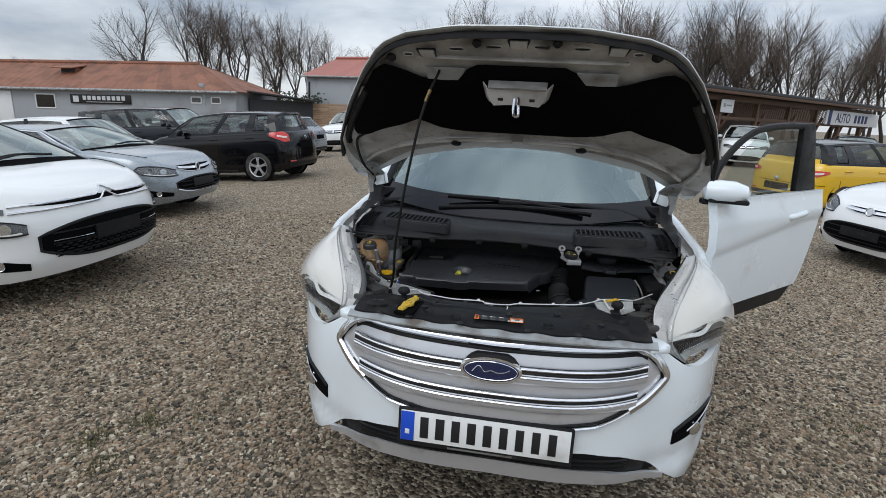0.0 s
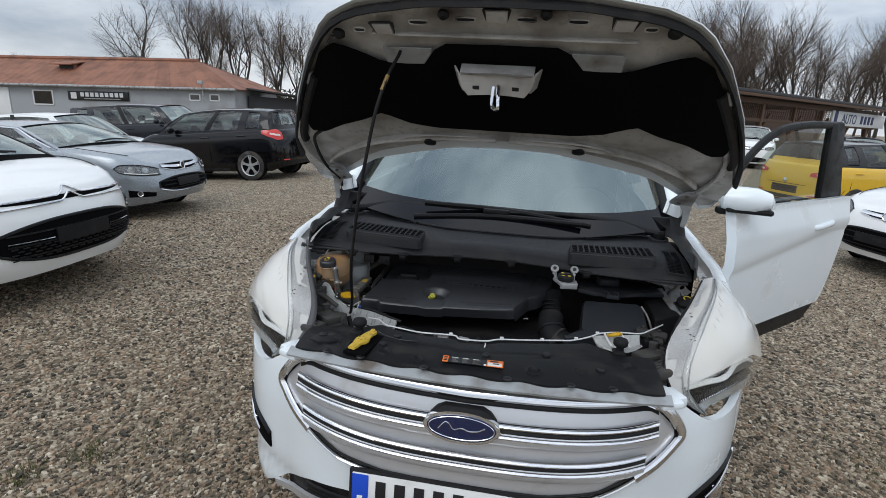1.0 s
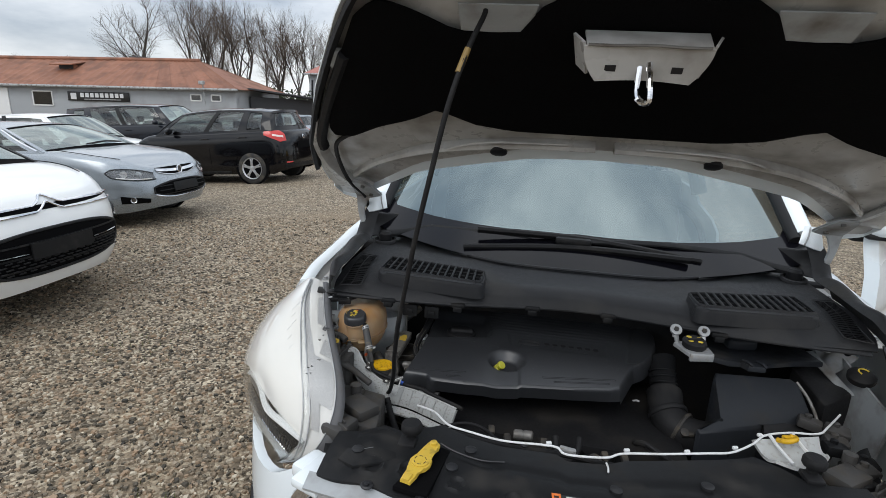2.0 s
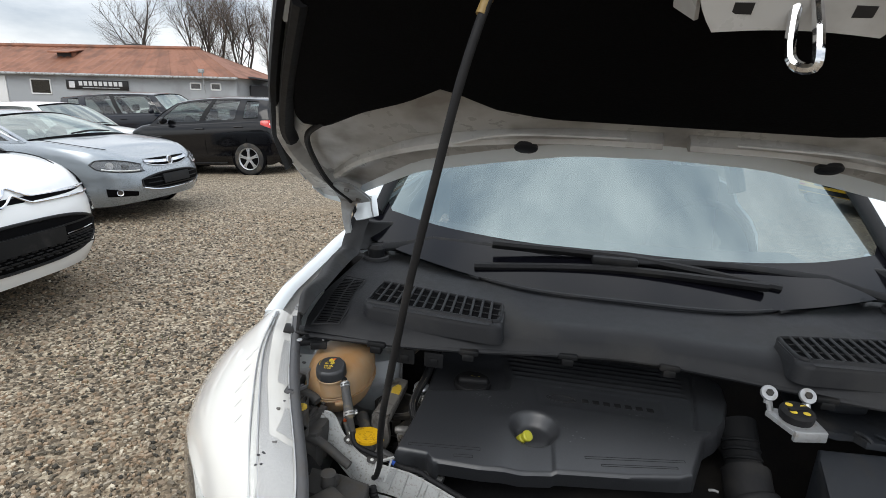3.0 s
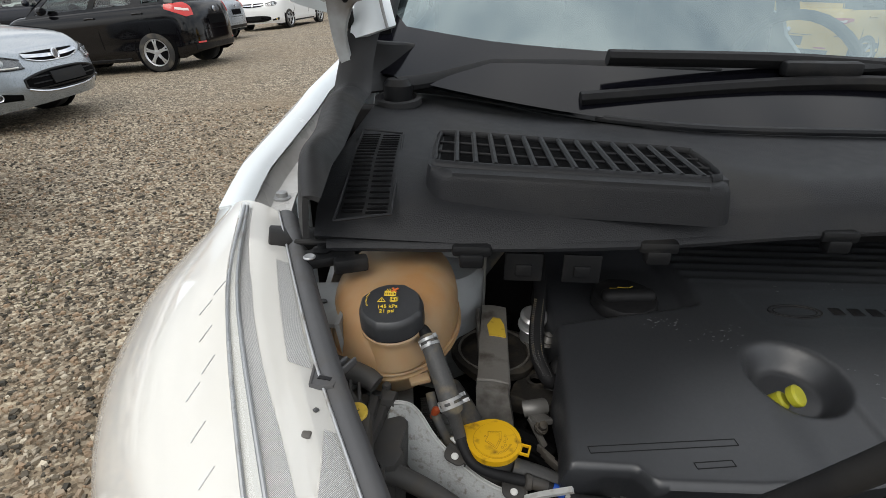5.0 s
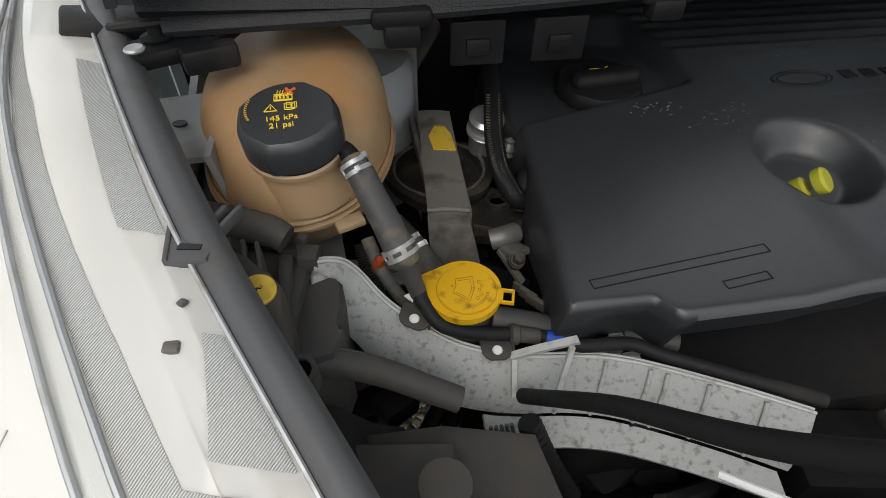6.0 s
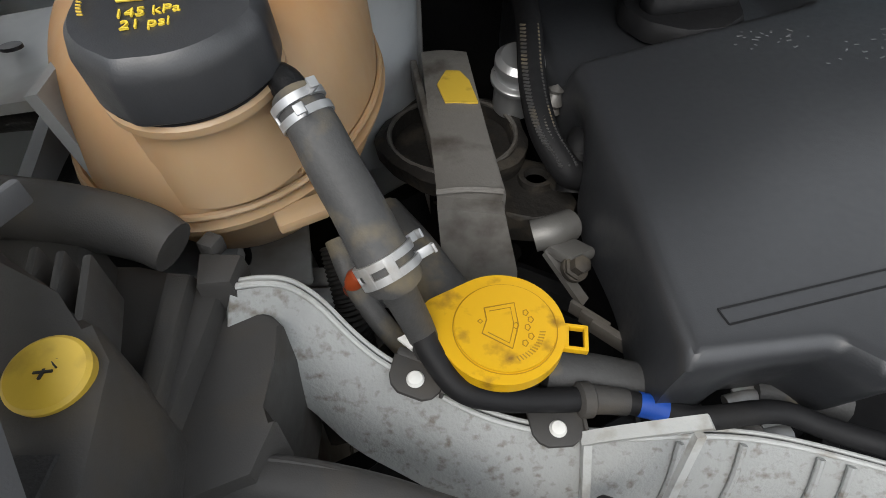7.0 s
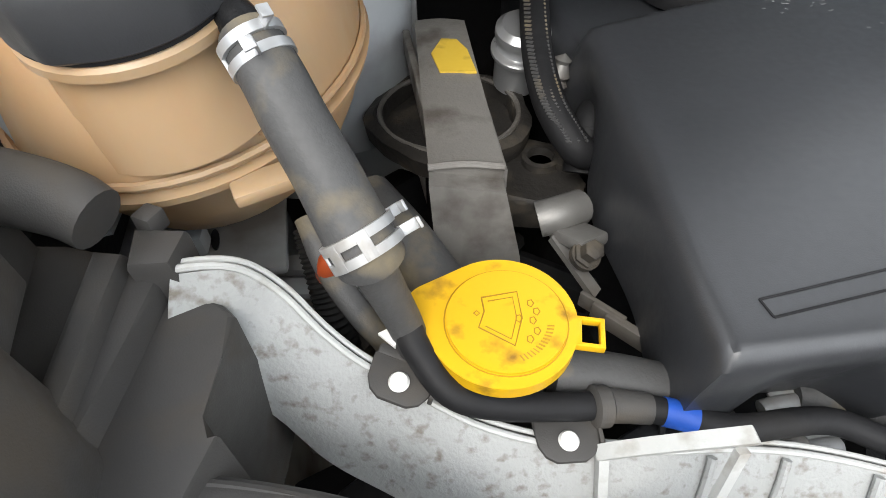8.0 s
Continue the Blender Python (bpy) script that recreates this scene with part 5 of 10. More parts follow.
for s in (-1, 1):
    def vent_pt(u, v, lift, wide):
        x = 0.252 - wide + (0.254 + 2 * wide) * u
        return Vector((s * x, vent_edge(x, v * (1 + 2 * wide / 0.1) - wide / 0.1), lift))
    pad = []
    for cu, cv, a0 in ((1.05, 1.14, 0), (-0.05, 1.14, 90), (-0.05, -0.22, 180), (1.05, -0.22, 270)):
        for k in range(9):
            a = radians(a0 + 11.25 * k)
            pad.append(vent_pt(cu - 0.10 * (1 if cu > 0.5 else -1) + 0.10 * math.cos(a), cv - 0.28 * (1 if cv > 0.5 else -1) + 0.28 * math.sin(a), 0, 0.0).xy)
    vent = part("cowl_vent", join(
        prism([tuple(p) for p in pad], 1.170, 1.2055, None, 0.009, 0.965, 4),
        tube([vent_pt(u, v, 1.2058, 0.002) for u, v in ((0.05, 0.0), (0.5, 0.0), (0.95, 0.0), (1.0, 0.16), (1.0, 0.84), (0.95, 1.0), (0.5, 1.0), (0.05, 1.0), (0.0, 0.84), (0.0, 0.16), (0.05, 0.0))], 0.0056, 8, 5, 0.45)), M_COWL, cowl, "raised air intake with a grid of slats")
    # the pad is closed; a black sheet paints the shade inside the intake
    part("vent_well", sheet(lambda u, v: vent_pt(0.012 + 0.976 * u, 0.03 + 0.94 * v, 1.2062, 0.0), 10, 4, 0.001), M_FELT, vent, "black sheet in place of the shaded opening")
    for k in range(13):
        u = (k + 1) / 14
        p, q = vent_pt(u - 0.006, 0.0, 1.2086, 0.0), vent_pt(u + 0.004, 1.0, 1.2086, 0.0)
        part("slat", tube([p, q], 0.0030, 6, 1, 0.9), M_COWL, vent)
    for v in (0.36, 0.68):
        part("slat", tube([vent_pt(0.0, v, 1.2070, 0.0), vent_pt(1.0, v, 1.2070, 0.0)], 0.0015, 6, 1), M_COWL, vent)
    side = part("side_vent", tube([cowl_top(s * x, y, 0.0006) for x, y in ((0.586, 0.512), (0.598, 0.722), (0.551, 0.716), (0.541, 0.535), (0.586, 0.512))], 0.0014, 6, 1), M_COWL, cowl, "fine slatted side vent")
    for k in range(21):
        for a, b in ((0.05, 0.47), (0.53, 0.95)):
            y = 0.536 + 0.0085 * k
            x0, x1 = 0.543 + 0.0004 * k, 0.587 + 0.0005 * k
            xm = x0 + (x1 - x0) * (a + b) / 2
            # black strips paint the dark of the slits between the bars
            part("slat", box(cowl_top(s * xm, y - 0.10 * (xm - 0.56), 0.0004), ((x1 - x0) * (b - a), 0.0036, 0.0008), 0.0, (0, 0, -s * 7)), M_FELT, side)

    def boot_pt(u, v):
        y = 0.492 + 0.445 * u
        xi = table(y, [(0.49, 0.589), (0.60, 0.593), (0.72, 0.605), (0.80, 0.610), (0.88, 0.612), (0.94, 0.600)])
        xo = table(y, [(0.49, 0.606), (0.53, 0.622), (0.58, 0.634), (0.70, 0.656), (0.80, 0.668), (0.88, 0.672), (0.94, 0.660)])
        rise = 0.080 * smooth(0.845, 0.925, y)
        fold = 0.004 * math.sin(26 * y) * math.sin(math.pi * v)
        hump = 0.024 * math.sin(math.pi * min(1, 0.12 + 0.88 * v)) ** 0.7 * smooth(0.48, 0.55, y)
        return Vector((s * (xi + (xo - xi) * v + fold * 0.6), y, 1.200 + 0.05 * max(0, xi - 0.42) + rise + hump + fold - 0.034 * max(0.0, v - 0.82) / 0.18))
    part("cowl_boot", sheet(boot_pt, 40, 14, 0.005), M_BOOT, cowl, "moulded rubber boot along the wing")
    TOPS = [(0.656, 0.925, 1.283), (0.606, 0.940, 1.278), (0.555, 0.985, 1.268), (0.480, 0.975, 1.238), (0.400, 0.912, 1.222), (0.315, 0.836, 1.212)]
    LOWS = [(0.648, 0.872, 1.214), (0.604, 0.922, 1.212), (0.552, 0.940, 1.208), (0.480, 0.930, 1.205), (0.400, 0.872, 1.202), (0.315, 0.806, 1.202)]

    def shoulder_pt(u, v):
        p = curve_at(LOWS, u).lerp(curve_at(TOPS, u), v)
        return Vector((s * p.x, p.y + 0.010 * math.sin(math.pi * v), p.z - 0.006 * math.sin(math.pi * v)))
    part("cowl_shoulder", sheet(shoulder_pt, 40, 10, 0.005), M_BOOT, cowl, "curved rubber shoulder round the wiper")
    part("shoulder_bead", tube([shoulder_pt(k / 18, 1.0) for k in range(19)], 0.0042, 8, 3), M_BOOT, cowl, "rubber bead against the windscreen")
    part("hub_dish", lathe([(0.034, -0.006), (0.033, 0.002), (0.027, 0.003), (0.024, -0.002), (0.0, -0.002)], 28, (s * 0.578, 0.882, 1.211), (0, -0.1, 1)), M_BOOT, cowl, "round dish below the wiper")
    part("pillar_foot", sheet(lambda u, v: Vector((s * ((0.648 - 0.067 * u) * (1 - v) + (0.637 - 0.042 * u) * v), 0.905 - 0.012 * math.sin(math.pi * u) + 0.02 * v, (1.286 + 0.020 * u) * (1 - v) + 1.352 * v)), 8, 6, 0.008), M_WHITE, suv, "white painted foot of the pillar")
    part("foot_seam", tube([(s * 0.605, 0.912, 1.350), (s * 0.598, 0.898, 1.325), (s * 0.592, 0.896, 1.303)], 0.0022, 6, 3), M_BAY, suv)
    hub = Vector((s * 0.578, 0.882, 1.222))
    wiper = part("wiper", join(lathe([(0.020, -0.02), (0.021, 0.008), (0.015, 0.016)], 16, hub), tube([hub + Vector((0, 0, 0.008)), hub + Vector((-s * 0.05, 0.025, 0.012)), hub + Vector((-s * 0.13, 0.045, 0.030))], (0.013, 0.010), 8, 4, 0.6)), M_BLACK, suv, "black wiper with arm and blade")
    tip = Vector((-s * 0.02, 0.862, 1.262 if s > 0 else 1.236))
    elbow = hub + Vector((-s * 0.13, 0.045, 0.030))
    part("wiper_arm", tube([elbow, elbow.lerp(tip, 0.5) + Vector((0, 0, 0.012)), tip], (0.011, 0.007), 8, 5, 0.55), M_BLACK, wiper)
    far = Vector((-s * 0.295, 0.868 if s > 0 else 0.845, 1.272 if s > 0 else 1.243))
    near = Vector((s * 0.33, 0.868 if s > 0 else 0.84, 1.236 if s > 0 else 1.222))
    part("wiper_blade", tube([near, near.lerp(far, 0.5) + Vector((0, 0.012, 0.012)), far], 0.0095, 8, 6, 1.25), M_RUBBER, wiper)
    part("blade_joint", box(tip, (0.10, 0.022, 0.02), 0.006), M_BLACK, wiper)
for x in (-0.47, -0.30, -0.12, 0.06, 0.30):
    part("cowl_clip", join(box((x, cowl_front(x) + 0.004, 1.146), (0.036, 0.02, 0.012), 0.004), box((x, cowl_front(x) + 0.000, 1.137), (0.022, 0.016, 0.014), 0.003)), M_BLACK, cowl)

# engine cover: one moulded shell with a pocket for the oil cap and a well for the dipstick
def cover_z(y):
    return 1.034 + 0.06 * (y - 0.40)


def on_cover(x, y, up=0.0):
    return (x, y, cover_z(y) + up)


def cover_front(x):
    return table(x, [(-0.40, 0.402), (-0.342, 0.401), (-0.328, 0.388), (-0.25, 0.389), (-0.19, 0.396), (-0.13, 0.408), (-0.02, 0.424), (0.06, 0.442), (0.10, 0.470)])


def cover_left(y):
    return table(y, [(0.38, -0.394), (0.43, -0.391), (0.48, -0.385), (0.53, -0.381), (0.57, -0.379), (0.60, -0.382), (0.70, -0.383), (0.78, -0.372)])


def cover_right(y):
    return table(y, [(0.38, 0.066), (0.44, 0.078), (0.50, 0.103), (0.555, 0.126), (0.585, 0.155), (0.62, 0.180), (0.68, 0.201), (0.74, 0.208), (0.785, 0.190)])


def cover_dent(x, y):
    """Depth of the moulded pockets below the top plane."""
    d = 0.0
    # pocket round the oil cap, open to the side
    edge = 0.572 + 0.27 * (x + 0.383)
    d += 0.014 * smooth(edge, edge + 0.010, y) * smooth(-0.214, -0.232, x + 0.25 * max(0.0, y - 0.66)) * smooth(0.745, 0.705, y)
    # dipstick well, with a step that runs on to the front edge
    r = math.hypot(x + 0.170, (y - 0.512) * 0.96)
    d += 0.024 * smooth(0.047, 0.026, r)
    line = -0.138 + 0.03 * (0.50 - y)
    d += 0.0045 * smooth(line + 0.004, line - 0.004, x) * smooth(line - 0.085, line - 0.045, x) * smooth(0.505, 0.47, y)
    # raised ribs at the back
    if y > 0.664:
        d -= 0.0022 * max(0.0, math.sin((y - 0.664) / 0.017 * 2 * math.pi)) * smooth(-0.222, -0.212, x + 0.2 * (y - 0.67)) * smooth(0.125, 0.11, x)
    # side piece behind a seam
    seam = 0.116 + 0.20 * (y - 0.575)
    d += 0.0016 * smooth(seam - 0.002, seam + 0.002, x) * smooth(0.568, 0.574, y - 0.1 * (x - 0.12))
    d += 0.0026 * math.exp(-((x - seam) / 0.0022) ** 2) * smooth(0.566, 0.574, y)
    # name field in the middle, sunk a little
    d += 0.0010 * smooth(-0.166, -0.162, x + 0.15 * (y - 0.585)) * smooth(0.075, 0.070, x) * smooth(0.585, 0.589, y) * smooth(0.652, 0.648, y)
    return d


def cover_bm():
    nu, nv = 168, 120
    bm = bmesh.new()
    grid = []
    for i in range(nu + 1):
        col = []
        u = i / nu
        yf = cover_front(-0.394 + 0.47 * u)
        for j in range(nv + 1):
            y = yf + (0.785 - yf) * j / nv
            x = cover_left(y) + (cover_right(y) - cover_left(y)) * u
            near = min((y - yf), (0.785 - y), (x - cover_left(y)), (cover_right(y) - x))
            r = 0.0055
            fall = r * (1 - math.sqrt(max(0.0, 1 - (1 - min(1.0, near / r)) ** 2)))
            col.append(bm.verts.new((x, y, cover_z(y) - fall - cover_dent(x, y))))
        grid.append(col)
    for i in range(nu):
        for j in range(nv):
            bm.faces.new((grid[i][j], grid[i + 1][j], grid[i + 1][j + 1], grid[i][j + 1]))
    rim = [grid[i][0] for i in range(nu)] + [grid[nu][j] for j in range(nv)] + [grid[i][nv] for i in range(nu, 0, -1)] + [grid[0][j] for j in range(nv, 0, -1)]
    last = rim
    for drop, out in ((0.010, 0.0020), (0.026, 0.0034), (0.042, 0.0036)):
        ring = []
        for v in rim:
            x, y, z = v.co
            left = smooth(-0.36, -0.38, x)
            bite = 0.010 * left * math.exp(-((y - 0.555) / 0.018) ** 2) + 0.003 * left * math.sin(60 * y)
            ox = -out * left + out * smooth(0.05, 0.09, x)
            oy = 0.30 * drop * smooth(0.47, 0.42, y) * (1 - left)
            ring.append(bm.verts.new((x + ox + bite * drop / 0.042, y + oy, z - drop * (0.75 if y < 0.46 and x > -0.32 else 1.0))))
        for a, b, c, d in zip(last, last[1:] + last[:1], ring[1:] + ring[:1], ring):
            bm.faces.new((a, d, c, b))
        last = ring
    return bm


engine = part("engine_cover", cover_bm(), M_COVER, suv, "dusty black plastic engine cover", 50)


def groove(x0, y0, x1, y1, wide):
    a, b, c, d = on_cover(x0, y0, 0.0001), on_cover(x1, y1, 0.0001), on_cover(x1 - 0.001, y1 + wide, 0.0001), on_cover(x0 - 0.001, y0 + wide, 0.0001)
    return join(*[tube([p, q], 0.00045, 5, 1) for p, q in ((a, b), (b, c), (c, d), (d, a))])


part("cover_groove", groove(-0.374, 0.4135, -0.256, 0.4275, 0.0062), M_RUBBER, engine, "recessed line in the cover")
part("cover_groove", groove(-0.296, 0.4035, -0.266, 0.4075, 0.0055), M_RUBBER, engine, "recessed line in the cover")
part("cover_groove", groove(-0.085, 0.449, 0.077, 0.477, 0.0050), M_RUBBER, engine, "recessed line in the cover")
part("cover_groove", groove(-0.06, 0.437, 0.062, 0.459, 0.0040), M_RUBBER, engine, "recessed line in the cover")
DIP = Vector((-0.184, 0.492, cover_z(0.49)))
M_LEMON = mat("lemon_plastic", (0.42, 0.40, 0.03), 0.4, var=0.1, scale=80)
dip = part("dipstick", join(lathe([(0.0070, -0.012), (0.0082, -0.008), (0.0082, 0.001), (0.0060, 0.003)], 20, DIP + Vector((-0.004, 0.0, -0.012)), (0.55, -0.35, 0.8)), lathe([(0.0060, 0.0), (0.0092, 0.001), (0.0098, 0.004), (0.0098, 0.007), (0.0080, 0.0088), (0.0, 0.0090)], 24, DIP + Vector((0.001, -0.002, -0.007)), (0.55, -0.45, 0.8))), M_LEMON, engine, "lemon yellow dipstick handle")
part("dipstick_collar", lathe([(0.0078, 0.0), (0.0090, 0.001), (0.0090, 0.003), (0.0078, 0.004)], 20, DIP + Vector((-0.008, 0.003, -0.020)), (0.55, -0.35, 0.8)), M_PRINT, dip, "black collar of the dipstick")
OIL = Vector((-0.296, 0.632, cover_z(0.63) - 0.015))
oil = part("oil_cap", join(lathe([(0.030, 0.0), (0.0365, 0.003), (0.0370, 0.010), (0.0345, 0.0145), (0.0300, 0.0150), (0.0, 0.0145)], 40, OIL, (0, -0.04, 1), lambda a: 1 + 0.018 * math.cos(10 * a)), box(OIL + Vector((0.002, -0.006, 0.018)), (0.060, 0.017, 0.014), 0.006, (0, 0, 6), 3)), M_RUBBER, engine, "round black oil filler cap")
part("oil_mark", join(*[tube([OIL + Vector((x, y, 0.0157)) for x, y in line], 0.0007, 5, 1) for line in (((-0.014, 0.012), (-0.006, 0.012), (-0.004, 0.015), (0.008, 0.014), (0.013, 0.018)), ((-0.005, 0.009), (0.007, 0.009), (0.010, 0.013)))]), M_INK, oil, "small yellow oil can mark")
part("cover_logo", join(tube([on_cover(-0.120 + 0.028 * math.cos(a), 0.612 + 0.0115 * math.sin(a), -0.0007) for a in (i * math.pi / 14 for i in range(29))], 0.0009, 5, 1), tube([on_cover(-0.120 + 0.023 * math.cos(a), 0.612 + 0.0085 * math.sin(a), -0.0007) for a in (i * math.pi / 14 for i in range(29))], 0.0006, 5, 1)), M_RUBBER, engine, "embossed oval on the cover")
for k in range(7):
    part("cover_bar", box(on_cover(-0.075 + 0.020 * k, 0.6145, -0.0006), (0.0125, 0.013, 0.0008), 0.0003, (0, 0, 2)), M_RUBBER, engine)
random.seed(5)
M_SCUFF = mat("pale_plastic_scuff", (0.17, 0.175, 0.18), 0.6, var=0.2, scale=200)
for k in range(100):
    cx, cy, sx, sy = random.choice(((-0.262, 0.583, 0.012, 0.006), (-0.262, 0.583, 0.012, 0.006), (-0.222, 0.571, 0.016, 0.010), (-0.205, 0.556, 0.012, 0.010), (-0.208, 0.507, 0.007, 0.004), (-0.105, 0.505, 0.020, 0.010), (0.02, 0.60, 0.012, 0.010), (0.07, 0.54, 0.014, 0.010), (-0.10, 0.655, 0.05, 0.010)))
    x, y = cx + random.gauss(0, sx), cy + random.gauss(0, sy)
    if math.hypot(x + 0.170, y - 0.512) < 0.05 or cover_dent(x, y) > 0.0013:
        continue
    a = random.uniform(0.4, 2.6)
    part("scuff", box(on_cover(x, y, -0.0001 - cover_dent(x, y)), (random.uniform(0.0006, 0.0012), random.uniform(0.0010, 0.0036), 0.0004), 0.0, (0, 0, math.degrees(a))), M_SCUFF, engine)

# radiator cover panel along the front
PANEL_BACK = [(-0.46, 0.150), (-0.415, 0.160), (-0.375, 0.190), (-0.335, 0.178), (-0.300, 0.200), (-0.272, 0.218), (-0.22, 0.192), (-0.157, 0.178), (-0.061, 0.180), (-0.044, 0.164), (0.022, 0.172), (0.055, 0.190), (0.208, 0.232), (0.252, 0.246), (0.29, 0.262), (0.325, 0.240), (0.36, 0.205), (0.46, 0.215)]


def panel_y(x, v):
    y0 = 0.011 + 0.165 * x * x + 0.004 * math.cos(x * 52)
    return y0 + (table(x, PANEL_BACK) - y0) * v


def panel_z(x, y):
    v = (y - panel_y(x, 0)) / (panel_y(x, 1) - panel_y(x, 0))
    return 1.022 + 0.010 * v + 0.006 * math.sin(math.pi * min(1, max(0, v)))


def panel_pt(u, v):
    x = (u - 0.5) * 0.90
    y = panel_y(x, v)
    z = 1.022 + 0.010 * v + 0.006 * math.sin(math.pi * v)
    # a long shallow swage, round dents and the well of the lever
    z -= 0.003 * math.exp(-((v - 0.62) / 0.06) ** 2) * smooth(-0.22, -0.18, x)
    for cx, cy, r in ((-0.365, 0.078, 0.018), (-0.306, 0.078, 0.015), (-0.222, 0.066, 0.014), (-0.130, 0.050, 0.014), (0.150, 0.060, 0.016), (0.385, 0.140, 0.018), (0.262, 0.090, 0.014)):
        q = math.hypot(x - cx, y - cy) / r
        z += 0.0030 * math.exp(-((q - 1) / 0.16) ** 2) - 0.003 * smooth(1.0, 0.7, q)
    return Vector((x, y, z))


panel = part("radiator_cover", sheet(panel_pt, 200, 44, 0.006), M_BLACK, suv, "black plastic radiator cover panel with clips", 50)
part("slam_strip", sheet(lambda u, v: Vector(((u - 0.5) * 0.93, -0.014 + 0.17 * ((u - 0.5) * 0.93) ** 2 + 0.030 * v, 1.008 + 0.010 * v)), 30, 2, 0.006), M_BAY, suv, "grey strip between panel and chrome")
for x in (-0.36, -0.27, -0.11, 0.09, 0.235, 0.33):
    part("push_clip", join(lathe([(0.010, 0), (0.0105, 0.002), (0.008, 0.004)], 16, (x, 0.009 + 0.17 * x * x, 1.0255)), lathe([(0.0045, 0.004), (0.0045, 0.0052), (0.003, 0.0055)], 12, (x, 0.009 + 0.17 * x * x, 1.0255))), M_PRINT, panel)
for x, y in ((-0.235, 0.098), (-0.400, 0.105), (-0.210, 0.150), (0.030, 0.105), (0.310, 0.105), (0.180, 0.150)):
    part("push_clip", lathe([(0.0095, -0.004), (0.0105, 0.002), (0.007, 0.0045)], 16, (x, y, panel_z(x, y) + 0.001)), M_COWL, panel)
part("panel_plate", prism([(-0.425, 0.075), (-0.414, 0.152), (-0.372, 0.182), (-0.340, 0.168), (-0.330, 0.100), (-0.345, 0.088), (-0.395, 0.062)], 1.024, 1.0335, None, 0.003), M_BLACK, panel, "raised black corner plate")
part("plate_scratch", tube([(-0.398, 0.105, 1.0338), (-0.376, 0.118, 1.0338)], 0.0005, 5, 1), M_SCUFF, panel)
for x, y in ((-0.318, 0.158), (0.372, 0.232)):
    stop = part("rubber_stop", join(lathe([(0.017, 0.0), (0.019, 0.003), (0.019, 0.012), (0.016, 0.017), (0.0, 0.018)], 28, (x, y, 1.050)), lathe([(0.009, -0.034), (0.010, 0.0)], 14, (x, y, 1.052)), box((x - 0.004, y - 0.010, 1.034), (0.030, 0.034, 0.010), 0.003)), M_RUBBER, panel, "round black rubber bonnet stop")
LABEL = pose(0.002, 0.060, 1.0335, 0, 0, 2)
label = part("warning_label", moved(box((0, 0, 0), (0.146, 0.031, 0.0012), 0.0003), LABEL), M_PRINT, panel, "black warning label with orange fields")
part("label_field", moved(box((-0.067, 0, 0.0008), (0.014, 0.033, 0.0012), 0.0003), LABEL), M_ORANGE, label)
part("label_field", moved(box((0.054, 0, 0.0008), (0.040, 0.034, 0.0012), 0.0003), LABEL), M_ORANGE, label)
part("label_field", moved(box((0.054, -0.0060, 0.0016), (0.035, 0.017, 0.0012), 0.0003), LABEL), M_LABELWHITE, label)
part("label_field", moved(box((0.030, -0.011, 0.0008), (0.006, 0.008, 0.0012), 0.0003), LABEL), M_LABELWHITE, label)
for k in range(3):
    part("label_bar", moved(box((-0.067, -0.008 + 0.008 * k, 0.0016), (0.008, 0.004, 0.0008), 0.0), LABEL), M_PRINT, label)
for k in range(2):
    part("label_bar", moved(box((0.052 + 0.004 * k, 0.0085 - 0.012 * k, 0.0024), (0.020 - 0.006 * k, 0.004, 0.0008), 0.0), LABEL), M_PRINT, label)
for k in range(3):
    for j in range(5):
        w = 0.019 - 0.004 * ((j * 7 + k * 3) % 3)
        part("label_bar", moved(box((-0.052 + 0.026 * k + w / 2, -0.0110 + 0.0055 * j, 0.0008), (w, 0.0022, 0.0008), 0.0), LABEL), M_LABELWHITE if j == 4 else M_STEEL, label)
# no hollow is cut; the black plate paints the shade of a pocket
part("lever_pocket", prism([(-0.318, 0.030), (-0.262, 0.020), (-0.244, 0.140), (-0.272, 0.150), (-0.290, 0.110)], 1.026, 1.0345, None, 0.001), M_FELT, panel, "dark plate painted as the shaded pocket round the lever")


def lever_outline():
    line = [(0.0, 0.009), (0.018, 0.011), (0.030, 0.010), (0.038, 0.016), (0.050, 0.0185), (0.062, 0.016), (0.070, 0.0105), (0.085, 0.0095), (0.094, 0.012), (0.104, 0.010), (0.108, 0.004)]
    return line, [(a, -w) for a, w in line[::-1]]


lever_m = frame_at(Vector((-0.300, 0.036, 1.040)), (0.030, 0.104, 0.006), (-1, 0.3, 0.0))
lo_, hi_ = lever_outline()
part("bonnet_release", join(prism(lo_ + hi_, -0.003, 0.0035, lever_m, 0.0025), moved(lathe([(0.0145, 0.002), (0.0145, 0.0052), (0.012, 0.0058), (0.0, 0.0055)], 24), lever_m @ Matrix.Translation((0.050, 0, 0))), moved(lathe([(0.006, 0.002), (0.006, 0.008), (0.004, 0.009)], 14), lever_m @ Matrix.Translation((0.099, 0, 0))), moved(box((0.008, 0, 0.004), (0.016, 0.012, 0.004), 0.0015), lever_m)), M_OCHRE, panel, "ochre bonnet release lever")
part("lever_mark", moved(join(*[tube([(0.050 + 0.010 * math.cos(a + q), 0.010 * math.sin(a + q), 0.0060) for q in (0, 0.3, 0.6)], 0.0006, 5, 2) for a in (k * math.pi / 3 for k in range(6))]), lever_m), M_PRINT, panel, "dashed round arrow on the lever")
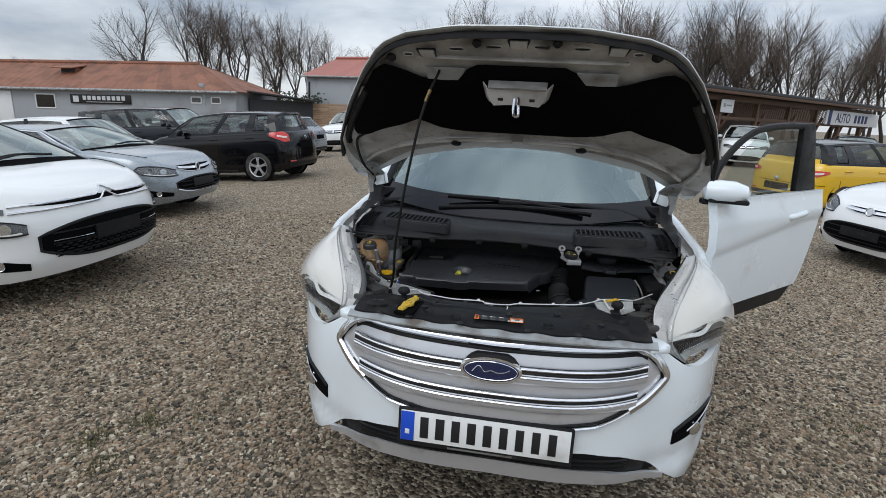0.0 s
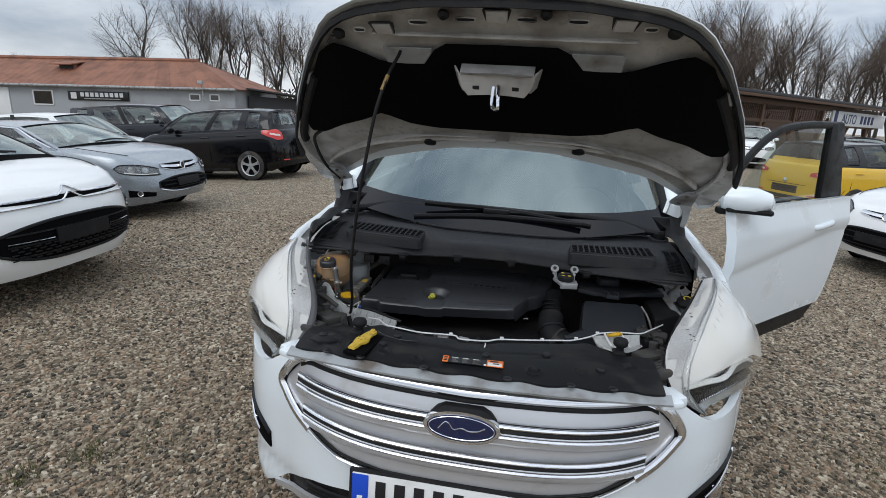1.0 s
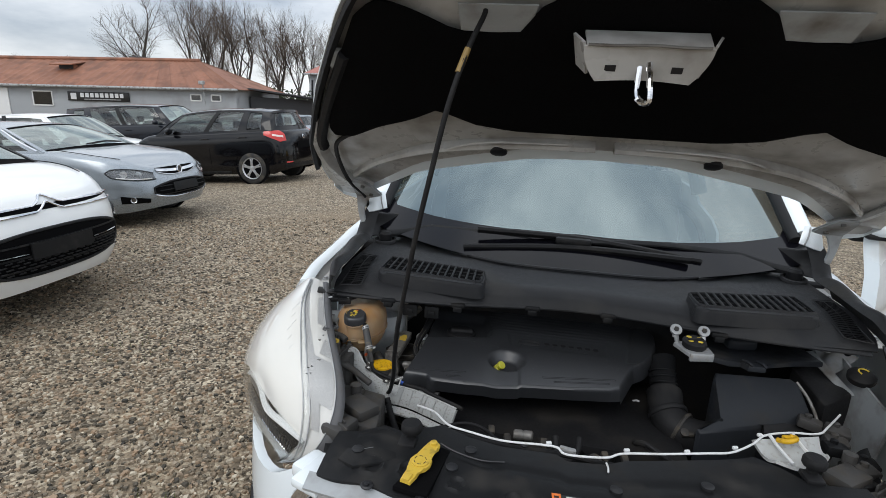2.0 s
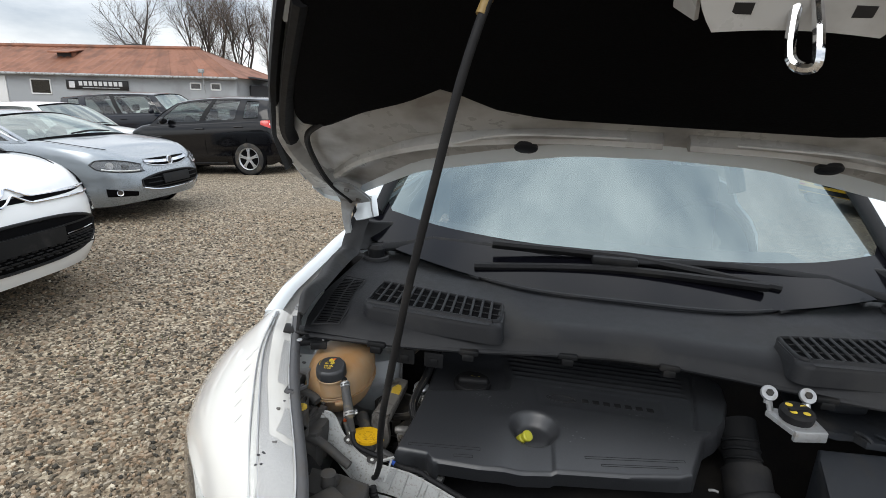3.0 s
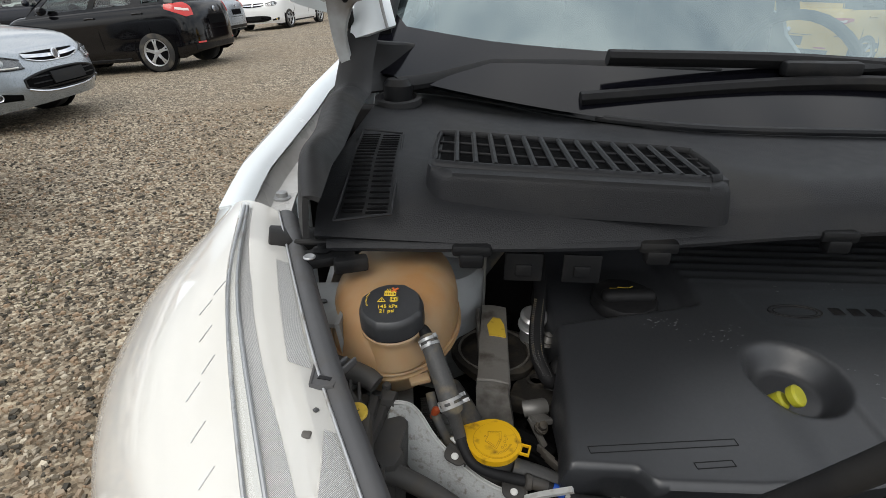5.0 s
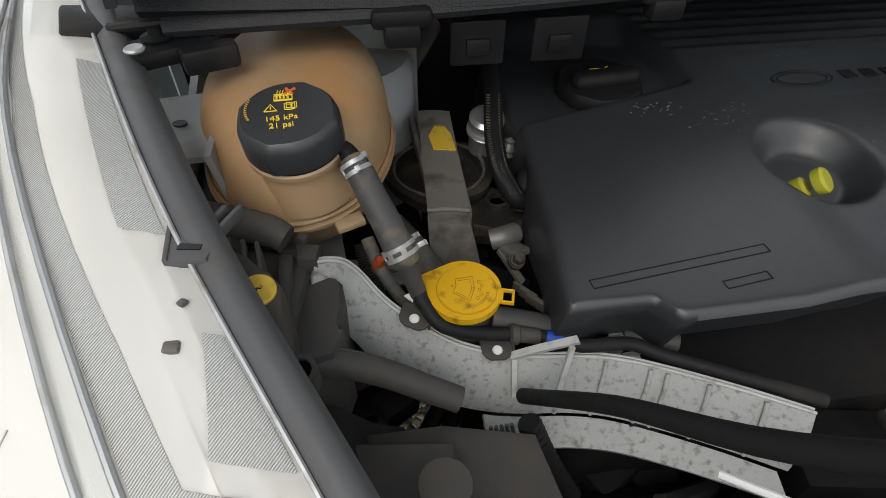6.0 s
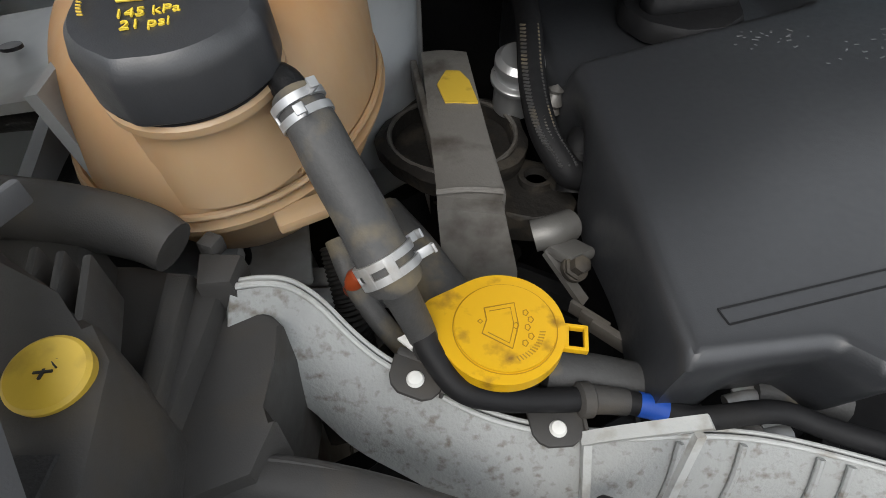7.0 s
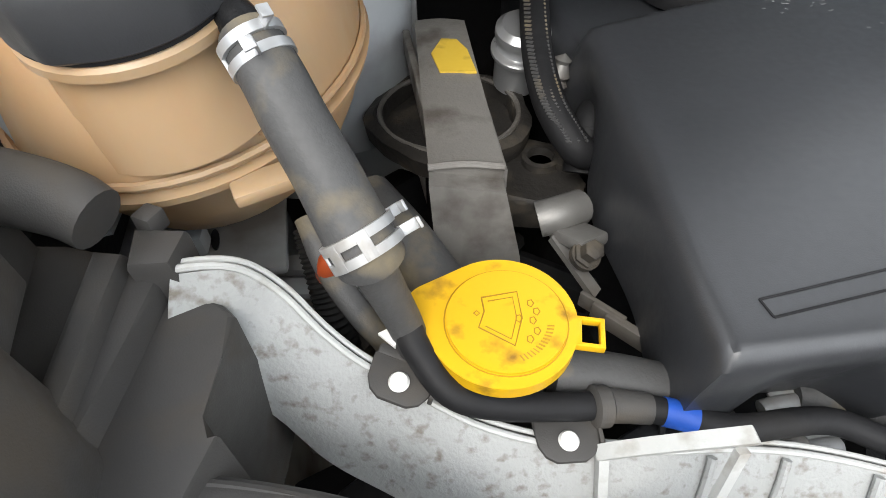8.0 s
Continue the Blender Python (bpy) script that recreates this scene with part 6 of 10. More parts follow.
part("release_cable", tube([(-0.262, 0.140, 1.046), (-0.235, 0.132, 1.040), (-0.19, 0.122, 1.038), (-0.15, 0.128, 1.037)], 0.0018, 6, 5), M_PRINT, panel)
part("panel_cable", tube([(-0.34, 0.312, 1.008), (-0.297, 0.271, 1.024), (-0.262, 0.222, 1.032), (-0.22, 0.206, 1.034), (-0.157, 0.192, 1.035), (-0.09, 0.196, 1.036), (-0.061, 0.195, 1.036), (-0.044, 0.178, 1.036), (0.022, 0.186, 1.036), (0.055, 0.206, 1.036), (0.13, 0.224, 1.036), (0.208, 0.246, 1.036), (0.252, 0.26, 1.036), (0.3, 0.298, 1.036), (0.335, 0.335, 1.036), (0.39, 0.362, 1.034), (0.448, 0.376, 1.032), (0.482, 0.41, 1.032), (0.53, 0.465, 1.034)], 0.0021, 8, 6), M_BEAD, panel, "white edge beading along the panel")
for x, y in ((0.062, 0.203), (0.170, 0.227), (0.262, 0.262), (0.325, 0.320), (-0.075, 0.190)):
    part("bead_clip", box((x, y + 0.013, 1.037), (0.010, 0.006, 0.006), 0.0015, (0, 0, 20)), M_BEAD, panel)
part("bead_tail", tube([(0.022, 0.172, 1.035), (0.023, 0.156, 1.037), (0.022, 0.146, 1.036)], 0.0018, 6, 3), M_BEAD, panel)
for s in (-1, 1):
    part("corner_bracket", join(box((s * 0.455, 0.070, 1.000), (0.055, 0.085, 0.018), 0.006, (0, -s * 4, s * 18)), box((s * 0.485, 0.105, 0.985), (0.04, 0.06, 0.03), 0.008, (0, 0, s * 25))), M_WHITE, suv, "white painted corner bracket")
    part("bracket_bolt", join(lathe([(0.010, 0), (0.010, 0.003), (0.006, 0.004)], 16, (s * 0.448, 0.092, 1.009)), lathe([(0.0055, 0.003), (0.0055, 0.008), (0.004, 0.009)], 6, (s * 0.448, 0.092, 1.009))), M_STEEL, suv, "bolt with washer")
    part("lamp_carrier", sheet(lambda u, v: Vector((s * (0.475 + 0.06 * u - 0.11 * v * (1 - 0.6 * u)), 0.13 + 0.24 * u, 0.985 + 0.035 * u - 0.04 * v + 0.008 * math.sin(9 * u) * math.sin(7 * v))), 14, 8, 0.008), M_BLACK, suv, "black plastic lamp carrier")
    part("carrier_lug", join(box((s * 0.468, 0.20, 1.005), (0.05, 0.06, 0.03), 0.008, (0, 0, s * 20)), box((s * 0.452, 0.27, 1.01), (0.07, 0.05, 0.025), 0.006, (0, 0, s * 35)), lathe([(0.012, 0), (0.012, 0.02), (0.007, 0.021)], 14, (s * 0.475, 0.315, 1.015))), M_BLOCK, suv)
    for k in range(6):
        part("carrier_fin", box((s * (0.430 + 0.012 * k), 0.135 + 0.022 * k, 1.012 + 0.001 * k), (0.030, 0.004, 0.022), 0.001, (0, 0, s * 38)), M_BLOCK, suv)

# front of the engine: dark pipes, blocks and small fittings in the gap
random.seed(8)
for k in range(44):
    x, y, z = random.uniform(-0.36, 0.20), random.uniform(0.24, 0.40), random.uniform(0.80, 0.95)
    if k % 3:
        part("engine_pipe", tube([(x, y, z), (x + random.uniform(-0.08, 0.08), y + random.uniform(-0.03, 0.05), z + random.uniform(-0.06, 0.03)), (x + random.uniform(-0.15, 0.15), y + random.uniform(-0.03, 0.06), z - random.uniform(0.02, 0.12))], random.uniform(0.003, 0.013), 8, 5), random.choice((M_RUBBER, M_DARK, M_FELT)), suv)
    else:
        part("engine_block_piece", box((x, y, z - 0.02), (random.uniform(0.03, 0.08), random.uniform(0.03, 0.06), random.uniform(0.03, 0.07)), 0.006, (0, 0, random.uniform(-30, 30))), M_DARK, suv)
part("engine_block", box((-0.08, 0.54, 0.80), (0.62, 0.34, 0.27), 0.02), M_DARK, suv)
part("wiring_loom", tube([(-0.33, 0.262, 0.985), (-0.26, 0.242, 1.004), (-0.19, 0.216, 1.012), (-0.12, 0.204, 1.016), (-0.05, 0.206, 1.016), (0.03, 0.205, 1.010), (0.09, 0.222, 1.000)], 0.0050, 8, 6), M_RUBBER, suv, "taped black wiring loom")
part("loom_branch", tube([(-0.30, 0.262, 0.99), (-0.24, 0.268, 1.010), (-0.20, 0.262, 1.010), (-0.165, 0.226, 1.010)], 0.0028, 8, 6), M_RUBBER, suv)
part("loom_connector", box((-0.040, 0.212, 1.022), (0.030, 0.011, 0.010), 0.003, (0, 0, -12)), M_CLAMP, suv, "pale plug on the wiring loom")
part("loom_clip", lathe([(0.006, 0), (0.007, 0.003), (0.004, 0.006)], 12, (-0.118, 0.208, 1.020)), M_PRINT, suv)
part("steel_coupling", lathe([(0.008, -0.020), (0.0105, -0.018), (0.0105, -0.004), (0.009, 0.0), (0.0105, 0.004), (0.0105, 0.018), (0.008, 0.020)], 18, (-0.118, 0.335, 0.960), (1, -0.1, 0.1)), M_STEEL, suv, "bright steel pipe coupling")
part("hose_loop", tube([(-0.055, 0.31, 0.985), (-0.050, 0.285, 0.960), (-0.030, 0.275, 0.955), (-0.012, 0.290, 0.970), (-0.008, 0.315, 0.985)], 0.0062, 10, 6), M_RUBBER, suv)
part("hose_eye", lathe([(0.013, -0.003), (0.013, 0.003), (0.008, 0.003), (0.008, -0.003)], 18, (0.018, 0.262, 0.975), (0, -0.7, 0.7)), M_GRIME, suv)
for x, y, z in ((-0.185, 0.345, 0.955), (-0.150, 0.330, 0.950), (-0.075, 0.325, 0.955), (0.045, 0.31, 0.955), (0.085, 0.32, 0.95)):
    part("injector_plug", join(box((x, y, z), (0.014, 0.020, 0.012), 0.003, (20, 0, 10)), tube([(x, y - 0.008, z), (x + 0.004, y - 0.018, z - 0.022)], 0.0045, 8, 1)), M_GRIME, suv)

# battery side: filter box with a sloping lid, tray, ribbed throat, brackets
FILTER = [(0.306, 0.553, 1.056), (0.470, 0.566, 1.058), (0.486, 0.555, 1.052), (0.505, 0.500, 0.990), (0.500, 0.488, 0.984), (0.388, 0.474, 0.988), (0.384, 0.462, 0.984), (0.245, 0.402, 0.984), (0.240, 0.412, 0.988), (0.300, 0.440, 1.000), (0.296, 0.530, 1.048)]


def lid_solid(outline, deep, bevel):
    bm = bmesh.new()
    top = [bm.verts.new(p) for p in outline]
    low = [bm.verts.new((p[0], p[1] - 0.004, p[2] - deep)) for p in outline]
    f = bm.faces.new(top)
    bm.faces.new(low[::-1])
    n = len(top)
    for i in range(n):
        bm.faces.new((top[i], low[i], low[(i + 1) % n], top[(i + 1) % n]))
    bmesh.ops.bevel(bm, geom=f.edges[:], offset=bevel, segments=3, profile=0.5, affect="EDGES")
    return bm


M_FILTER = mat("slate_black_plastic", (0.020, 0.0225, 0.027), 0.5, var=0.12, scale=9, bump=0.05, bscale=1500, dirt=(0.034, 0.033, 0.032), cover=0.2, dscale=16, spec=0.25)
filter_box = part("air_filter_box", lid_solid(FILTER, 0.17, 0.006), M_FILTER, suv, "slate black air filter box with sloping lid", 60)
part("lid_edge", tube([(0.482, 0.560, 1.052), (0.500, 0.535, 1.028), (0.510, 0.508, 1.000), (0.508, 0.490, 0.984)], 0.0035, 8, 5), M_STEEL, filter_box, "pale edge of the lid")
part("lid_step", lid_solid([(0.392, 0.476, 0.991), (0.497, 0.489, 0.989), (0.492, 0.470, 0.972), (0.392, 0.460, 0.972)], 0.05, 0.003), M_RUBBER, filter_box)
part("fuse_box", lid_solid([(0.510, 0.650, 1.050), (0.585, 0.690, 1.050), (0.605, 0.570, 1.036), (0.520, 0.505, 1.030)], 0.16, 0.006), M_RUBBER, suv, "black fuse box")
part("intake_tray", prism([(0.285, 0.585), (0.335, 0.562), (0.362, 0.566), (0.372, 0.548), (0.408, 0.548), (0.420, 0.575), (0.490, 0.605), (0.560, 0.622), (0.548, 0.69), (0.470, 0.72), (0.30, 0.70)], 1.070, 1.083, None, 0.004), M_FILTER, suv, "black tray with two lugs")
for x in (0.374, 0.404):
    part("tray_lug", tube([(x - 0.008, 0.572, 1.085), (x, 0.558, 1.087), (x + 0.006, 0.549, 1.082)], 0.0035, 8, 4), M_FILTER, suv)
part("tray_hump", box((0.385, 0.66, 1.095), (0.07, 0.05, 0.03), 0.010, (0, 0, 8), 3), M_FILTER, suv)
throat = part("air_throat", join(tube([(0.208, 0.640, 1.030), (0.206, 0.590, 1.000), (0.206, 0.545, 0.975)], (0.036, 0.030), 18, 5, 0.8), *[tube([(0.206 + 0.030 * math.cos(a), 0.606 - 0.014 * k - 0.022 * math.sin(a), 1.013 - 0.009 * k + 0.022 * math.sin(a)) for a in (math.pi * q / 8 for q in range(9))], 0.0030, 6, 2) for k in range(5)]), M_BLACK, suv, "ribbed black intake throat")
part("throat_elbow", join(tube([(0.206, 0.560, 0.985), (0.206, 0.520, 0.960), (0.222, 0.485, 0.940), (0.262, 0.470, 0.930), (0.320, 0.47, 0.930)], 0.040, 18, 6), lathe([(0.042, -0.006), (0.044, -0.003), (0.044, 0.003), (0.042, 0.006)], 28, (0.208, 0.512, 0.957), (0.2, -0.8, -0.5))), M_RUBBER, throat, "rubber elbow with a clamp")
part("throat_clamp", lathe([(0.043, -0.004), (0.0445, 0), (0.043, 0.004)], 28, (0.232, 0.481, 0.937), (0.8, -0.6, -0.2)), M_GRIME, throat)
part("clamp_screw", join(lathe([(0.006, -0.012), (0.006, 0.012), (0.003, 0.014)], 10, (0.232, 0.436, 0.955), (1, 0, 0.2)), lathe([(0.009, 0), (0.009, 0.004), (0.005, 0.005)], 12, (0.222, 0.425, 0.965), (0, -0.6, 0.8))), M_GRIME, throat)
part("breather_hose", tube([(0.135, 0.43, 0.92), (0.120, 0.40, 0.94), (0.135, 0.375, 0.955), (0.165, 0.36, 0.945), (0.21, 0.355, 0.92)], 0.006, 8, 6), M_RUBBER, suv)
part("pale_cable_tie", tube([(0.118, 0.470, 1.000), (0.124, 0.466, 1.004), (0.130, 0.463, 1.004)], 0.0022, 6, 2), M_BAY, suv)

reservoir = part("fluid_reservoir", join(prism([(0.216, 0.468), (0.270, 0.480), (0.268, 0.512), (0.240, 0.532), (0.205, 0.535), (0.196, 0.520)], 1.122, 1.130, None, 0.002), box((0.243, 0.472, 1.122), (0.052, 0.008, 0.018), 0.002, (0, 0, 12)), tube([(0.205, 0.525, 1.128), (0.200, 0.529, 1.148)], 0.005, 8, 1), tube([(0.258, 0.520, 1.128), (0.260, 0.536, 1.150)], 0.005, 8, 1)), M_CLAMP, suv, "pale bracket holding a small capped reservoir")
cap = part("reservoir_cap", join(lathe([(0.024, 0), (0.025, 0.004), (0.025, 0.013), (0.021, 0.017), (0.0, 0.0175)], 28, (0.234, 0.505, 1.132), (0, -0.12, 1), lambda a: 1 + 0.02 * math.cos(12 * a)), box((0.234, 0.503, 1.150), (0.034, 0.008, 0.005), 0.002, (0, 0, 20))), M_RUBBER, reservoir, "dark ribbed cap")
for a in (0.6, 2.4, 3.9, 5.4):
    part("cap_mark", lathe([(0.0055, 0), (0.0055, 0.0006), (0.004, 0.001)], 14, (0.234 + 0.014 * math.cos(a), 0.504 + 0.013 * math.sin(a), 1.1490 + 0.0016 * math.sin(a))), M_INK, cap, "round yellow print")
for x, y in ((0.199, 0.530), (0.260, 0.537)):
    part("bracket_eye", join(lathe([(0.0085, -0.003), (0.0125, -0.003), (0.0130, 0.0), (0.0125, 0.003), (0.0075, 0.003)], 20, (x, y, 1.157), (0, -0.75, 0.65)), tube([(x, y - 0.002, 1.140), (x, y, 1.150)], 0.006, 8, 1)), M_CLAMP, reservoir, "ring-shaped fixing eye")
    part("eye_bolt", lathe([(0.0058, 0.0), (0.0058, 0.005), (0.004, 0.006)], 6, (x, y - 0.001, 1.158), (0, -0.75, 0.65)), M_GRIME, reservoir)

# pale crumpled heat shield and inner wing
part("heat_shield", sheet(lambda u, v: Vector((0.470 + 0.115 * u, 0.665 + 0.035 * u + (0.020 + 0.045 * math.sin(math.pi * u) ** 0.7) * (v - 0.3) - 0.02 * u * u, 1.122 - 0.030 * u + 0.010 * v + 0.004 * noise.noise(Vector((u * 7, v * 4, 1))))), 30, 12, 0.003), M_MOUNT, suv, "crumpled pale metal shield", 25)
part("shield_eye", lathe([(0.008, -0.002), (0.013, -0.002), (0.0135, 0), (0.013, 0.002), (0.0075, 0.002)], 20, (0.592, 0.684, 1.094), (0, -0.6, 0.8)), M_MOUNT, suv)
part("inner_wing", sheet(lambda u, v: Vector((0.560 + 0.060 * v + 0.035 * u + 0.010 * math.sin(6 * u), 0.735 - 0.105 * u + 0.03 * v, 1.085 - 0.035 * u + 0.060 * v * (1 - 0.3 * u) + 0.005 * math.sin(9 * u + 3 * v))), 26, 12, 0.004), M_BAY, suv, "dirty pale inner wing panel")
part("wing_flange", sheet(lambda u, v: Vector((0.548 + 0.046 * u + 0.020 * v, 0.690 - 0.120 * u, 1.078 - 0.050 * u + 0.004 * v)), 16, 4, 0.003), M_BAY, suv, "pale flange of the inner wing")
part("wing_hole", lathe([(0.008, 0), (0.008, 0.0015), (0.007, 0.002)], 16, (0.617, 0.640, 1.104), (-0.6, -0.2, 0.7)), M_FELT, suv)
washer = part("round_cap", lathe([(0.026, 0), (0.028, 0.004), (0.028, 0.014), (0.022, 0.019), (0.0, 0.020)], 28, (0.618, 0.575, 1.070), (-0.2, -0.3, 1)), M_RUBBER, suv, "round black cap with a yellow mark")
part("cap_mark", tube([(0.618 + 0.011 * math.cos(a), 0.570 + 0.011 * math.sin(a), 1.0915 + 0.003 * math.sin(a)) for a in (0.3, 1.0, 1.7, 2.4, 3.1, 3.8)], 0.0018, 6, 3), M_INK, washer)

# pale cast carrier with ribs and a yellow catch
right = part("right_carrier", sheet(lambda u, v: Vector((0.312 + 0.135 * u + 0.028 * v * (1 - u), 0.325 + 0.045 * u - (0.040 + 0.035 * math.sin(math.pi * u)) * v, 1.030 - 0.012 * v - 0.012 * math.sin(math.pi * v))), 24, 10, 0.006), M_LIP, suv, "pale cast carrier with ribs")
for x in (0.345, 0.392):
    part("carrier_rib", tube([(x, 0.335 + 0.3 * (x - 0.33), 1.036), (x + 0.006, 0.300 + 0.3 * (x - 0.33), 1.030), (x + 0.014, 0.262 + 0.3 * (x - 0.33), 1.026)], 0.0032, 8, 4), M_BEAD, right, "raised pale rib")
part("release_catch", join(tube([(0.352, 0.322, 1.038), (0.362, 0.310, 1.044), (0.376, 0.314, 1.046), (0.385, 0.326, 1.044), (0.378, 0.334, 1.042)], 0.0048, 10, 5), box((0.378, 0.333, 1.040), (0.030, 0.010, 0.008), 0.003, (0, 0, 14))), M_YELLOW, suv, "small yellow catch")
for k in range(7):
    part("side_clutter", join(box((0.482 + 0.018 * (k % 3), 0.270 + 0.034 * k, 1.000 + 0.006 * (k % 2)), (0.045, 0.030, 0.022), 0.005, (8 * (k % 3), 6, 30 - 9 * k)), lathe([(0.007, 0), (0.007, 0.008), (0.004, 0.009)], 12, (0.480 + 0.018 * (k % 3), 0.275 + 0.034 * k, 1.010 + 0.006 * (k % 2)))), random.choice((M_BLOCK, M_RUBBER, M_BLACK)), suv)

# ---- near corner: coolant tank ----
TANK_C = Vector((-0.5405, 0.546, 1.066))


def tank_pt(a, h):
    """Upper shell of the tank: a round the axis, h from the seam (0) to the top (1)."""
    r = (1 - h ** 3.6) ** 0.42
    return TANK_C + Vector((0.0595 * r * math.cos(a), 0.0915 * r * math.sin(a) + 0.012 * h, 0.060 * h))


def tank_bm():
    bm = bmesh.new()
    seg, rings = 48, []
    for h in [k / 18 for k in range(18)]:
        rings.append([bm.verts.new(tank_pt(2 * math.pi * i / seg, h)) for i in range(seg)])
    for z, f in ((-0.010, 0.985), (-0.022, 0.93), (-0.036, 0.82), (-0.046, 0.66)):
        ring = [bm.verts.new(TANK_C + Vector((0.0590 * f * math.cos(2 * math.pi * i / seg), 0.0905 * f * math.sin(2 * math.pi * i / seg) + 0.006, z))) for i in range(seg)]
        rings.insert(0, ring)
    for a, b in zip(rings, rings[1:]):
        for i in range(seg):
            bm.faces.new((a[i], a[(i + 1) % seg], b[(i + 1) % seg], b[i]))
    bm.faces.new(rings[0][::-1])
    bm.faces.new(rings[-1])
    return bm


tank = part("coolant_tank", tank_bm(), M_TANK, suv, "translucent aged coolant expansion tank with brown stain", 60)
part("tank_seam", sheet(lambda u, v: TANK_C + Vector((math.cos(2 * math.pi * u) * (0.0585 + 0.0042 * v), math.sin(2 * math.pi * u) * (0.0905 + 0.0042 * v), 0.0005 - 0.0012 * v)), 64, 2, 0.0026), M_TANK, tank, "moulded seam flange of the tank")
part("tank_seam", tube([TANK_C + Vector((0.0606 * math.cos(a), 0.0926 * math.sin(a), 0.0032)) for a in (i * math.pi / 24 for i in range(49))], 0.0013, 6, 1), M_TANK, tank, "moulded seam bead of the tank")
part("tank_foot", moved(box((0, 0, 0), (0.017, 0.010, 0.0042), 0.0012), frame_at(TANK_C + Vector((0.0300, -0.0880, -0.0030)), (0.92, 0.32, 0.05), (-0.3, 0.95, 0))), M_TANK, tank, "moulded foot of the tank")
part("tank_rib", tube([tank_pt(-1.02, h) + Vector((0.0004, -0.0006, 0.0)) for h in (0.10, 0.30, 0.50, 0.68)], 0.0016, 6, 4), M_TANK, tank)
CAP_AXIS = Vector((-0.03, -0.16, 1.0)).normalized()
CAP_AT = Vector((-0.5340, 0.4800, 1.0985))
part("tank_neck", lathe([(0.0300, -0.022), (0.0272, -0.012), (0.0252, -0.004), (0.0242, 0.001), (0.0244, 0.003), (0.0268, 0.0042), (0.0268, 0.0066), (0.0248, 0.0085), (0.0225, 0.012)], 40, CAP_AT, CAP_AXIS), M_TANK, tank, "neck of the tank")
cap = part("tank_cap", lathe([(0.0258, 0.0088), (0.0268, 0.0098), (0.0266, 0.0220), (0.0252, 0.0262), (0.0234, 0.0280), (0.0, 0.0282)], 96, CAP_AT, CAP_AXIS, lambda a: 1 + 0.045 * max(0, math.cos(4 * a + 0.6)) ** 6), M_COVER, tank, "black ribbed pressure cap with yellow symbols", 30)
part("cap_skirt", lathe([(0.0252, 0.0078), (0.0262, 0.0082), (0.0262, 0.0092), (0.0252, 0.0096)], 48, CAP_AT, CAP_AXIS), M_RUBBER, cap, "lower ring of the cap")
cap_m = frame_at(CAP_AT + CAP_AXIS * 0.0284, (0.985, 0.05, 0.0), (0, 1, 0.16)) @ Matrix.Translation((-0.002, 0.003, 0))
for words, dy in (("145 kPa", -0.0078), ("21 psi", -0.0132)):
    lettering("cap_writing", words, 0.0052, M_INK, cap, cap_m @ Matrix.Translation((-0.0005, dy, 0)) @ pose(0, 0, 0, 0, 0, 3), 0.0003)


def mark(points, r=0.0004):
    return tube([cap_m @ Vector((x, y, 0.0002)) for x, y in points], r, 5, 1)


part("cap_symbol", join(mark([(-0.0090, -0.0022), (-0.0058, 0.0030), (-0.0026, -0.0022), (-0.0090, -0.0022)]), mark([(-0.0058, -0.0008), (-0.0058, 0.0012)])), M_INK, cap, "yellow warning triangle")
part("cap_symbol", join(*[mark([(x, -0.0015 + d), (x + 0.0026, -0.0022 + d), (x + 0.0052, -0.0015 + d), (x + 0.0052, 0.0028 + d), (x + 0.0026, 0.0020 + d), (x, 0.0028 + d), (x, -0.0015 + d)], 0.00032) for x, d in ((0.0012, 0.0), (0.0022, 0.0010))], mark([(0.0048, -0.0012), (0.0048, 0.0028)], 0.0006)), M_INK, cap, "yellow open book symbol")
part("cap_symbol", join(mark([(-0.0040, 0.0058), (0.0052, 0.0058)], 0.0006), mark([(-0.0040, 0.0058), (-0.0040, 0.0108), (0.0052, 0.0108), (0.0052, 0.0058)], 0.0004), *[mark([(x, 0.0066), (x, 0.0096)], 0.0007) for x in (-0.0026, -0.0008, 0.0010, 0.0030)], mark([(-0.0040, 0.0096), (0.0052, 0.0096)], 0.0004), *[mark([(x, 0.0118), (x + 0.0006, 0.0140)], 0.0003) for x in (-0.0026, -0.0012, 0.0002)]), M_INK, cap, "yellow hot vessel symbol")
part("cap_symbol", join(mark([(0.0012, 0.0104), (0.0068, 0.0146)], 0.0009), mark([(0.0022, 0.0150), (0.0055, 0.0102)], 0.0009)), M_RED, cap, "red cross stroke")
part("cap_bar", join(*[mark([(-0.0178 * math.cos(a), 0.0178 * math.sin(a)), (-0.0190 * math.cos(a + 0.04), 0.0190 * math.sin(a + 0.04))], 0.00028) for a in (-0.42 + 0.085 * k for k in range(11))]), M_OCHRE, cap, "faint ring of small print")

# hose from the tank with spring clamps
HOSE = [(-0.5045, 0.4650, 1.1015), (-0.5022, 0.4605, 1.0985), (-0.4990, 0.4550, 1.0940), (-0.4955, 0.4490, 1.0870), (-0.4905, 0.4415, 1.0780), (-0.4868, 0.4350, 1.0710), (-0.4832, 0.4290, 1.0640), (-0.4822, 0.4282, 1.0600)]
hose = part("coolant_hose", tube(HOSE, (0.0072, 0.0090), 24, 8), M_HOSE, suv, "weathered grey coolant hose with spring clamps")
part("hose_stub", tube([(-0.5130, 0.4780, 1.0990), (-0.5085, 0.4710, 1.1035), (-0.5050, 0.4660, 1.1022), (-0.5030, 0.4625, 1.1000)], 0.0052, 16, 4), M_BLACK, hose, "black tank outlet")
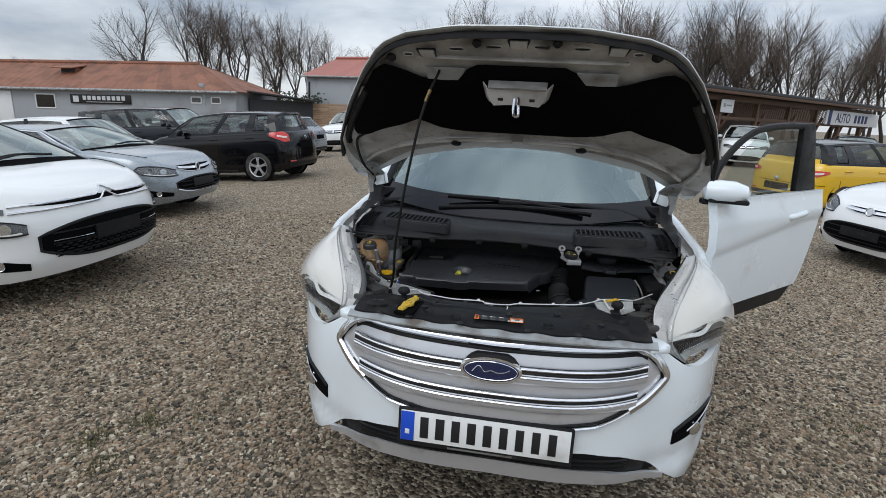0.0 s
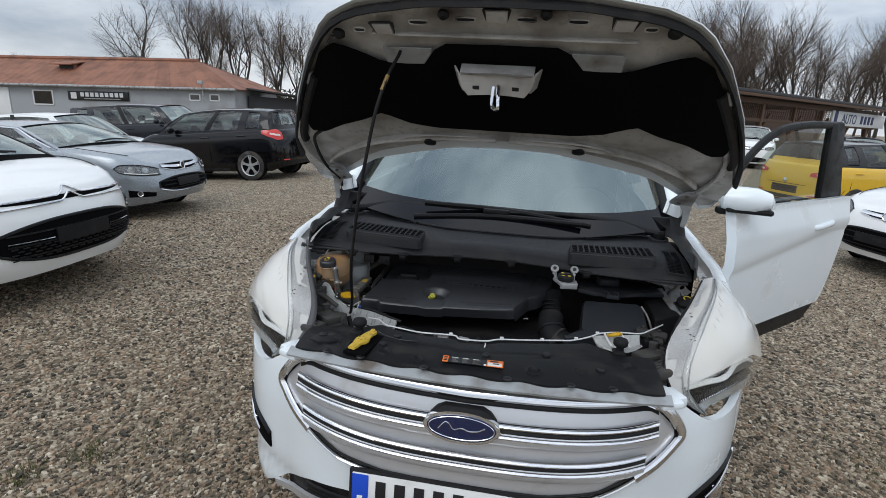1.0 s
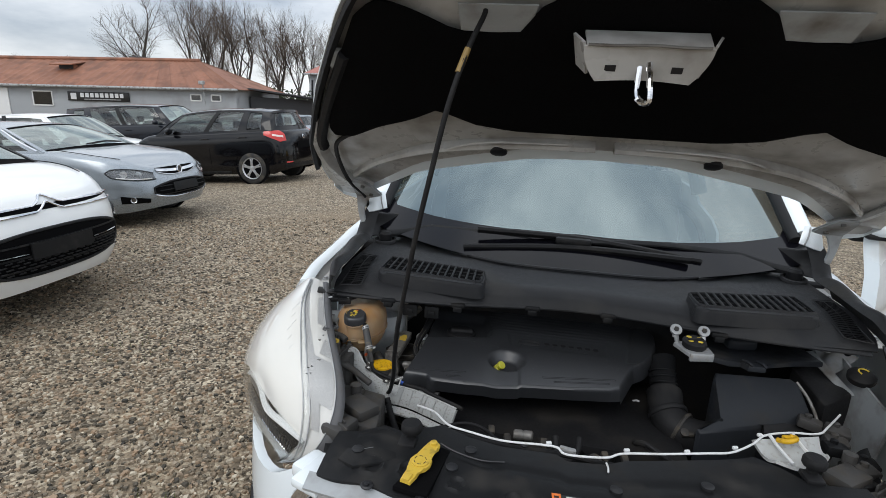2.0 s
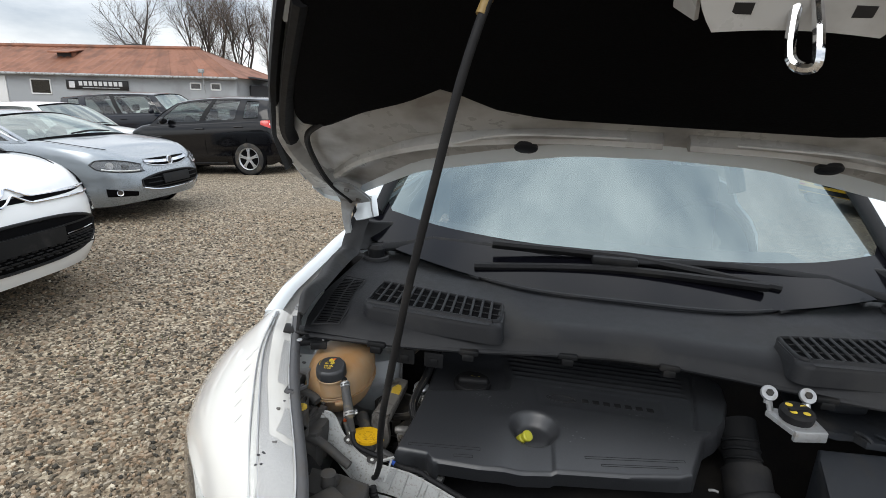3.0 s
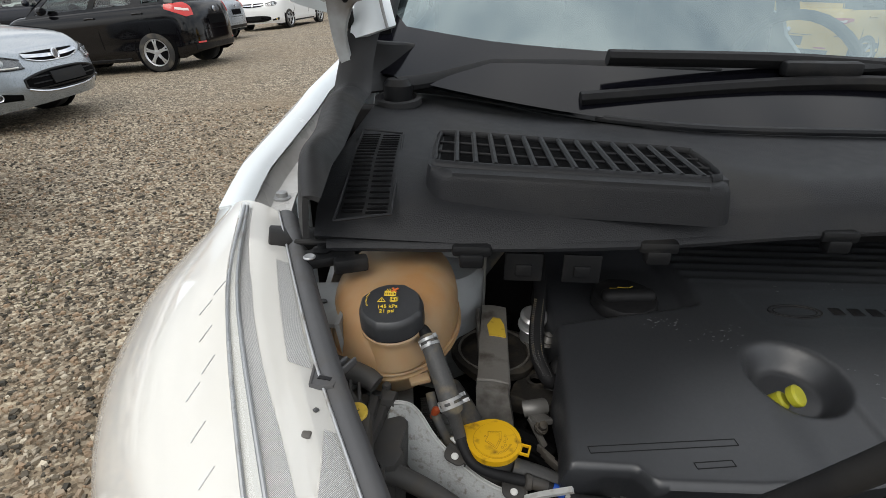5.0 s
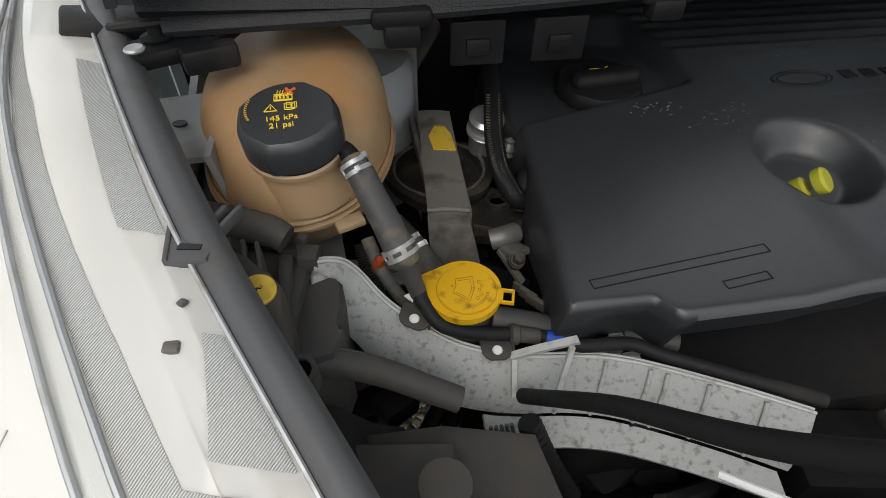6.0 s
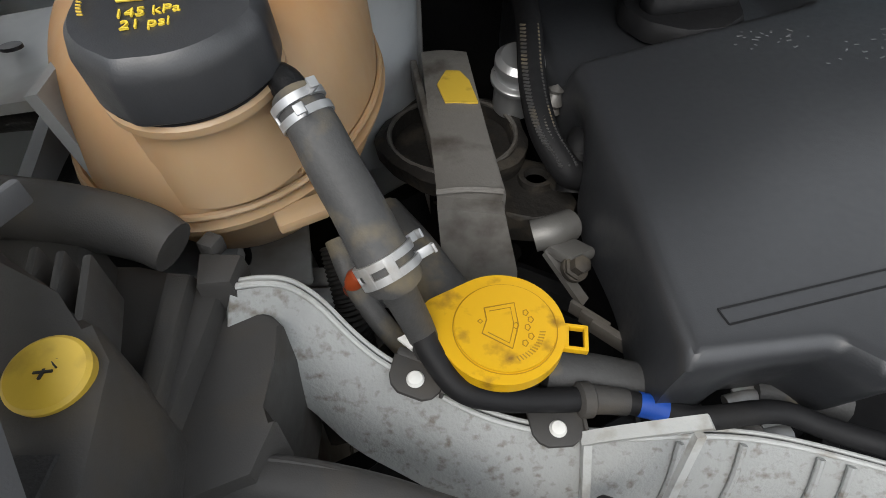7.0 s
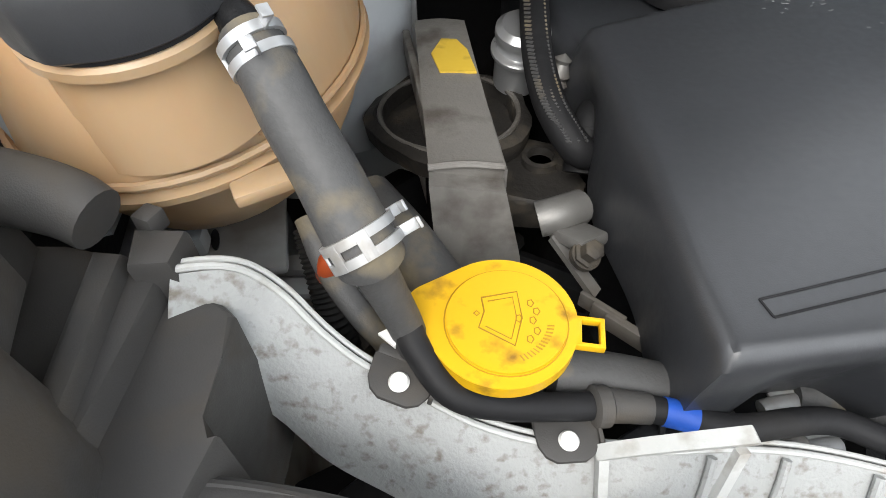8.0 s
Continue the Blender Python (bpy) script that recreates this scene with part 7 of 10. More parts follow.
part("hose_tail", tube([(-0.4828, 0.4286, 1.0630), (-0.4815, 0.4280, 1.0560), (-0.4795, 0.4272, 1.0490), (-0.4757, 0.4262, 1.0345), (-0.4735, 0.4232, 1.0255)], (0.0062, 0.0048), 18, 6), M_HOSE, hose, "grey pipe below the hose")


def clamp(at, axis, r, ear):
    """Two sprung bands joined by cross pieces, with upturned ends."""
    t = Matrix.Translation(at) @ axis_turn(axis) @ pose(0, 0, 0, 0, 0, ear)
    for z in (-0.0024, 0.0024):
        part("clamp_band", moved(lathe([(r - 0.0002, -0.0013), (r + 0.0006, -0.0012), (r + 0.0006, 0.0012), (r - 0.0002, 0.0013)], 32), t @ pose(0, 0, z)), M_CLAMP, hose, "galvanised spring clamp")
    for q in (100, 150, 205):
        part("clamp_tie", moved(box((r + 0.0001, 0, 0), (0.0009, 0.0032, 0.0070), 0.0002), t @ pose(0, 0, 0, 0, 0, q)), M_CLAMP, hose)
    for q, z in ((-16, -0.0024), (14, 0.0024)):
        part("clamp_ear", moved(join(box((r + 0.0026, 0, 0.0), (0.0058, 0.0008, 0.0030), 0.0003), box((r + 0.0052, 0.0012, 0.0), (0.0010, 0.0030, 0.0030), 0.0003)), t @ pose(0, 0, z, 0, 0, q)), M_CLAMP, hose)


clamp((-0.5026, 0.4612, 1.0990), (0.42, -0.62, -0.66), 0.0077, 95)
clamp((-0.4836, 0.4296, 1.0648), (0.40, -0.55, -0.73), 0.0092, 8)

# washer bottle filler with yellow lid
LID_AT = Vector((-0.4480, 0.4260, 1.0280))
LID_N = Vector((0.0, -0.05, 1.0)).normalized()
lid_m = frame_at(LID_AT, (1.0, 0.0, 0.0), (0, 1, 0.05)) @ Matrix.Scale(1.09, 4)
LID_R = 0.0200


def lid_outline():
    """A round lid drawn out to a small round hinge."""
    half = math.acos((LID_R - 0.0075) / 0.0185)
    mid = math.radians(159)
    big = [(LID_R * math.cos(a), LID_R * math.sin(a)) for a in (mid + half + (2 * math.pi - 2 * half) * i / 40 for i in range(41))]
    c = (0.0185 * math.cos(mid), 0.0185 * math.sin(mid))
    return big + [(c[0] + 0.0075 * math.cos(a), c[1] + 0.0075 * math.sin(a)) for a in (mid - half + 2 * half * i / 12 for i in range(13))]


filler = part("washer_filler", lathe([(0.0160, -0.07), (0.0172, -0.030), (0.0184, -0.006), (0.0206, -0.004), (0.0206, -0.001)], 32, LID_AT, LID_N), M_BLOCK, suv, "black washer filler neck with yellow lid")
lid = part("lid", prism(lid_outline(), -0.0012, 0.0034, lid_m, 0.0013, 1.0, 3), M_YELLOW, filler, "bright yellow lid with embossed washer symbol", 50)
part("lid_step", prism([(0.0158 * math.cos(a) + 0.001, 0.0158 * math.sin(a) - 0.0005) for a in (2 * math.pi * i / 44 for i in range(44))], 0.0030, 0.0042, lid_m, 0.0008, 1.0), M_YELLOW, lid, "raised round middle of the lid")
part("lid_tab", moved(join(box((0.0218, -0.0040, 0.0012), (0.0100, 0.0013, 0.0026), 0.0004), box((0.0218, 0.0040, 0.0012), (0.0100, 0.0013, 0.0026), 0.0004), box((0.0263, 0.0, 0.0012), (0.0014, 0.0093, 0.0026), 0.0004), box((0.0190, 0.0, 0.0012), (0.0040, 0.0090, 0.0026), 0.0004)), lid_m @ pose(0, 0, 0, 0, 0, -16)), M_YELLOW, lid, "pull tab of the lid")


def emboss(points, r=0.00026):
    return tube([lid_m @ pose(0, 0, 0, 0, 0, -8) @ Vector((x, y, 0.0042)) for x, y in points], r, 5, 1)


# symbol, ring and print are drawn in darker yellow than the lid
part("lid_symbol", join(emboss([(-0.0052, 0.0062), (0.0045, 0.0082), (0.0052, 0.0), (0.0028, -0.0085), (-0.0062, -0.0032), (-0.0046, 0.0018), (-0.0052, 0.0062)]), emboss([(-0.0036, 0.0050), (0.0032, 0.0064), (0.0038, 0.0), (0.0020, -0.0066), (-0.0044, -0.0028)], 0.0002), emboss([(-0.0074, 0.0012), (-0.0066, 0.0020), (-0.0058, 0.0012), (-0.0066, 0.0004), (-0.0074, 0.0012)], 0.0002), *[emboss([(x + 0.0009 * math.cos(a), y + 0.0012 * math.sin(a)) for a in (0, 1.2, 2.4, 3.6, 4.8, 6.28)], 0.0002) for x, y in ((0.0078, 0.0044), (0.0092, 0.0018), (0.0080, -0.0010), (0.0088, -0.0042), (0.0068, -0.0066), (0.0044, -0.0004))]), mat("dark_yellow", (0.30, 0.16, 0.006), 0.5), lid, "embossed windscreen washer symbol")
part("lid_ring", tube([lid_m @ Vector((0.001 + 0.0163 * math.cos(a), -0.0005 + 0.0163 * math.sin(a), 0.0034)) for a in (i * math.pi / 20 for i in range(41))], 0.00022, 5, 1), mat("dark_yellow_line", (0.40, 0.22, 0.007), 0.5), lid, "darker yellow ring round the middle of the lid")
part("lid_text", join(*[tube([lid_m @ Vector((0.0118 * math.cos(a), 0.0118 * math.sin(a), 0.0042)), lid_m @ Vector((0.0136 * math.cos(a + 0.03), 0.0136 * math.sin(a + 0.03), 0.0042))], 0.00026, 5, 1) for a in (4.9 + 0.085 * i for i in range(13))]), mat("dark_yellow_print", (0.36, 0.20, 0.008), 0.5), lid, "worn moulded print")

# pale cast carrier that runs along the front edge of the bay
CARRIER = [(-0.5300, 0.4292, 1.0610), (-0.5180, 0.4322, 1.0570), (-0.5085, 0.4320, 1.0465), (-0.4950, 0.4230, 1.0300), (-0.4800, 0.4162, 1.0180), (-0.4570, 0.4055, 1.0060), (-0.4320, 0.3985, 1.0000), (-0.4050, 0.3940, 0.9980), (-0.3810, 0.3920, 0.9970), (-0.3550, 0.3868, 0.9950), (-0.3250, 0.3750, 0.9930), (-0.2920, 0.3580, 0.9930), (-0.2620, 0.3400, 0.9940)]


def carrier_pt(u, v):
    p = curve_at(CARRIER, u)
    low = Vector((-0.009, -0.0155, -0.036))
    return p + low * v + Vector((0, -0.002, 0.002)) * math.sin(math.pi * v)


carrier = part("front_carrier", sheet(carrier_pt, 64, 10, -0.006), M_ALU, suv, "pale cast carrier speckled with dirt")
part("carrier_lip", tube([carrier_pt(i / 22, 0.0) + Vector((0, 0.0005, 0.0012)) for i in range(23)], 0.0011, 8, 3), M_LIP, carrier, "raised lip of the carrier")
part("carrier_lip", tube([carrier_pt(i / 22, 0.0) + Vector((0.0008, 0.0032, 0.0006)) for i in range(23)], 0.0009, 8, 3), M_LIP, carrier, "raised lip of the carrier")
part("carrier_ledge", sheet(lambda u, v: carrier_pt(0.50 + 0.49 * u, 1.0) + Vector((0, -0.018 * v, -0.004 - 0.006 * v)), 24, 3, 0.005), M_ALU, carrier, "lower ledge of the carrier")
for u in (0.640, 0.715, 0.790, 0.815, 0.87, 0.94):
    part("carrier_rib", tube([carrier_pt(u, v) + Vector((0, -0.0006, 0.0014)) for v in (0.04, 0.35, 0.7, 1.0)], 0.0014, 8, 3), M_ALU, carrier)
for at, turn in (((-0.4790, 0.4135, 1.0245), -0.45), ((-0.4320, 0.3985, 1.0055), -0.06)):
    at = Vector(at)
    clip_m = frame_at(at, (1, turn, turn * 0.5), (0.2, 1, 0.10))
    tab = part("pipe_tab", moved(join(prism([(-0.0098, 0.0072), (0.0098, 0.0072), (0.0090, -0.0005), (0.0072, -0.0036), (0.0042, -0.0054), (-0.0042, -0.0054), (-0.0072, -0.0036), (-0.0090, -0.0005)], -0.0022, -0.0006, None, 0.0005), box((0, 0.0085, -0.0026), (0.0185, 0.004, 0.0042), 0.001), box((0.0098, 0.003, -0.0020), (0.0014, 0.0085, 0.0048), 0.0004)), clip_m), M_BLOCK, carrier, "dark clip that holds the pipe")
    part("rivet", lathe([(0.0027, -0.0012), (0.0031, 0.0), (0.0024, 0.0012), (0.0, 0.0016)], 20, at + Vector((0, 0.0005, -0.0002)), (0, -0.1, 1)), M_LABELWHITE, tab, "pale round rivet")
rod_b = part("rod_bracket", sheet(lambda u, v: Vector((-0.4250 + 0.0330 * u, 0.3975 - 0.0100 * u - 0.0045 * v, 1.0035 + 0.0250 * u ** 0.9 - 0.0005 * v)), 14, 2, 0.0030), M_LIP, carrier, "pale bracket over the prop rod pivot")
part("bracket_leg", sheet(lambda u, v: Vector((-0.4242 + 0.0030 * u - 0.001 * v, 0.3935 - 0.013 * v, 1.0030 - 0.022 * v)), 2, 6, 0.003), M_LIP, rod_b)
part("bracket_leg", sheet(lambda u, v: Vector((-0.3960 + 0.0030 * u - 0.008 * v, 0.3845 - 0.012 * v, 1.0230 - 0.034 * v)), 2, 6, 0.0024), M_LIP, rod_b)

# black pipe along the carrier
PIPE = [(-0.4750, 0.4255, 1.0340), (-0.4730, 0.4200, 1.0300), (-0.4650, 0.4095, 1.0230), (-0.4520, 0.4072, 1.0165), (-0.4315, 0.4072, 1.0100), (-0.4125, 0.4072, 1.0058), (-0.3970, 0.4030, 1.0040), (-0.3800, 0.3972, 1.0020), (-0.3500, 0.3972, 0.9985), (-0.3310, 0.3880, 0.9960), (-0.2950, 0.3700, 0.9950), (-0.2500, 0.348, 0.993)]
part("front_pipe", tube(PIPE, 0.0043, 16, 6), M_RUBBER, suv, "smooth black pipe")
part("pipe_sleeve", tube([(-0.4215, 0.4072, 1.0075), (-0.4150, 0.4072, 1.0062), (-0.4050, 0.4055, 1.0048)], (0.0056, 0.0048), 16, 3), M_BLOCK, suv, "worn sleeve on the pipe")
part("pipe_sleeve", lathe([(0.0050, -0.003), (0.0064, -0.002), (0.0064, 0.002), (0.0050, 0.003)], 18, (-0.4205, 0.4072, 1.0073), (1, 0, -0.15)), M_BLOCK, suv, "worn collar on the pipe")
part("pipe_mark", tube([(-0.4010, 0.4044, 1.0044), (-0.3965, 0.4028, 1.00395), (-0.3920, 0.4010, 1.0033)], 0.00455, 16, 2), mat("blue_marking_paint", (0.012, 0.080, 0.42), 0.5, var=0.15, scale=200), suv, "blue paint mark on the pipe")
part("pipe_holder", join(box((-0.4065, 0.4005, 0.9935), (0.016, 0.008, 0.010), 0.002, (10, 0, 20)), tube([(-0.4040, 0.4085, 1.0035), (-0.4020, 0.4030, 1.0030), (-0.4015, 0.3995, 0.998)], 0.0011, 6, 3), box((-0.3985, 0.3990, 0.9940), (0.006, 0.006, 0.008), 0.0015, (0, 0, -15))), M_BLACK, suv)
part("lower_hose", tube([(-0.432, 0.4215, 1.006), (-0.418, 0.4195, 1.003), (-0.402, 0.4165, 0.999), (-0.390, 0.4135, 0.995), (-0.383, 0.412, 0.985)], 0.0088, 18, 5), M_HOSE, suv, "grey brown hose behind the lid")
part("side_plate", prism([(-0.386, 0.4030), (-0.374, 0.4030), (-0.370, 0.4075), (-0.373, 0.4135), (-0.384, 0.4135)], 0.985, 0.9895, None, 0.001), M_BLOCK, suv)
for x, y, z, m in ((-0.372, 0.392, 0.990, M_CLAMP), (-0.362, 0.3935, 0.989, M_STEEL), (-0.350, 0.392, 0.987, M_CLAMP), (-0.352, 0.409, 0.984, M_CLAMP)):
    part("bracket_piece", join(tube([(x - 0.006, y, z), (x, y + 0.0005, z + 0.001), (x + 0.007, y + 0.001, z)], 0.0034, 12, 3), box((x + 0.004, y + 0.004, z + 0.0015), (0.012, 0.003, 0.0015), 0.0005, (0, 0, 5))), m, suv, "small bright steel fitting")
part("far_boot", tube([(-0.345, 0.412, 0.985), (-0.326, 0.408, 0.984), (-0.312, 0.404, 0.982)], (0.005, 0.0085), 14, 4), M_HOSE, suv)

# engine mount with sticker
mount = part("engine_mount", join(
    sheet(lambda u, v: Vector((-0.4545 + 0.027 * u - (0.0065 - 0.002 * u) * v, 0.631 - 0.004 * u - 0.1300 * v, 1.0285 + 0.0012 * math.sin(math.pi * u))), 6, 14, 0.010),
    sheet(lambda u, v: Vector((-0.4610 + 0.029 * u + (0.002 + 0.010 * u) * v - 0.010 * u * max(0, v - 0.55) ** 2 * 5, 0.5010 - 0.0035 * u - 0.007 * v, 1.0270 - 0.056 * v - 0.004 * u)), 8, 10, 0.010),
    box((-0.4575, 0.566, 1.018), (0.004, 0.128, 0.014), 0.0012, (0, 0, 2)), box((-0.4305, 0.563, 1.018), (0.004, 0.126, 0.014), 0.0012, (0, 0, -1))), M_MOUNT, suv, "grey cast engine mount arm with yellow sticker", 30)
part("mount_fold", tube([(-0.4612, 0.5010, 1.0292), (-0.447, 0.4995, 1.0302), (-0.4320, 0.4975, 1.0288)], 0.0016, 8, 4), M_MOUNT, mount)
part("mount_sticker", prism([(-0.4500, 0.589), (-0.4430, 0.604), (-0.4355, 0.602), (-0.4318, 0.5905), (-0.4308, 0.5680), (-0.4480, 0.5705)], 1.0292, 1.0304), M_OCHRE, mount, "worn yellow sticker")
part("mount_ring", lathe([(0.034, 0.0), (0.0455, 0.0), (0.0465, 0.010), (0.0410, 0.0125), (0.0385, 0.0110), (0.0375, 0.002), (0.0, 0.002)], 48, (-0.4400, 0.6000, 0.9790), (0, 0, 1), lambda a: 1 + 0.035 * math.cos(5 * a) + 0.012 * math.cos(11 * a)), M_GRIME, mount, "dark round mount bushing")
part("mount_rim", tube([(-0.4400 + 0.0392 * math.cos(a), 0.6000 + 0.0392 * math.sin(a), 0.9905) for a in (i * math.pi / 20 for i in range(41))], 0.0016, 6, 1), M_MOUNT, mount)
part("mount_plate", prism([(-0.428, 0.536), (-0.405, 0.530), (-0.384, 0.526), (-0.376, 0.540), (-0.380, 0.575), (-0.398, 0.585), (-0.42, 0.560)], 0.960, 0.9790, None, 0.004), M_GRIME, mount, "grimy cast plate below the bushing")
part("mount_socket", join(lathe([(0.0100, 0.0), (0.0100, 0.006), (0.0072, 0.0065), (0.0065, 0.002), (0.0, 0.002)], 24, (-0.3965, 0.5600, 0.9770)), lathe([(0.0085, 0.0), (0.0085, 0.005), (0.0, 0.0055)], 20, (-0.3820, 0.5560, 0.9780))), M_GRIME, mount, "sunken bolt in the plate")
clampy = part("pipe_clamp", join(tube([(-0.4160, 0.4960, 1.000), (-0.4075, 0.4960, 1.0020), (-0.3965, 0.5010, 1.0000)], 0.0078, 16, 4), box((-0.4015, 0.4860, 0.9985), (0.016, 0.020, 0.006), 0.002, (-18, 8, 24)), sheet(lambda u, v: Vector((-0.4125 + 0.012 * v + 0.004 * u, 0.4870 - 0.026 * v + 0.004 * u, 0.998 - 0.010 * v)), 2, 6, 0.003)), M_STEEL, suv, "bright aluminium pipe clamp with a bolt")
part("clamp_bolt", join(lathe([(0.0058, 0), (0.0058, 0.0015), (0.0042, 0.002), (0.0042, 0.0072), (0.0030, 0.0080), (0.0, 0.0080)], 6, (-0.4020, 0.4735, 1.0000), (0.2, -0.5, 1)), lathe([(0.0062, -0.003), (0.0062, 0.0)], 20, (-0.4020, 0.4735, 1.0000), (0.2, -0.5, 1))), M_GRIME, clampy, "dark hexagon bolt")
for k in range(3):
    part("clamp_fin", box((-0.3990 + 0.003 * k, 0.4560 - 0.006 * k, 0.986), (0.020, 0.0022, 0.008), 0.0006, (0, 0, -50)), M_STEEL, clampy)
part("vacuum_canister", join(lathe([(0.004, -0.030), (0.0135, -0.028), (0.0140, 0.004), (0.0155, 0.005), (0.0155, 0.009), (0.012, 0.012), (0.0, 0.012)], 30, (-0.3965, 0.6180, 1.0180), (0.0, -0.25, 1)), lathe([(0.0166, 0.0), (0.0172, 0.001), (0.0172, 0.003), (0.0158, 0.004)], 30, (-0.3965, 0.6180, 1.0120), (0.0, -0.25, 1))), M_RIM, suv, "small bright metal canister")
braid = part("braided_hose", tube([(-0.386, 0.720, 1.070), (-0.388, 0.660, 1.052), (-0.3915, 0.622, 1.041), (-0.3980, 0.582, 1.030), (-0.3985, 0.552, 1.020), (-0.3905, 0.5330, 1.0085), (-0.3800, 0.5350, 1.0000)], 0.0078, 16, 10), M_RUBBER, suv, "braided black hose")
BRAID = eased([(-0.3915, 0.622, 1.041), (-0.3980, 0.582, 1.030), (-0.3985, 0.552, 1.020), (-0.3905, 0.5330, 1.0085)], 14)
for q in range(3):
    part("braid_strand", join(*[tube([p + Vector((-0.0062 + 0.0038 * q, -0.0022, 0.0050 + 0.0012 * math.sin(2 * q))), p + Vector((-0.0038 + 0.0038 * q, -0.0050, 0.0058))], 0.0007, 5, 1) for p in BRAID]), M_HOSE, braid)
part("elbow_hose", join(tube([(-0.372, 0.560, 1.006), (-0.376, 0.552, 1.008), (-0.381, 0.543, 1.000), (-0.384, 0.535, 0.990)], 0.0088, 16, 5), lathe([(0.0095, 0), (0.0100, 0.001), (0.0100, 0.006), (0.0095, 0.007)], 22, (-0.3765, 0.5500, 1.004), (-0.4, -0.8, -0.3))), M_RUBBER, suv, "black elbow hose")
part("vent_nipple", lathe([(0.005, 0), (0.006, 0.001), (0.0045, 0.004), (0.006, 0.006), (0.0035, 0.012), (0.0045, 0.014), (0.0, 0.017)], 16, (-0.3870, 0.5800, 1.012), (0.2, 0.1, 1)), M_STEEL, suv, "small brass coloured nipple")
part("rear_pipe", tube([(-0.500, 0.640, 1.020), (-0.478, 0.660, 1.032), (-0.455, 0.690, 1.045), (-0.430, 0.730, 1.06)], 0.0100, 16, 6), M_HOSE, suv, "grey pipe behind the mount")

# panels behind and beside the tank
part("strut_panel", sheet(lambda u, v: Vector((-0.585 + 0.135 * u, 0.700 - 0.03 * u, 0.86 + 0.27 * v)), 8, 8, 0.004), M_BAY, suv, "pale grey painted strut panel")
part("strut_tower", lathe([(0.050, -0.10), (0.052, 0.0), (0.046, 0.010), (0.0, 0.012)], 32, (-0.505, 0.665, 1.055), (0, 0, 1)), M_BAY, suv, "pale grey painted strut tower")
for x in (-0.42, -0.365):
    part("cowl_tab", join(box((x, 0.560, 1.118), (0.036, 0.004, 0.030), 0.002), box((x, 0.5575, 1.116), (0.016, 0.004, 0.012), 0.003)), M_BLACK, suv, "black cowl tab with a hole")
rail = part("inner_rail", join(sheet(lambda u, v: Vector((-0.640 + 0.058 * u, 0.560 - 0.062 * v - 0.012 * u, 1.092 + 0.010 * u - 0.006 * v)), 6, 6, 0.004), sheet(lambda u, v: Vector((-0.584 + 0.010 * v, 0.548 - 0.070 * u, 1.101 - 0.070 * v)), 6, 6, 0.004)), M_BAY, suv, "pale painted rail with holes")
for x, y in ((-0.6235, 0.5395), (-0.6040, 0.5170)):
    part("rail_hole", moved(prism(oval(0.0052, 0.0034, 16), 0.0, 0.0012), pose(x, y, 1.0985, 0, -8, -35)), M_PRINT, rail)
part("rail_pipe", tube([(-0.660, 0.560, 1.052), (-0.640, 0.560, 1.052), (-0.612, 0.556, 1.050)], 0.010, 16, 4), M_BLACK, suv)
part("rail_wall", box((-0.600, 0.500, 1.02), (0.03, 0.12, 0.06), 0.006, (0, 0, 8)), M_BLACK, suv)
part("lamp_clutter", join(box((-0.632, 0.560, 1.140), (0.060, 0.040, 0.012), 0.003, (0, 10, 20)), box((-0.600, 0.530, 1.138), (0.050, 0.024, 0.010), 0.003, (0, 0, 24)), box((-0.576, 0.520, 1.137), (0.030, 0.012, 0.014), 0.003, (0, 0, 20)), lathe([(0.008, 0), (0.009, 0.002), (0.004, 0.003), (0.004, 0.007)], 14, (-0.604, 0.532, 1.143)), tube([(-0.63, 0.54, 1.147), (-0.61, 0.535, 1.150), (-0.58, 0.545, 1.147)], 0.0028, 8, 4)), M_BLACK, suv, "black clips at the end of the lamp")
part("clip_ring", lathe([(0.0050, 0), (0.0055, 0.001), (0.0045, 0.002), (0.002, 0.0015)], 16, (-0.6100, 0.5120, 1.146)), M_CLAMP, suv)

# black lamp bracket block with yellow screw
block = part("lamp_bracket", join(
    prism([(-0.600, 0.452), (-0.560, 0.446), (-0.536, 0.4330), (-0.5200, 0.4262), (-0.5165, 0.4220), (-0.5180, 0.410), (-0.5215, 0.395), (-0.5160, 0.3915), (-0.5210, 0.378), (-0.550, 0.370), (-0.580, 0.395)], 0.985, 1.0520, None, 0.0016, 1.0),
    prism([(-0.600, 0.452), (-0.560, 0.446), (-0.540, 0.438), (-0.5330, 0.4325), (-0.5360, 0.412), (-0.5420, 0.378), (-0.565, 0.372), (-0.590, 0.40)], 1.048, 1.0600, None, 0.003, 0.985),
    prism([(-0.5485, 0.4370), (-0.5405, 0.4350), (-0.5412, 0.392), (-0.5470, 0.386)], 1.056, 1.0655, None, 0.002, 0.97),
    prism([(-0.595, 0.448), (-0.566, 0.444), (-0.562, 0.420), (-0.560, 0.395), (-0.585, 0.41)], 1.056, 1.0760, None, 0.003, 0.96)), M_BLOCK, suv, "black moulded lamp bracket with yellow screw", 30)
part("bracket_pad", tube([(-0.625, 0.462, 1.0765), (-0.600, 0.458, 1.0775), (-0.572, 0.449, 1.0785), (-0.551, 0.4405, 1.0775), (-0.5425, 0.4360, 1.0745)], (0.0110, 0.0078), 18, 6, 0.85), M_BLOCK, block, "rounded black pad")
part("bracket_clip", join(prism([(-0.5400, 0.4420), (-0.5265, 0.4395), (-0.5285, 0.4285), (-0.5385, 0.4290)], 1.050, 1.0660, None, 0.0016), box((-0.5360, 0.4440, 1.066), (0.006, 0.006, 0.006), 0.001, (0, 0, -30))), M_BLOCK, block, "square black clip")
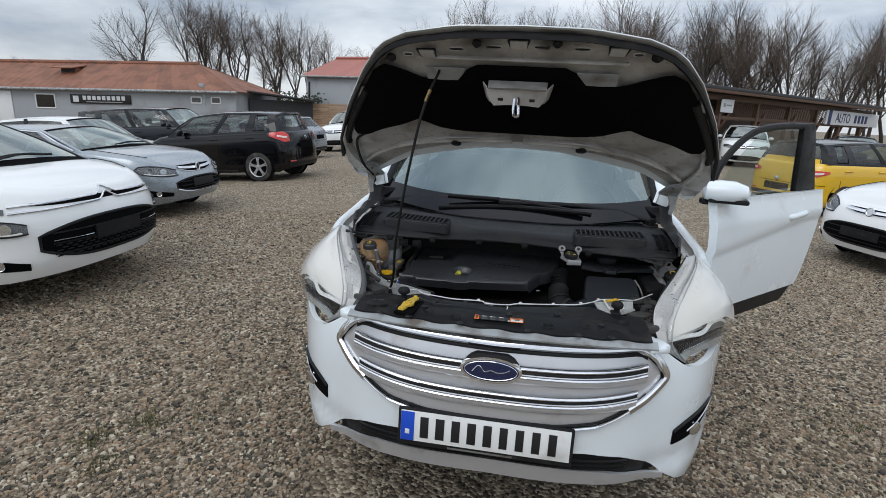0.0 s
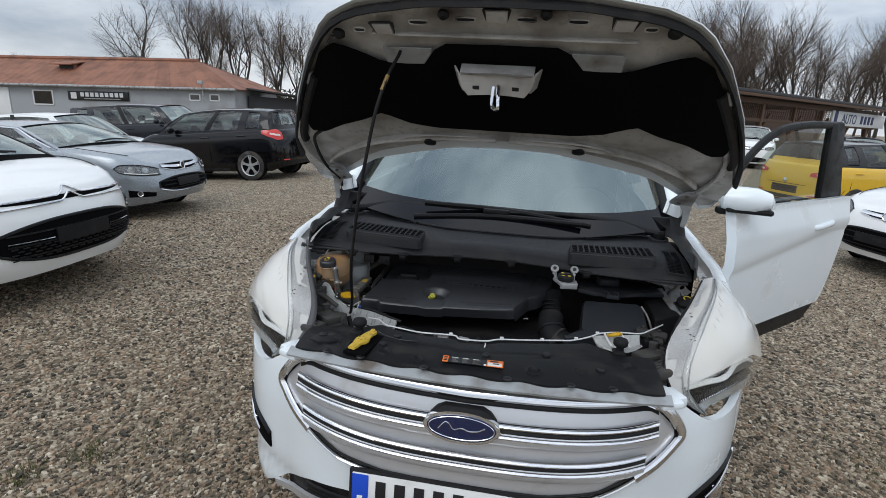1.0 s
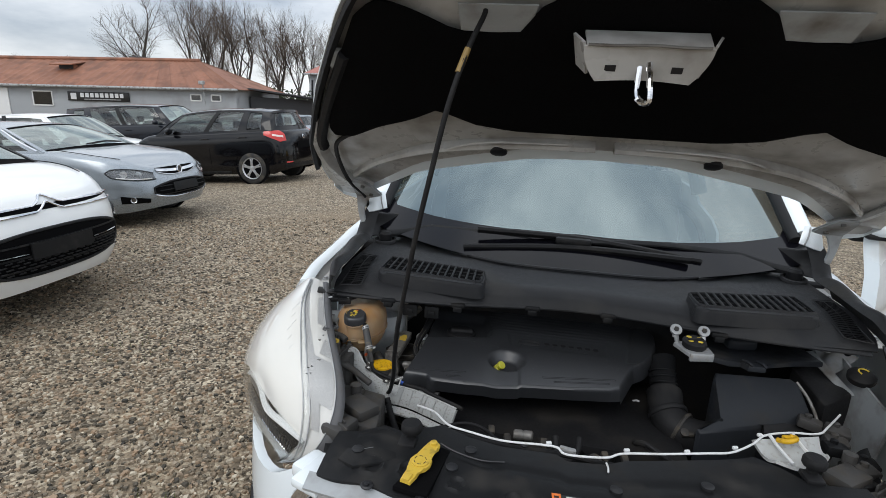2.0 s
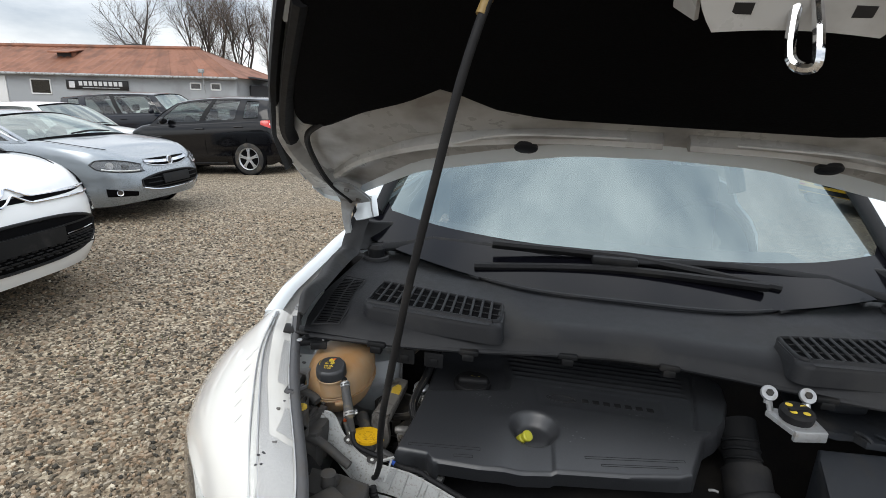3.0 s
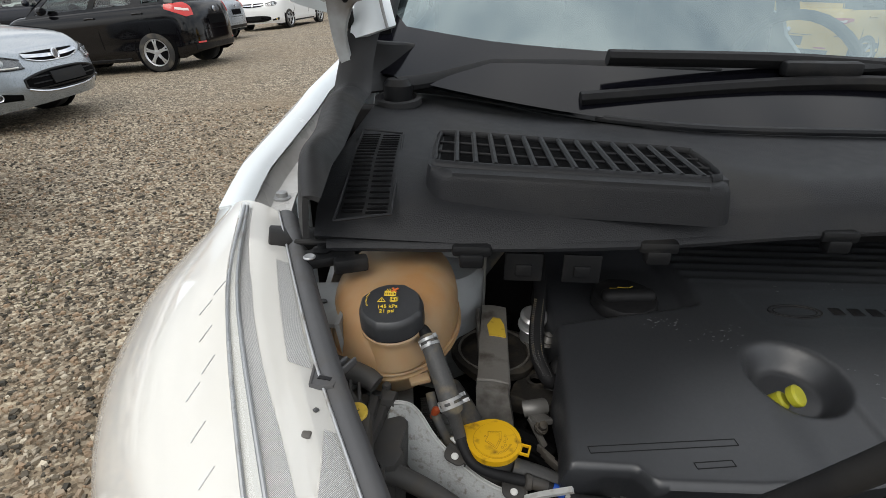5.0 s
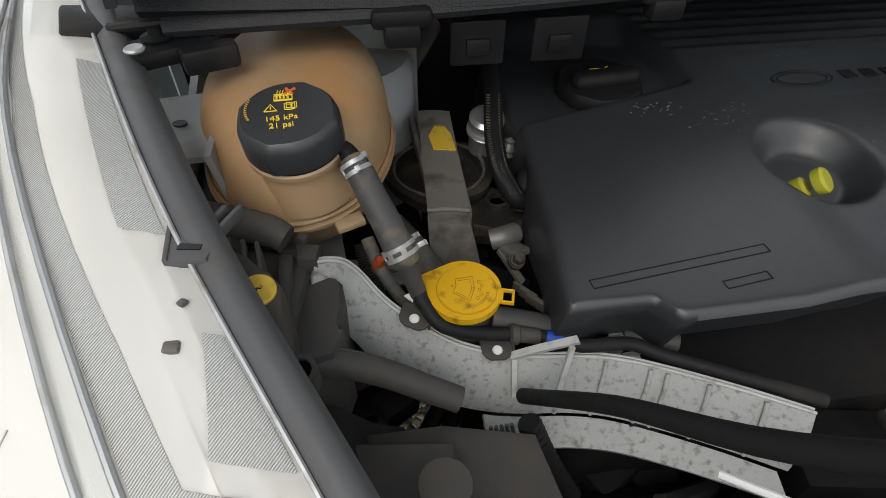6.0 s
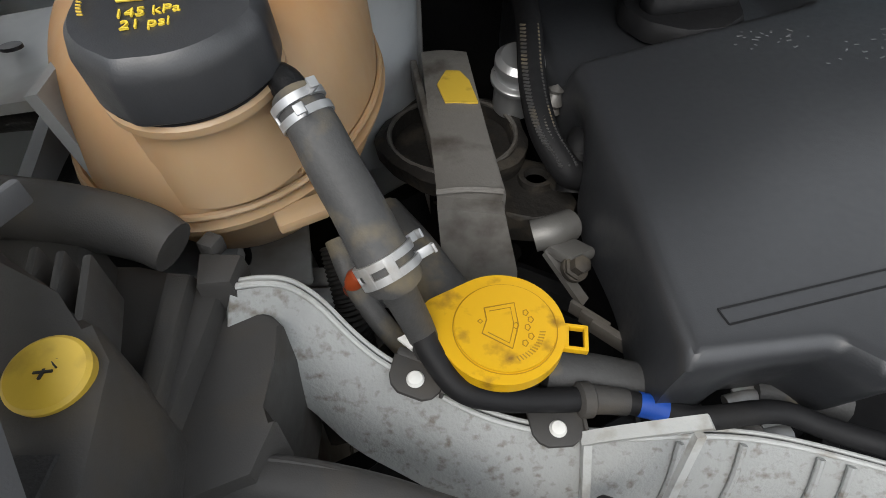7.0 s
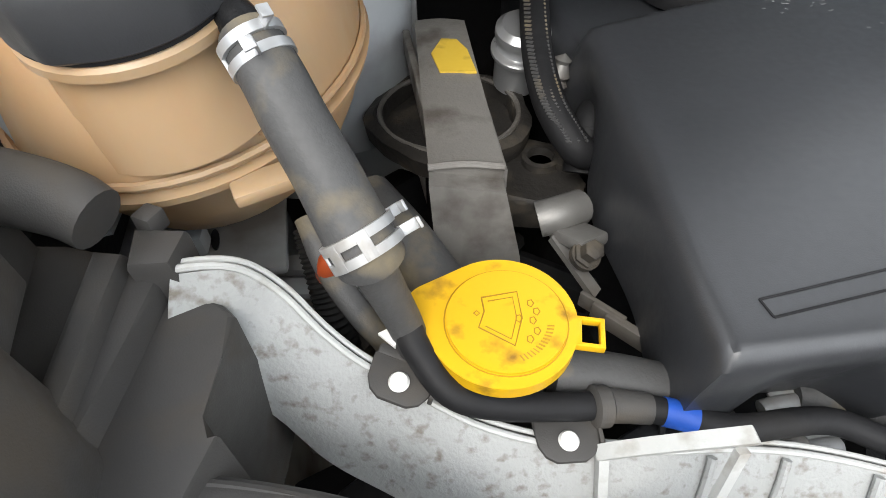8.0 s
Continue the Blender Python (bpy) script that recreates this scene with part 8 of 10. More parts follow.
part("bracket_rise", prism([(-0.592, 0.415), (-0.574, 0.378), (-0.560, 0.362), (-0.5385, 0.352), (-0.5350, 0.362), (-0.5375, 0.388), (-0.5440, 0.398), (-0.556, 0.405), (-0.575, 0.425)], 1.05, 1.0925, None, 0.0026, 0.985), M_BLOCK, block, "raised mounting of the bracket")
part("bracket_recess", prism([(-0.5545, 0.3705), (-0.5410, 0.3690), (-0.5425, 0.3560), (-0.5480, 0.3580)], 1.0900, 1.0935, None, 0.0010), M_COWL, block, "sunken field below the screw")
for d in (0.0, 0.0075, 0.0150):
    part("bracket_rib", box((-0.5500 - 0.9 * d, 0.4080 + 0.30 * d, 1.0830), (0.0022, 0.022, 0.018), 0.0008, (0, 0, 12)), M_BLOCK, block)
part("screw_head", lathe([(0.0076, -0.003), (0.0078, 0.0004), (0.0070, 0.0012), (0.0, 0.0016)], 36, (-0.5470, 0.3840, 1.0950), (0.08, -0.20, 1)), M_OCHRE, block, "round yellow plastic screw")
part("screw_cross", join(*[box((-0.5470, 0.3836, 1.0966), s, 0.0, (-11, 0, 0)) for s in ((0.0034, 0.0005, 0.0004), (0.0005, 0.0034, 0.0004))], tube([(-0.5448, 0.3842, 1.0966), (-0.5462, 0.3858, 1.0966), (-0.5452, 0.3862, 1.0966)], 0.0002, 5, 2)), M_PRINT, block)
part("screw_boss", join(*[lathe([(r0, z0), (r1, z1), (r2, z1), (r3, z0)], 28, (-0.5315, 0.3540, 1.066), (0, -0.10, 1)) for r0, z0, r1, z1, r2, r3 in ((0.0078, 0.0, 0.0076, 0.012, 0.0054, 0.0050),)], box((-0.5395, 0.3555, 1.070), (0.008, 0.009, 0.012), 0.002)), M_BLOCK, block, "hollow screw boss")
part("boss_bore", lathe([(0.0055, 0.0), (0.0055, 0.0006), (0.0, 0.0007)], 24, (-0.5315, 0.3530, 1.0755), (0, -0.10, 1)), M_FELT, block, "dark bore of the boss")
part("lower_duct", tube([(-0.560, 0.378, 1.040), (-0.541, 0.3800, 1.0420), (-0.525, 0.3805, 1.0405), (-0.508, 0.3785, 1.0345), (-0.492, 0.3755, 1.0270), (-0.476, 0.3710, 1.0190), (-0.460, 0.3665, 1.0120)], (0.0080, 0.0072), 18, 6, 0.9), M_BLOCK, suv, "moulded grey black duct below the carrier")
part("duct_ridge", tube([(-0.541, 0.3845, 1.0480), (-0.525, 0.3845, 1.0465), (-0.508, 0.3825, 1.0405), (-0.492, 0.379, 1.0325), (-0.476, 0.374, 1.0240)], 0.0014, 8, 6), M_BLOCK, suv)
part("lower_box", join(prism([(-0.535, 0.22), (-0.40, 0.22), (-0.420, 0.350), (-0.470, 0.362), (-0.530, 0.362)], 0.92, 1.0010, None, 0.006, 0.985), prism([(-0.522, 0.30), (-0.47, 0.29), (-0.465, 0.345), (-0.52, 0.352)], 0.995, 1.0120, None, 0.004, 0.97)), M_BLOCK, suv, "dusty black lamp housing")
strip = part("lamp_edge_strip", sheet(lambda u, v: lamp_pt(0.20 + 0.80 * u, 0.0, -1, 0.0) + Vector((0.0205 * v - 0.001, -0.003 * v, 0.001 + 0.003 * math.sin(math.pi * min(1, v * 1.2)) - 0.006 * max(0, v - 0.8) * 5)), 40, 8, 0.006), M_STRIP, suv, "grey plastic strip along the lamp")
part("strip_edge", tube([lamp_pt(0.20 + 0.04 * k, 0.0, -1, 0.0) + Vector((-0.0012, 0.0, 0.0025)) for k in range(21)], 0.0011, 6, 3), M_CLAMP, strip, "pale glued edge of the lamp")
strip_clip = part("strip_clip", join(prism([(-0.5785, 0.4020), (-0.5765, 0.3800), (-0.5600, 0.3790), (-0.5570, 0.3900), (-0.5640, 0.4060)], 1.117, 1.1215, None, 0.0012), prism([(-0.5790, 0.4030), (-0.5765, 0.3800), (-0.5745, 0.3800), (-0.5765, 0.4030)], 1.108, 1.1225, None, 0.0008)), M_STRIP, suv, "grey plastic clip on the strip")
for dx in (0.0, 0.0062):
    part("clip_finger", box((-0.5625 + dx, 0.4085, 1.1150 - 0.1 * dx), (0.0024, 0.016, 0.0060), 0.0008, (0, 0, -28)), M_STRIP, strip_clip)
part("clip_window", prism([(-0.5720, 0.3855), (-0.5630, 0.3840), (-0.5622, 0.3868), (-0.5712, 0.3885)], 1.1212, 1.1222, None, 0.0), M_PRINT, strip_clip)

# pipes, plugs and panels deep under the tank
part("corrugated_pipe", tube([(-0.5060, 0.4800, 1.024), (-0.5048, 0.4730, 1.016), (-0.5030, 0.4655, 1.008), (-0.5015, 0.4600, 0.998), (-0.500, 0.456, 0.975)], 0.0062, 14, 12, 1.0, 0.07), M_RUBBER, suv, "corrugated black cable pipe")
part("orange_plug", lathe([(0.0025, 0), (0.0034, 0.003), (0.0034, 0.012), (0.002, 0.014)], 16, (-0.4990, 0.4500, 1.030), (0.3, -0.3, 1)), mat("orange_brown_plastic", (0.30, 0.05, 0.012), 0.5), suv, "orange brown plug")
part("side_cable", tube([(-0.502, 0.462, 1.045), (-0.497, 0.449, 1.035), (-0.489, 0.440, 1.022), (-0.482, 0.436, 1.010)], 0.0042, 12, 5), M_HOSE, suv, "thin grey cable beside the hose")
part("lower_panel", join(box((-0.560, 0.512, 1.000), (0.075, 0.070, 0.005), 0.002, (-6, 4, 6)), box((-0.556, 0.492, 1.012), (0.016, 0.010, 0.010), 0.002)), M_BAY, suv, "pale grey painted panel")
for y, z in ((0.484, 0.984), (0.497, 0.984)):
    part("cross_rail", box((-0.505, y, z), (0.080, 0.010, 0.005), 0.002, (0, 0, -8)), M_BAY, suv, "pale grey painted rail")
part("panel_slot", moved(prism(oval(0.0018, 0.007, 14), 0.0, 0.0008), pose(-0.5490, 0.500, 1.0030, -6, 4, 12)), M_PRINT, suv)
part("pale_tag", prism([(-0.4835, 0.4262), (-0.4790, 0.4210), (-0.4770, 0.4290)], 1.0300, 1.0312), M_LABELWHITE, suv, "small white tag beside the pipe")
part("side_hose", tube([(-0.486, 0.510, 1.010), (-0.474, 0.488, 1.008), (-0.462, 0.468, 1.000), (-0.448, 0.452, 0.985)], 0.0105, 16, 6), M_HOSE, suv, "braided grey hose under the mount")
part("wire_loom", tube([(-0.420, 0.362, 0.985), (-0.408, 0.352, 0.955), (-0.39, 0.34, 0.92)], 0.007, 12, 12, 1.0, 0.07), M_RUBBER, suv)
part("wire_bundle", join(*[tube([(-0.442 + 0.003 * k, 0.362, 0.985), (-0.440 + 0.0035 * k, 0.355, 0.965), (-0.434 + 0.003 * k, 0.350, 0.945)], 0.0012, 6, 4) for k in range(5)]), M_HOSE, suv, "pale wire bundle")
random.seed(21)
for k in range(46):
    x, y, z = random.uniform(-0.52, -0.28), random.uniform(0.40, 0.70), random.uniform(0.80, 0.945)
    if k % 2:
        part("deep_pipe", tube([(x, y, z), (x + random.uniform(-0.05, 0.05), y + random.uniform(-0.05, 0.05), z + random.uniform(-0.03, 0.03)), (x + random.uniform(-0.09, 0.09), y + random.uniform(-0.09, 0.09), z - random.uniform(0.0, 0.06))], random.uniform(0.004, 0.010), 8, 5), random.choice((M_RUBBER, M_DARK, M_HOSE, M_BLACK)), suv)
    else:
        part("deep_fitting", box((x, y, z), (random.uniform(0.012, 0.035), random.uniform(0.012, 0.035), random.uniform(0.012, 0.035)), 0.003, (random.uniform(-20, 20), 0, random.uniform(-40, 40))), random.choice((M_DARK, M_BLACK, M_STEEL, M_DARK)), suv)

# ---- parked cars ----
class CarForm:
    """Shape of a parked car: nose at +y, wheels on z = 0. d: metres behind the nose; s: metres along the
    outline seen from above, from the middle of the nose round the corner to the tail (+ right, - left)."""

    def __init__(self, length, width, height, nose, cowl, hood, header, roof1, tail, front=0.80, square=3.3, rake=0.16, crown=0.05):
        self.l, self.w, self.h = length, width / 2, height
        self.nose, self.cowl, self.hood, self.header, self.roof1, self.tail = nose, cowl, hood, header, roof1, tail
        self.rake, self.crown = rake, crown
        pts = []
        for k in range(61):
            a = math.pi / 2 * k / 60
            pts.append((self.w * math.sin(a) ** (2 / square), front * (1 - math.cos(a) ** (2 / square))))
        for k in range(60, -1, -1):
            a = math.pi / 2 * k / 60
            pts.append((self.w * math.sin(a) ** (2 / 3.4), length - 0.55 * (1 - math.cos(a) ** (2 / 3.4))))
        self.px, self.pd = np.array([p[0] for p in pts]), np.array([p[1] for p in pts])
        self.ps = np.concatenate([[0], np.cumsum(np.hypot(np.diff(self.px), np.diff(self.pd)))])
        self.end = float(self.ps[-1])

    def s_at(self, d):
        """The way along the outline to a place d behind the nose, on the flank."""
        return float(np.interp(d, self.pd, self.ps))

    def top(self, d):
        """Height of the shoulder: bonnet edge, belt line, tail."""
        return table(d, [(0, self.nose), (0.12, self.nose + 0.22 * (self.cowl - self.nose)), (0.35, self.nose + 0.48 * (self.cowl - self.nose)), (self.hood, self.cowl - 0.01), (self.hood + 0.5, self.cowl + 0.01), (self.l - 0.4, self.tail), (self.l, self.tail - 0.02)])

    def centre(self, d):
        return self.top(d) + self.crown * smooth(0.0, 0.5, d) * smooth(0.0, 0.3, self.l - d)

    def at(self, s, z, out=0.0):
        q = abs(s)
        x, d = float(np.interp(q, self.ps, self.px)), float(np.interp(q, self.ps, self.pd))
        e = 0.03
        tx = float(np.interp(q + e, self.ps, self.px) - np.interp(max(q - e, 0), self.ps, self.px)) if q > e else 1.0
        td = float(np.interp(q + e, self.ps, self.pd) - np.interp(max(q - e, 0), self.ps, self.pd)) if q > e else 0.0
        if q > self.end - e:
            tx, td = -1.0, 0.0
        n = math.hypot(tx, td)
        nx, nd = td / n, -tx / n
        t = self.top(d)
        up = max(0.0, t - z)
        f, b, side = max(0.0, -nd), max(0.0, nd), abs(nx)
        low = max(0.0, 0.40 - z)
        inset = f * (0.9 * low ** 1.6 + 0.13 * max(0, 1 - up / 0.34) ** 2) + b * (0.5 * low ** 1.5 + 0.07 * max(0, 1 - up / 0.4) ** 2) + side * (1.0 * low ** 1.9 + 0.055 * max(0, 1 - up / 0.24) ** 2 + 0.012 * math.exp(-((z - 0.44) / 0.06) ** 2))
        inset += 0.03 * max(0, 1 - up / 0.05) ** 2
        o = out - inset
        return Vector(((x + nx * o) * (1 if s >= 0 else -1), self.l / 2 - d - nd * o, z))

    def body(self):
        n, m = 150, 18
        vs = [0, 0.05, 0.1, 0.16, 0.23, 0.31, 0.4, 0.5, 0.6, 0.68, 0.75, 0.81, 0.86, 0.90, 0.935, 0.96, 0.98, 0.993, 1.0]
        ss = [self.end * (2 * k / n - 1) for k in range(n + 1)]
        bm = bmesh.new()
        rows = []
        for s in ss:
            d = float(np.interp(abs(s), self.ps, self.pd))
            lift = 0.19 + 0.03 * max(0, 1 - d / 0.3) + 0.10 * max(0, 1 - (self.l - d) / 0.3)
            rows.append([bm.verts.new(self.at(s, lift + (self.top(d) - lift) * v)) for v in vs])
        for a, b in zip(rows, rows[1:]):
            for j in range(m):
                bm.faces.new((a[j], b[j], b[j + 1], a[j + 1]))
        lids = []
        for s, r in zip(ss, rows):
            d = float(np.interp(abs(s), self.ps, self.pd))
            e, line = r[-1].co, [r[-1]]
            for k in range(1, 9):
                a = k / 8
                line.append(bm.verts.new((e.x * (1 - a), e.y, e.z + (self.centre(d) - self.top(d)) * (1 - (1 - a) ** 2.4))))
            lids.append((d, line))
        for (d0, a), (d1, b) in zip(lids, lids[1:]):
            if self.hood + 0.22 < min(d0, d1) and max(d0, d1) < self.l - 0.28:
                continue
            for j in range(8):
                bm.faces.new((a[j], b[j], b[j + 1], a[j + 1]))
        bmesh.ops.remove_doubles(bm, verts=bm.verts, dist=0.0008)
        return bm

    def belt(self, d):
        return float(np.interp(self.s_at(d), self.ps, self.px)) * 0.93

    def rail(self, u):
        """Roof rail: half width, d, z."""
        d0, d1 = self.header + 0.12, self.roof1
        d = d0 + (d1 - d0) * u
        return self.w * (0.70 - 0.05 * u * u), d, self.roof_z(d) - 0.035

    def roof_z(self, d):
        f = (d - self.header) / (self.roof1 - self.header)
        return self.h - 0.085 * (1 - min(1.0, f / 0.45)) ** 2 - 0.07 * max(0.0, (f - 0.5) / 0.5) ** 2

    def side(self, u, v, out=0.0):
        """A place on the side of the glasshouse: u from the windscreen to the tail, v from belt to roof."""
        db = self.hood + self.rake + (self.l - 0.30 - self.hood - self.rake) * u
        w1, d1, z1 = self.rail(u)
        z0 = self.top(db) - 0.01
        w = self.belt(db) + (w1 - self.belt(db)) * v + 0.035 * math.sin(math.pi * v) + out
        return w, self.l / 2 - (db + (d1 - db) * v), z0 + (z1 - z0) * v

    def side_strip(self, sg, u0, u1, v0, v1, out, n=8, m=4, thick=0.004):
        def fn(u, v):
            vv = v0 + (v1 - v0) * v
            a = u0(vv) if callable(u0) else u0
            w, y, z = self.side(a + (u1 - a) * u, vv, out)
            return Vector((sg * w, y, z))
        return sheet(fn, n, m, thick)

    def screen(self, a, v, out=0.0):
        w, y, z = self.side(0.0, v)
        bow = (1 - a * a)
        fwd = self.rake * (1 - v) + 0.12 * v
        return Vector((w * a, y + bow * fwd + out * 0.6, z + bow * ((self.crown + 0.01) * (1 - v) + 0.05 * v) + out * 0.8 + 0.02 * math.sin(math.pi * v)))

    def back(self, a, v, out=0.0):
        w, y, z = self.side(1.0, v)
        bow = (1 - abs(a) ** 2.6)
        return Vector((w * a, y - bow * 0.13 - out * 0.9, z + bow * 0.035 * v + out * 0.3))

    def strip(self, fn, a0, a1, v0, v1, out, n=14, m=6, thick=0.0):
        return sheet(lambda u, v: fn(a0 + (a1 - a0) * u, v0 + (v1 - v0) * v, out), n, m, thick)

    def face(self, s0, s1, z0, z1, out=0.004, n=14, m=4, thick=0.004):
        """A piece lying on the outside of the body."""
        def fn(u, v):
            s = s0 + (s1 - s0) * u
            a = z0(s) if callable(z0) else z0
            b = z1(s) if callable(z1) else z1
            return self.at(s, a + (b - a) * v, out)
        return sheet(fn, n, m, thick)

    def line(self, points, r, out=0.004, seg=6, steps=3):
        return tube([self.at(s, z, out) for s, z in points], r, seg, steps)


WHEEL_BM = {}


def wheel_parts(car, form):
    r = 0.31
    for s in (-1, 1):
        for d in (0.88, form.l - 0.76):
            side = abs(form.at(form.s_at(d), 0.42).x)
            y = form.l / 2 - d
            # the body has no cut-out; this black disc paints the arch's shade
            part("wheel_arch", lathe([(0.352, -0.03), (0.362, 0.002), (0.335, 0.003)], 32, (s * (side + 0.001), y, r + 0.02), (s, 0, 0)), M_FELT, car, "black disc painted as the shaded wheel arch")
            part("arch_lip", tube([(s * (side + 0.003), y + 0.368 * math.cos(a), r + 0.02 + 0.368 * math.sin(a)) for a in (math.pi * (k / 14) for k in range(15))], 0.008, 6, 1), M_FELT, car)
            if "wheel" not in WHEEL_BM:
                w = part("wheel", lathe([(0.19, -0.10), (0.28, -0.105), (0.305, -0.09), (0.31, -0.05), (0.31, 0.05), (0.305, 0.09), (0.28, 0.105), (0.21, 0.10), (0.205, 0.06), (0.0, 0.055)], 36), M_TYRE, car, "black tyre")
                spoke = [moved(prism([(0.03, -0.030), (0.12, -0.020), (0.205, -0.040), (0.205, -0.012), (0.13, 0.0), (0.205, 0.012), (0.205, 0.040), (0.12, 0.020), (0.03, 0.030)], 0.078, 0.098, None, 0.004), pose(0, 0, 0, 0, 0, k * 72)) for k in range(5)]
                rim = part("rim", join(lathe([(0.185, 0.06), (0.20, 0.10), (0.212, 0.110), (0.216, 0.10), (0.205, 0.07)], 36), lathe([(0.048, 0.05), (0.046, 0.100), (0.02, 0.106)], 16), *spoke), M_RIM, w, "alloy rim with five split spokes")
                WHEEL_BM["wheel"] = (w.data, rim.data)
            else:
                w = new("wheel", WHEEL_BM["wheel"][0])
                w.parent = car
                tagged(w, "black tyre")
                rim = new("rim", WHEEL_BM["wheel"][1])
                rim.parent = w
                tagged(rim, "alloy rim with five split spokes")
            w.matrix_basis = Matrix.Translation((s * (side - 0.080), y, r)) @ pose(0, 0, 0, 0, 90 * s, 0)


def car_base(name, label, form, paint, at, roof_paint=None, pillars=None, trim=None, quarter=0.80, mirror=0.38):
    car = thing(name, label, "car", at, "cars parked in the yard")
    part("body", form.body(), paint, car, "", 60)
    rp, pp = roof_paint or paint, pillars or paint

    def roof_fn(u, v):
        a = 2 * v - 1
        w, y, z = form.side(u, 1.0)
        fwd = 0.12 * (1 - a * a) * (1 - smooth(0, 0.3, u)) - 0.13 * (1 - abs(a) ** 2.6) * smooth(0.6, 1.0, u)
        return Vector((w * a * 1.01, y + fwd, z + 0.05 * (1 - a * a) ** 0.7 * (1 - 0.3 * u)))
    part("roof", sheet(roof_fn, 16, 16, 0.015), rp, car, "", 60)
    part("windscreen", form.strip(form.screen, -0.96, 0.96, 0.03, 0.97, 0.0), M_CARGLASS, car)
    for a0, a1, v0, v1 in ((-1.0, -0.95, 0, 1), (0.95, 1.0, 0, 1)):
        part("pillar", form.strip(form.screen, a0, a1, v0, v1, 0.006, 2, 8, 0.012), pp, car)
    part("screen_edge", form.strip(form.screen, -0.97, 0.97, 0.94, 1.0, 0.003, 14, 1, 0.004), M_FELT, car)
    part("scuttle", form.strip(form.screen, -0.98, 0.98, -0.03, 0.06, 0.004, 14, 1, 0.004), M_FELT, car)
    part("rear_window", form.strip(form.back, -0.84, 0.84, 0.20, 0.92, 0.0), M_SIDEGLASS, car)
    part("tailgate_panel", form.strip(form.back, -1.0, 1.0, -0.04, 0.22, 0.004, 14, 3, 0.01), paint, car)
    for a0, a1 in ((-1.0, -0.83), (0.83, 1.0)):
        part("pillar", form.strip(form.back, a0, a1, 0.0, 1.0, 0.004, 4, 6, 0.01), pp, car)
    part("rear_spoiler", form.strip(form.back, -0.96, 0.96, 0.90, 1.02, 0.02, 14, 2, 0.02), rp, car)
    for sg in (-1, 1):
        for u0, u1, v0, v1 in ((0.045, 0.425, 0.05, 0.93), (0.46, quarter - 0.06, 0.05, 0.93), (quarter, 0.93, 0.12, 0.86)):
            part("side_window", form.side_strip(sg, u0, u1, v0, v1, -0.002, 8, 5, 0.0), M_SIDEGLASS, car)
        for u0, u1, m in ((-0.003, 0.05, pp), (0.42, 0.465, M_BLACK), (quarter - 0.065, quarter + 0.005, pp), (0.92, 1.003, pp)):
            part("pillar", form.side_strip(sg, u0, u1, 0.0, 1.0, 0.004, 4, 6, 0.012), m, car)
        part("window_rail", form.side_strip(sg, 0.0, 1.0, 0.91, 1.0, 0.003, 14, 2, 0.012), pp, car)
        part("window_sill", form.side_strip(sg, 0.0, 1.0, -0.03, 0.06, 0.004, 14, 1, 0.010), pp, car)
        if trim:
            part("window_trim", tube([Vector((sg * w, y, z)) for w, y, z in [form.side(0.01, v, 0.012) for v in (0.06, 0.3, 0.6, 0.88)] + [form.side(u, 0.93, 0.010) for u in (0.05, 0.3, 0.6, 0.9)]], 0.010, 6, 3), trim, car, "bright window trim")
        dm = form.hood + form.rake + mirror
        mx = form.belt(dm) + 0.12
        part("door_mirror", moved(lathe([(0.03, -0.05), (0.062, -0.042), (0.078, -0.01), (0.072, 0.025), (0.04, 0.05)], 18), Matrix.Translation((sg * mx, form.l / 2 - dm - 0.02, form.top(dm) + 0.06)) @ Matrix.Diagonal((1.25, 0.9, 0.85, 1)) @ pose(0, 0, 0, -90, 0, 0)), pp, car)
        for dd in (form.hood + 1.35, form.hood + 2.2):
            q = form.s_at(dd)
            part("door_handle", form.line([(sg * (q - 0.09), form.top(dd) - 0.13), (sg * q, form.top(dd) - 0.125), (sg * (q + 0.09), form.top(dd) - 0.13)], 0.014, 0.014), paint, car)
        for dd in (form.hood + 0.32, form.hood + 1.45, form.hood + 2.35):
            q = form.s_at(dd)
            part("door_gap", form.line([(sg * q, z) for z in (0.28, 0.50, 0.70, form.top(dd) - 0.02)], 0.004, 0.0), M_FELT, car)
        part("sill_trim", form.line([(sg * form.s_at(d), 0.235) for d in (1.3, 2.0, form.l - 1.25)], 0.035, -0.02), M_BLACK, car)
        part("bonnet_gap", tube([form.at(sg * form.s_at(d), form.top(d), 0.0) + Vector((-sg * 0.035, 0, 0.004 + 0.010)) for d in (0.30, 0.55, form.hood, form.hood + 0.15)], 0.004, 5, 3), M_FELT, car)
        part("wiper", tube([form.screen(sg * 0.05 + 0.30, 0.05, 0.025), form.screen(sg * 0.05 - 0.05, 0.09, 0.03), form.screen(sg * 0.05 - 0.40, 0.07, 0.025)], 0.009, 6, 3), M_RUBBER, car)
    wheel_parts(car, form)
    part("cabin_floor", box((0, -0.35, 0.40), (form.w * 1.7, form.l * 0.60, 0.06), 0.02), M_SEAT, car)
    for x, d in ((-0.36, form.hood + 1.35), (0.36, form.hood + 1.35), (-0.36, form.hood + 2.2), (0.36, form.hood + 2.2)):
        y = form.l / 2 - d
        part("seat", join(box((x, y, form.h * 0.53), (0.46, 0.14, 0.56), 0.06), box((x, y - 0.02, form.h * 0.78), (0.25, 0.09, 0.16), 0.045), box((x, y + 0.24, form.h * 0.36), (0.48, 0.46, 0.12), 0.05)), M_SEAT, car)
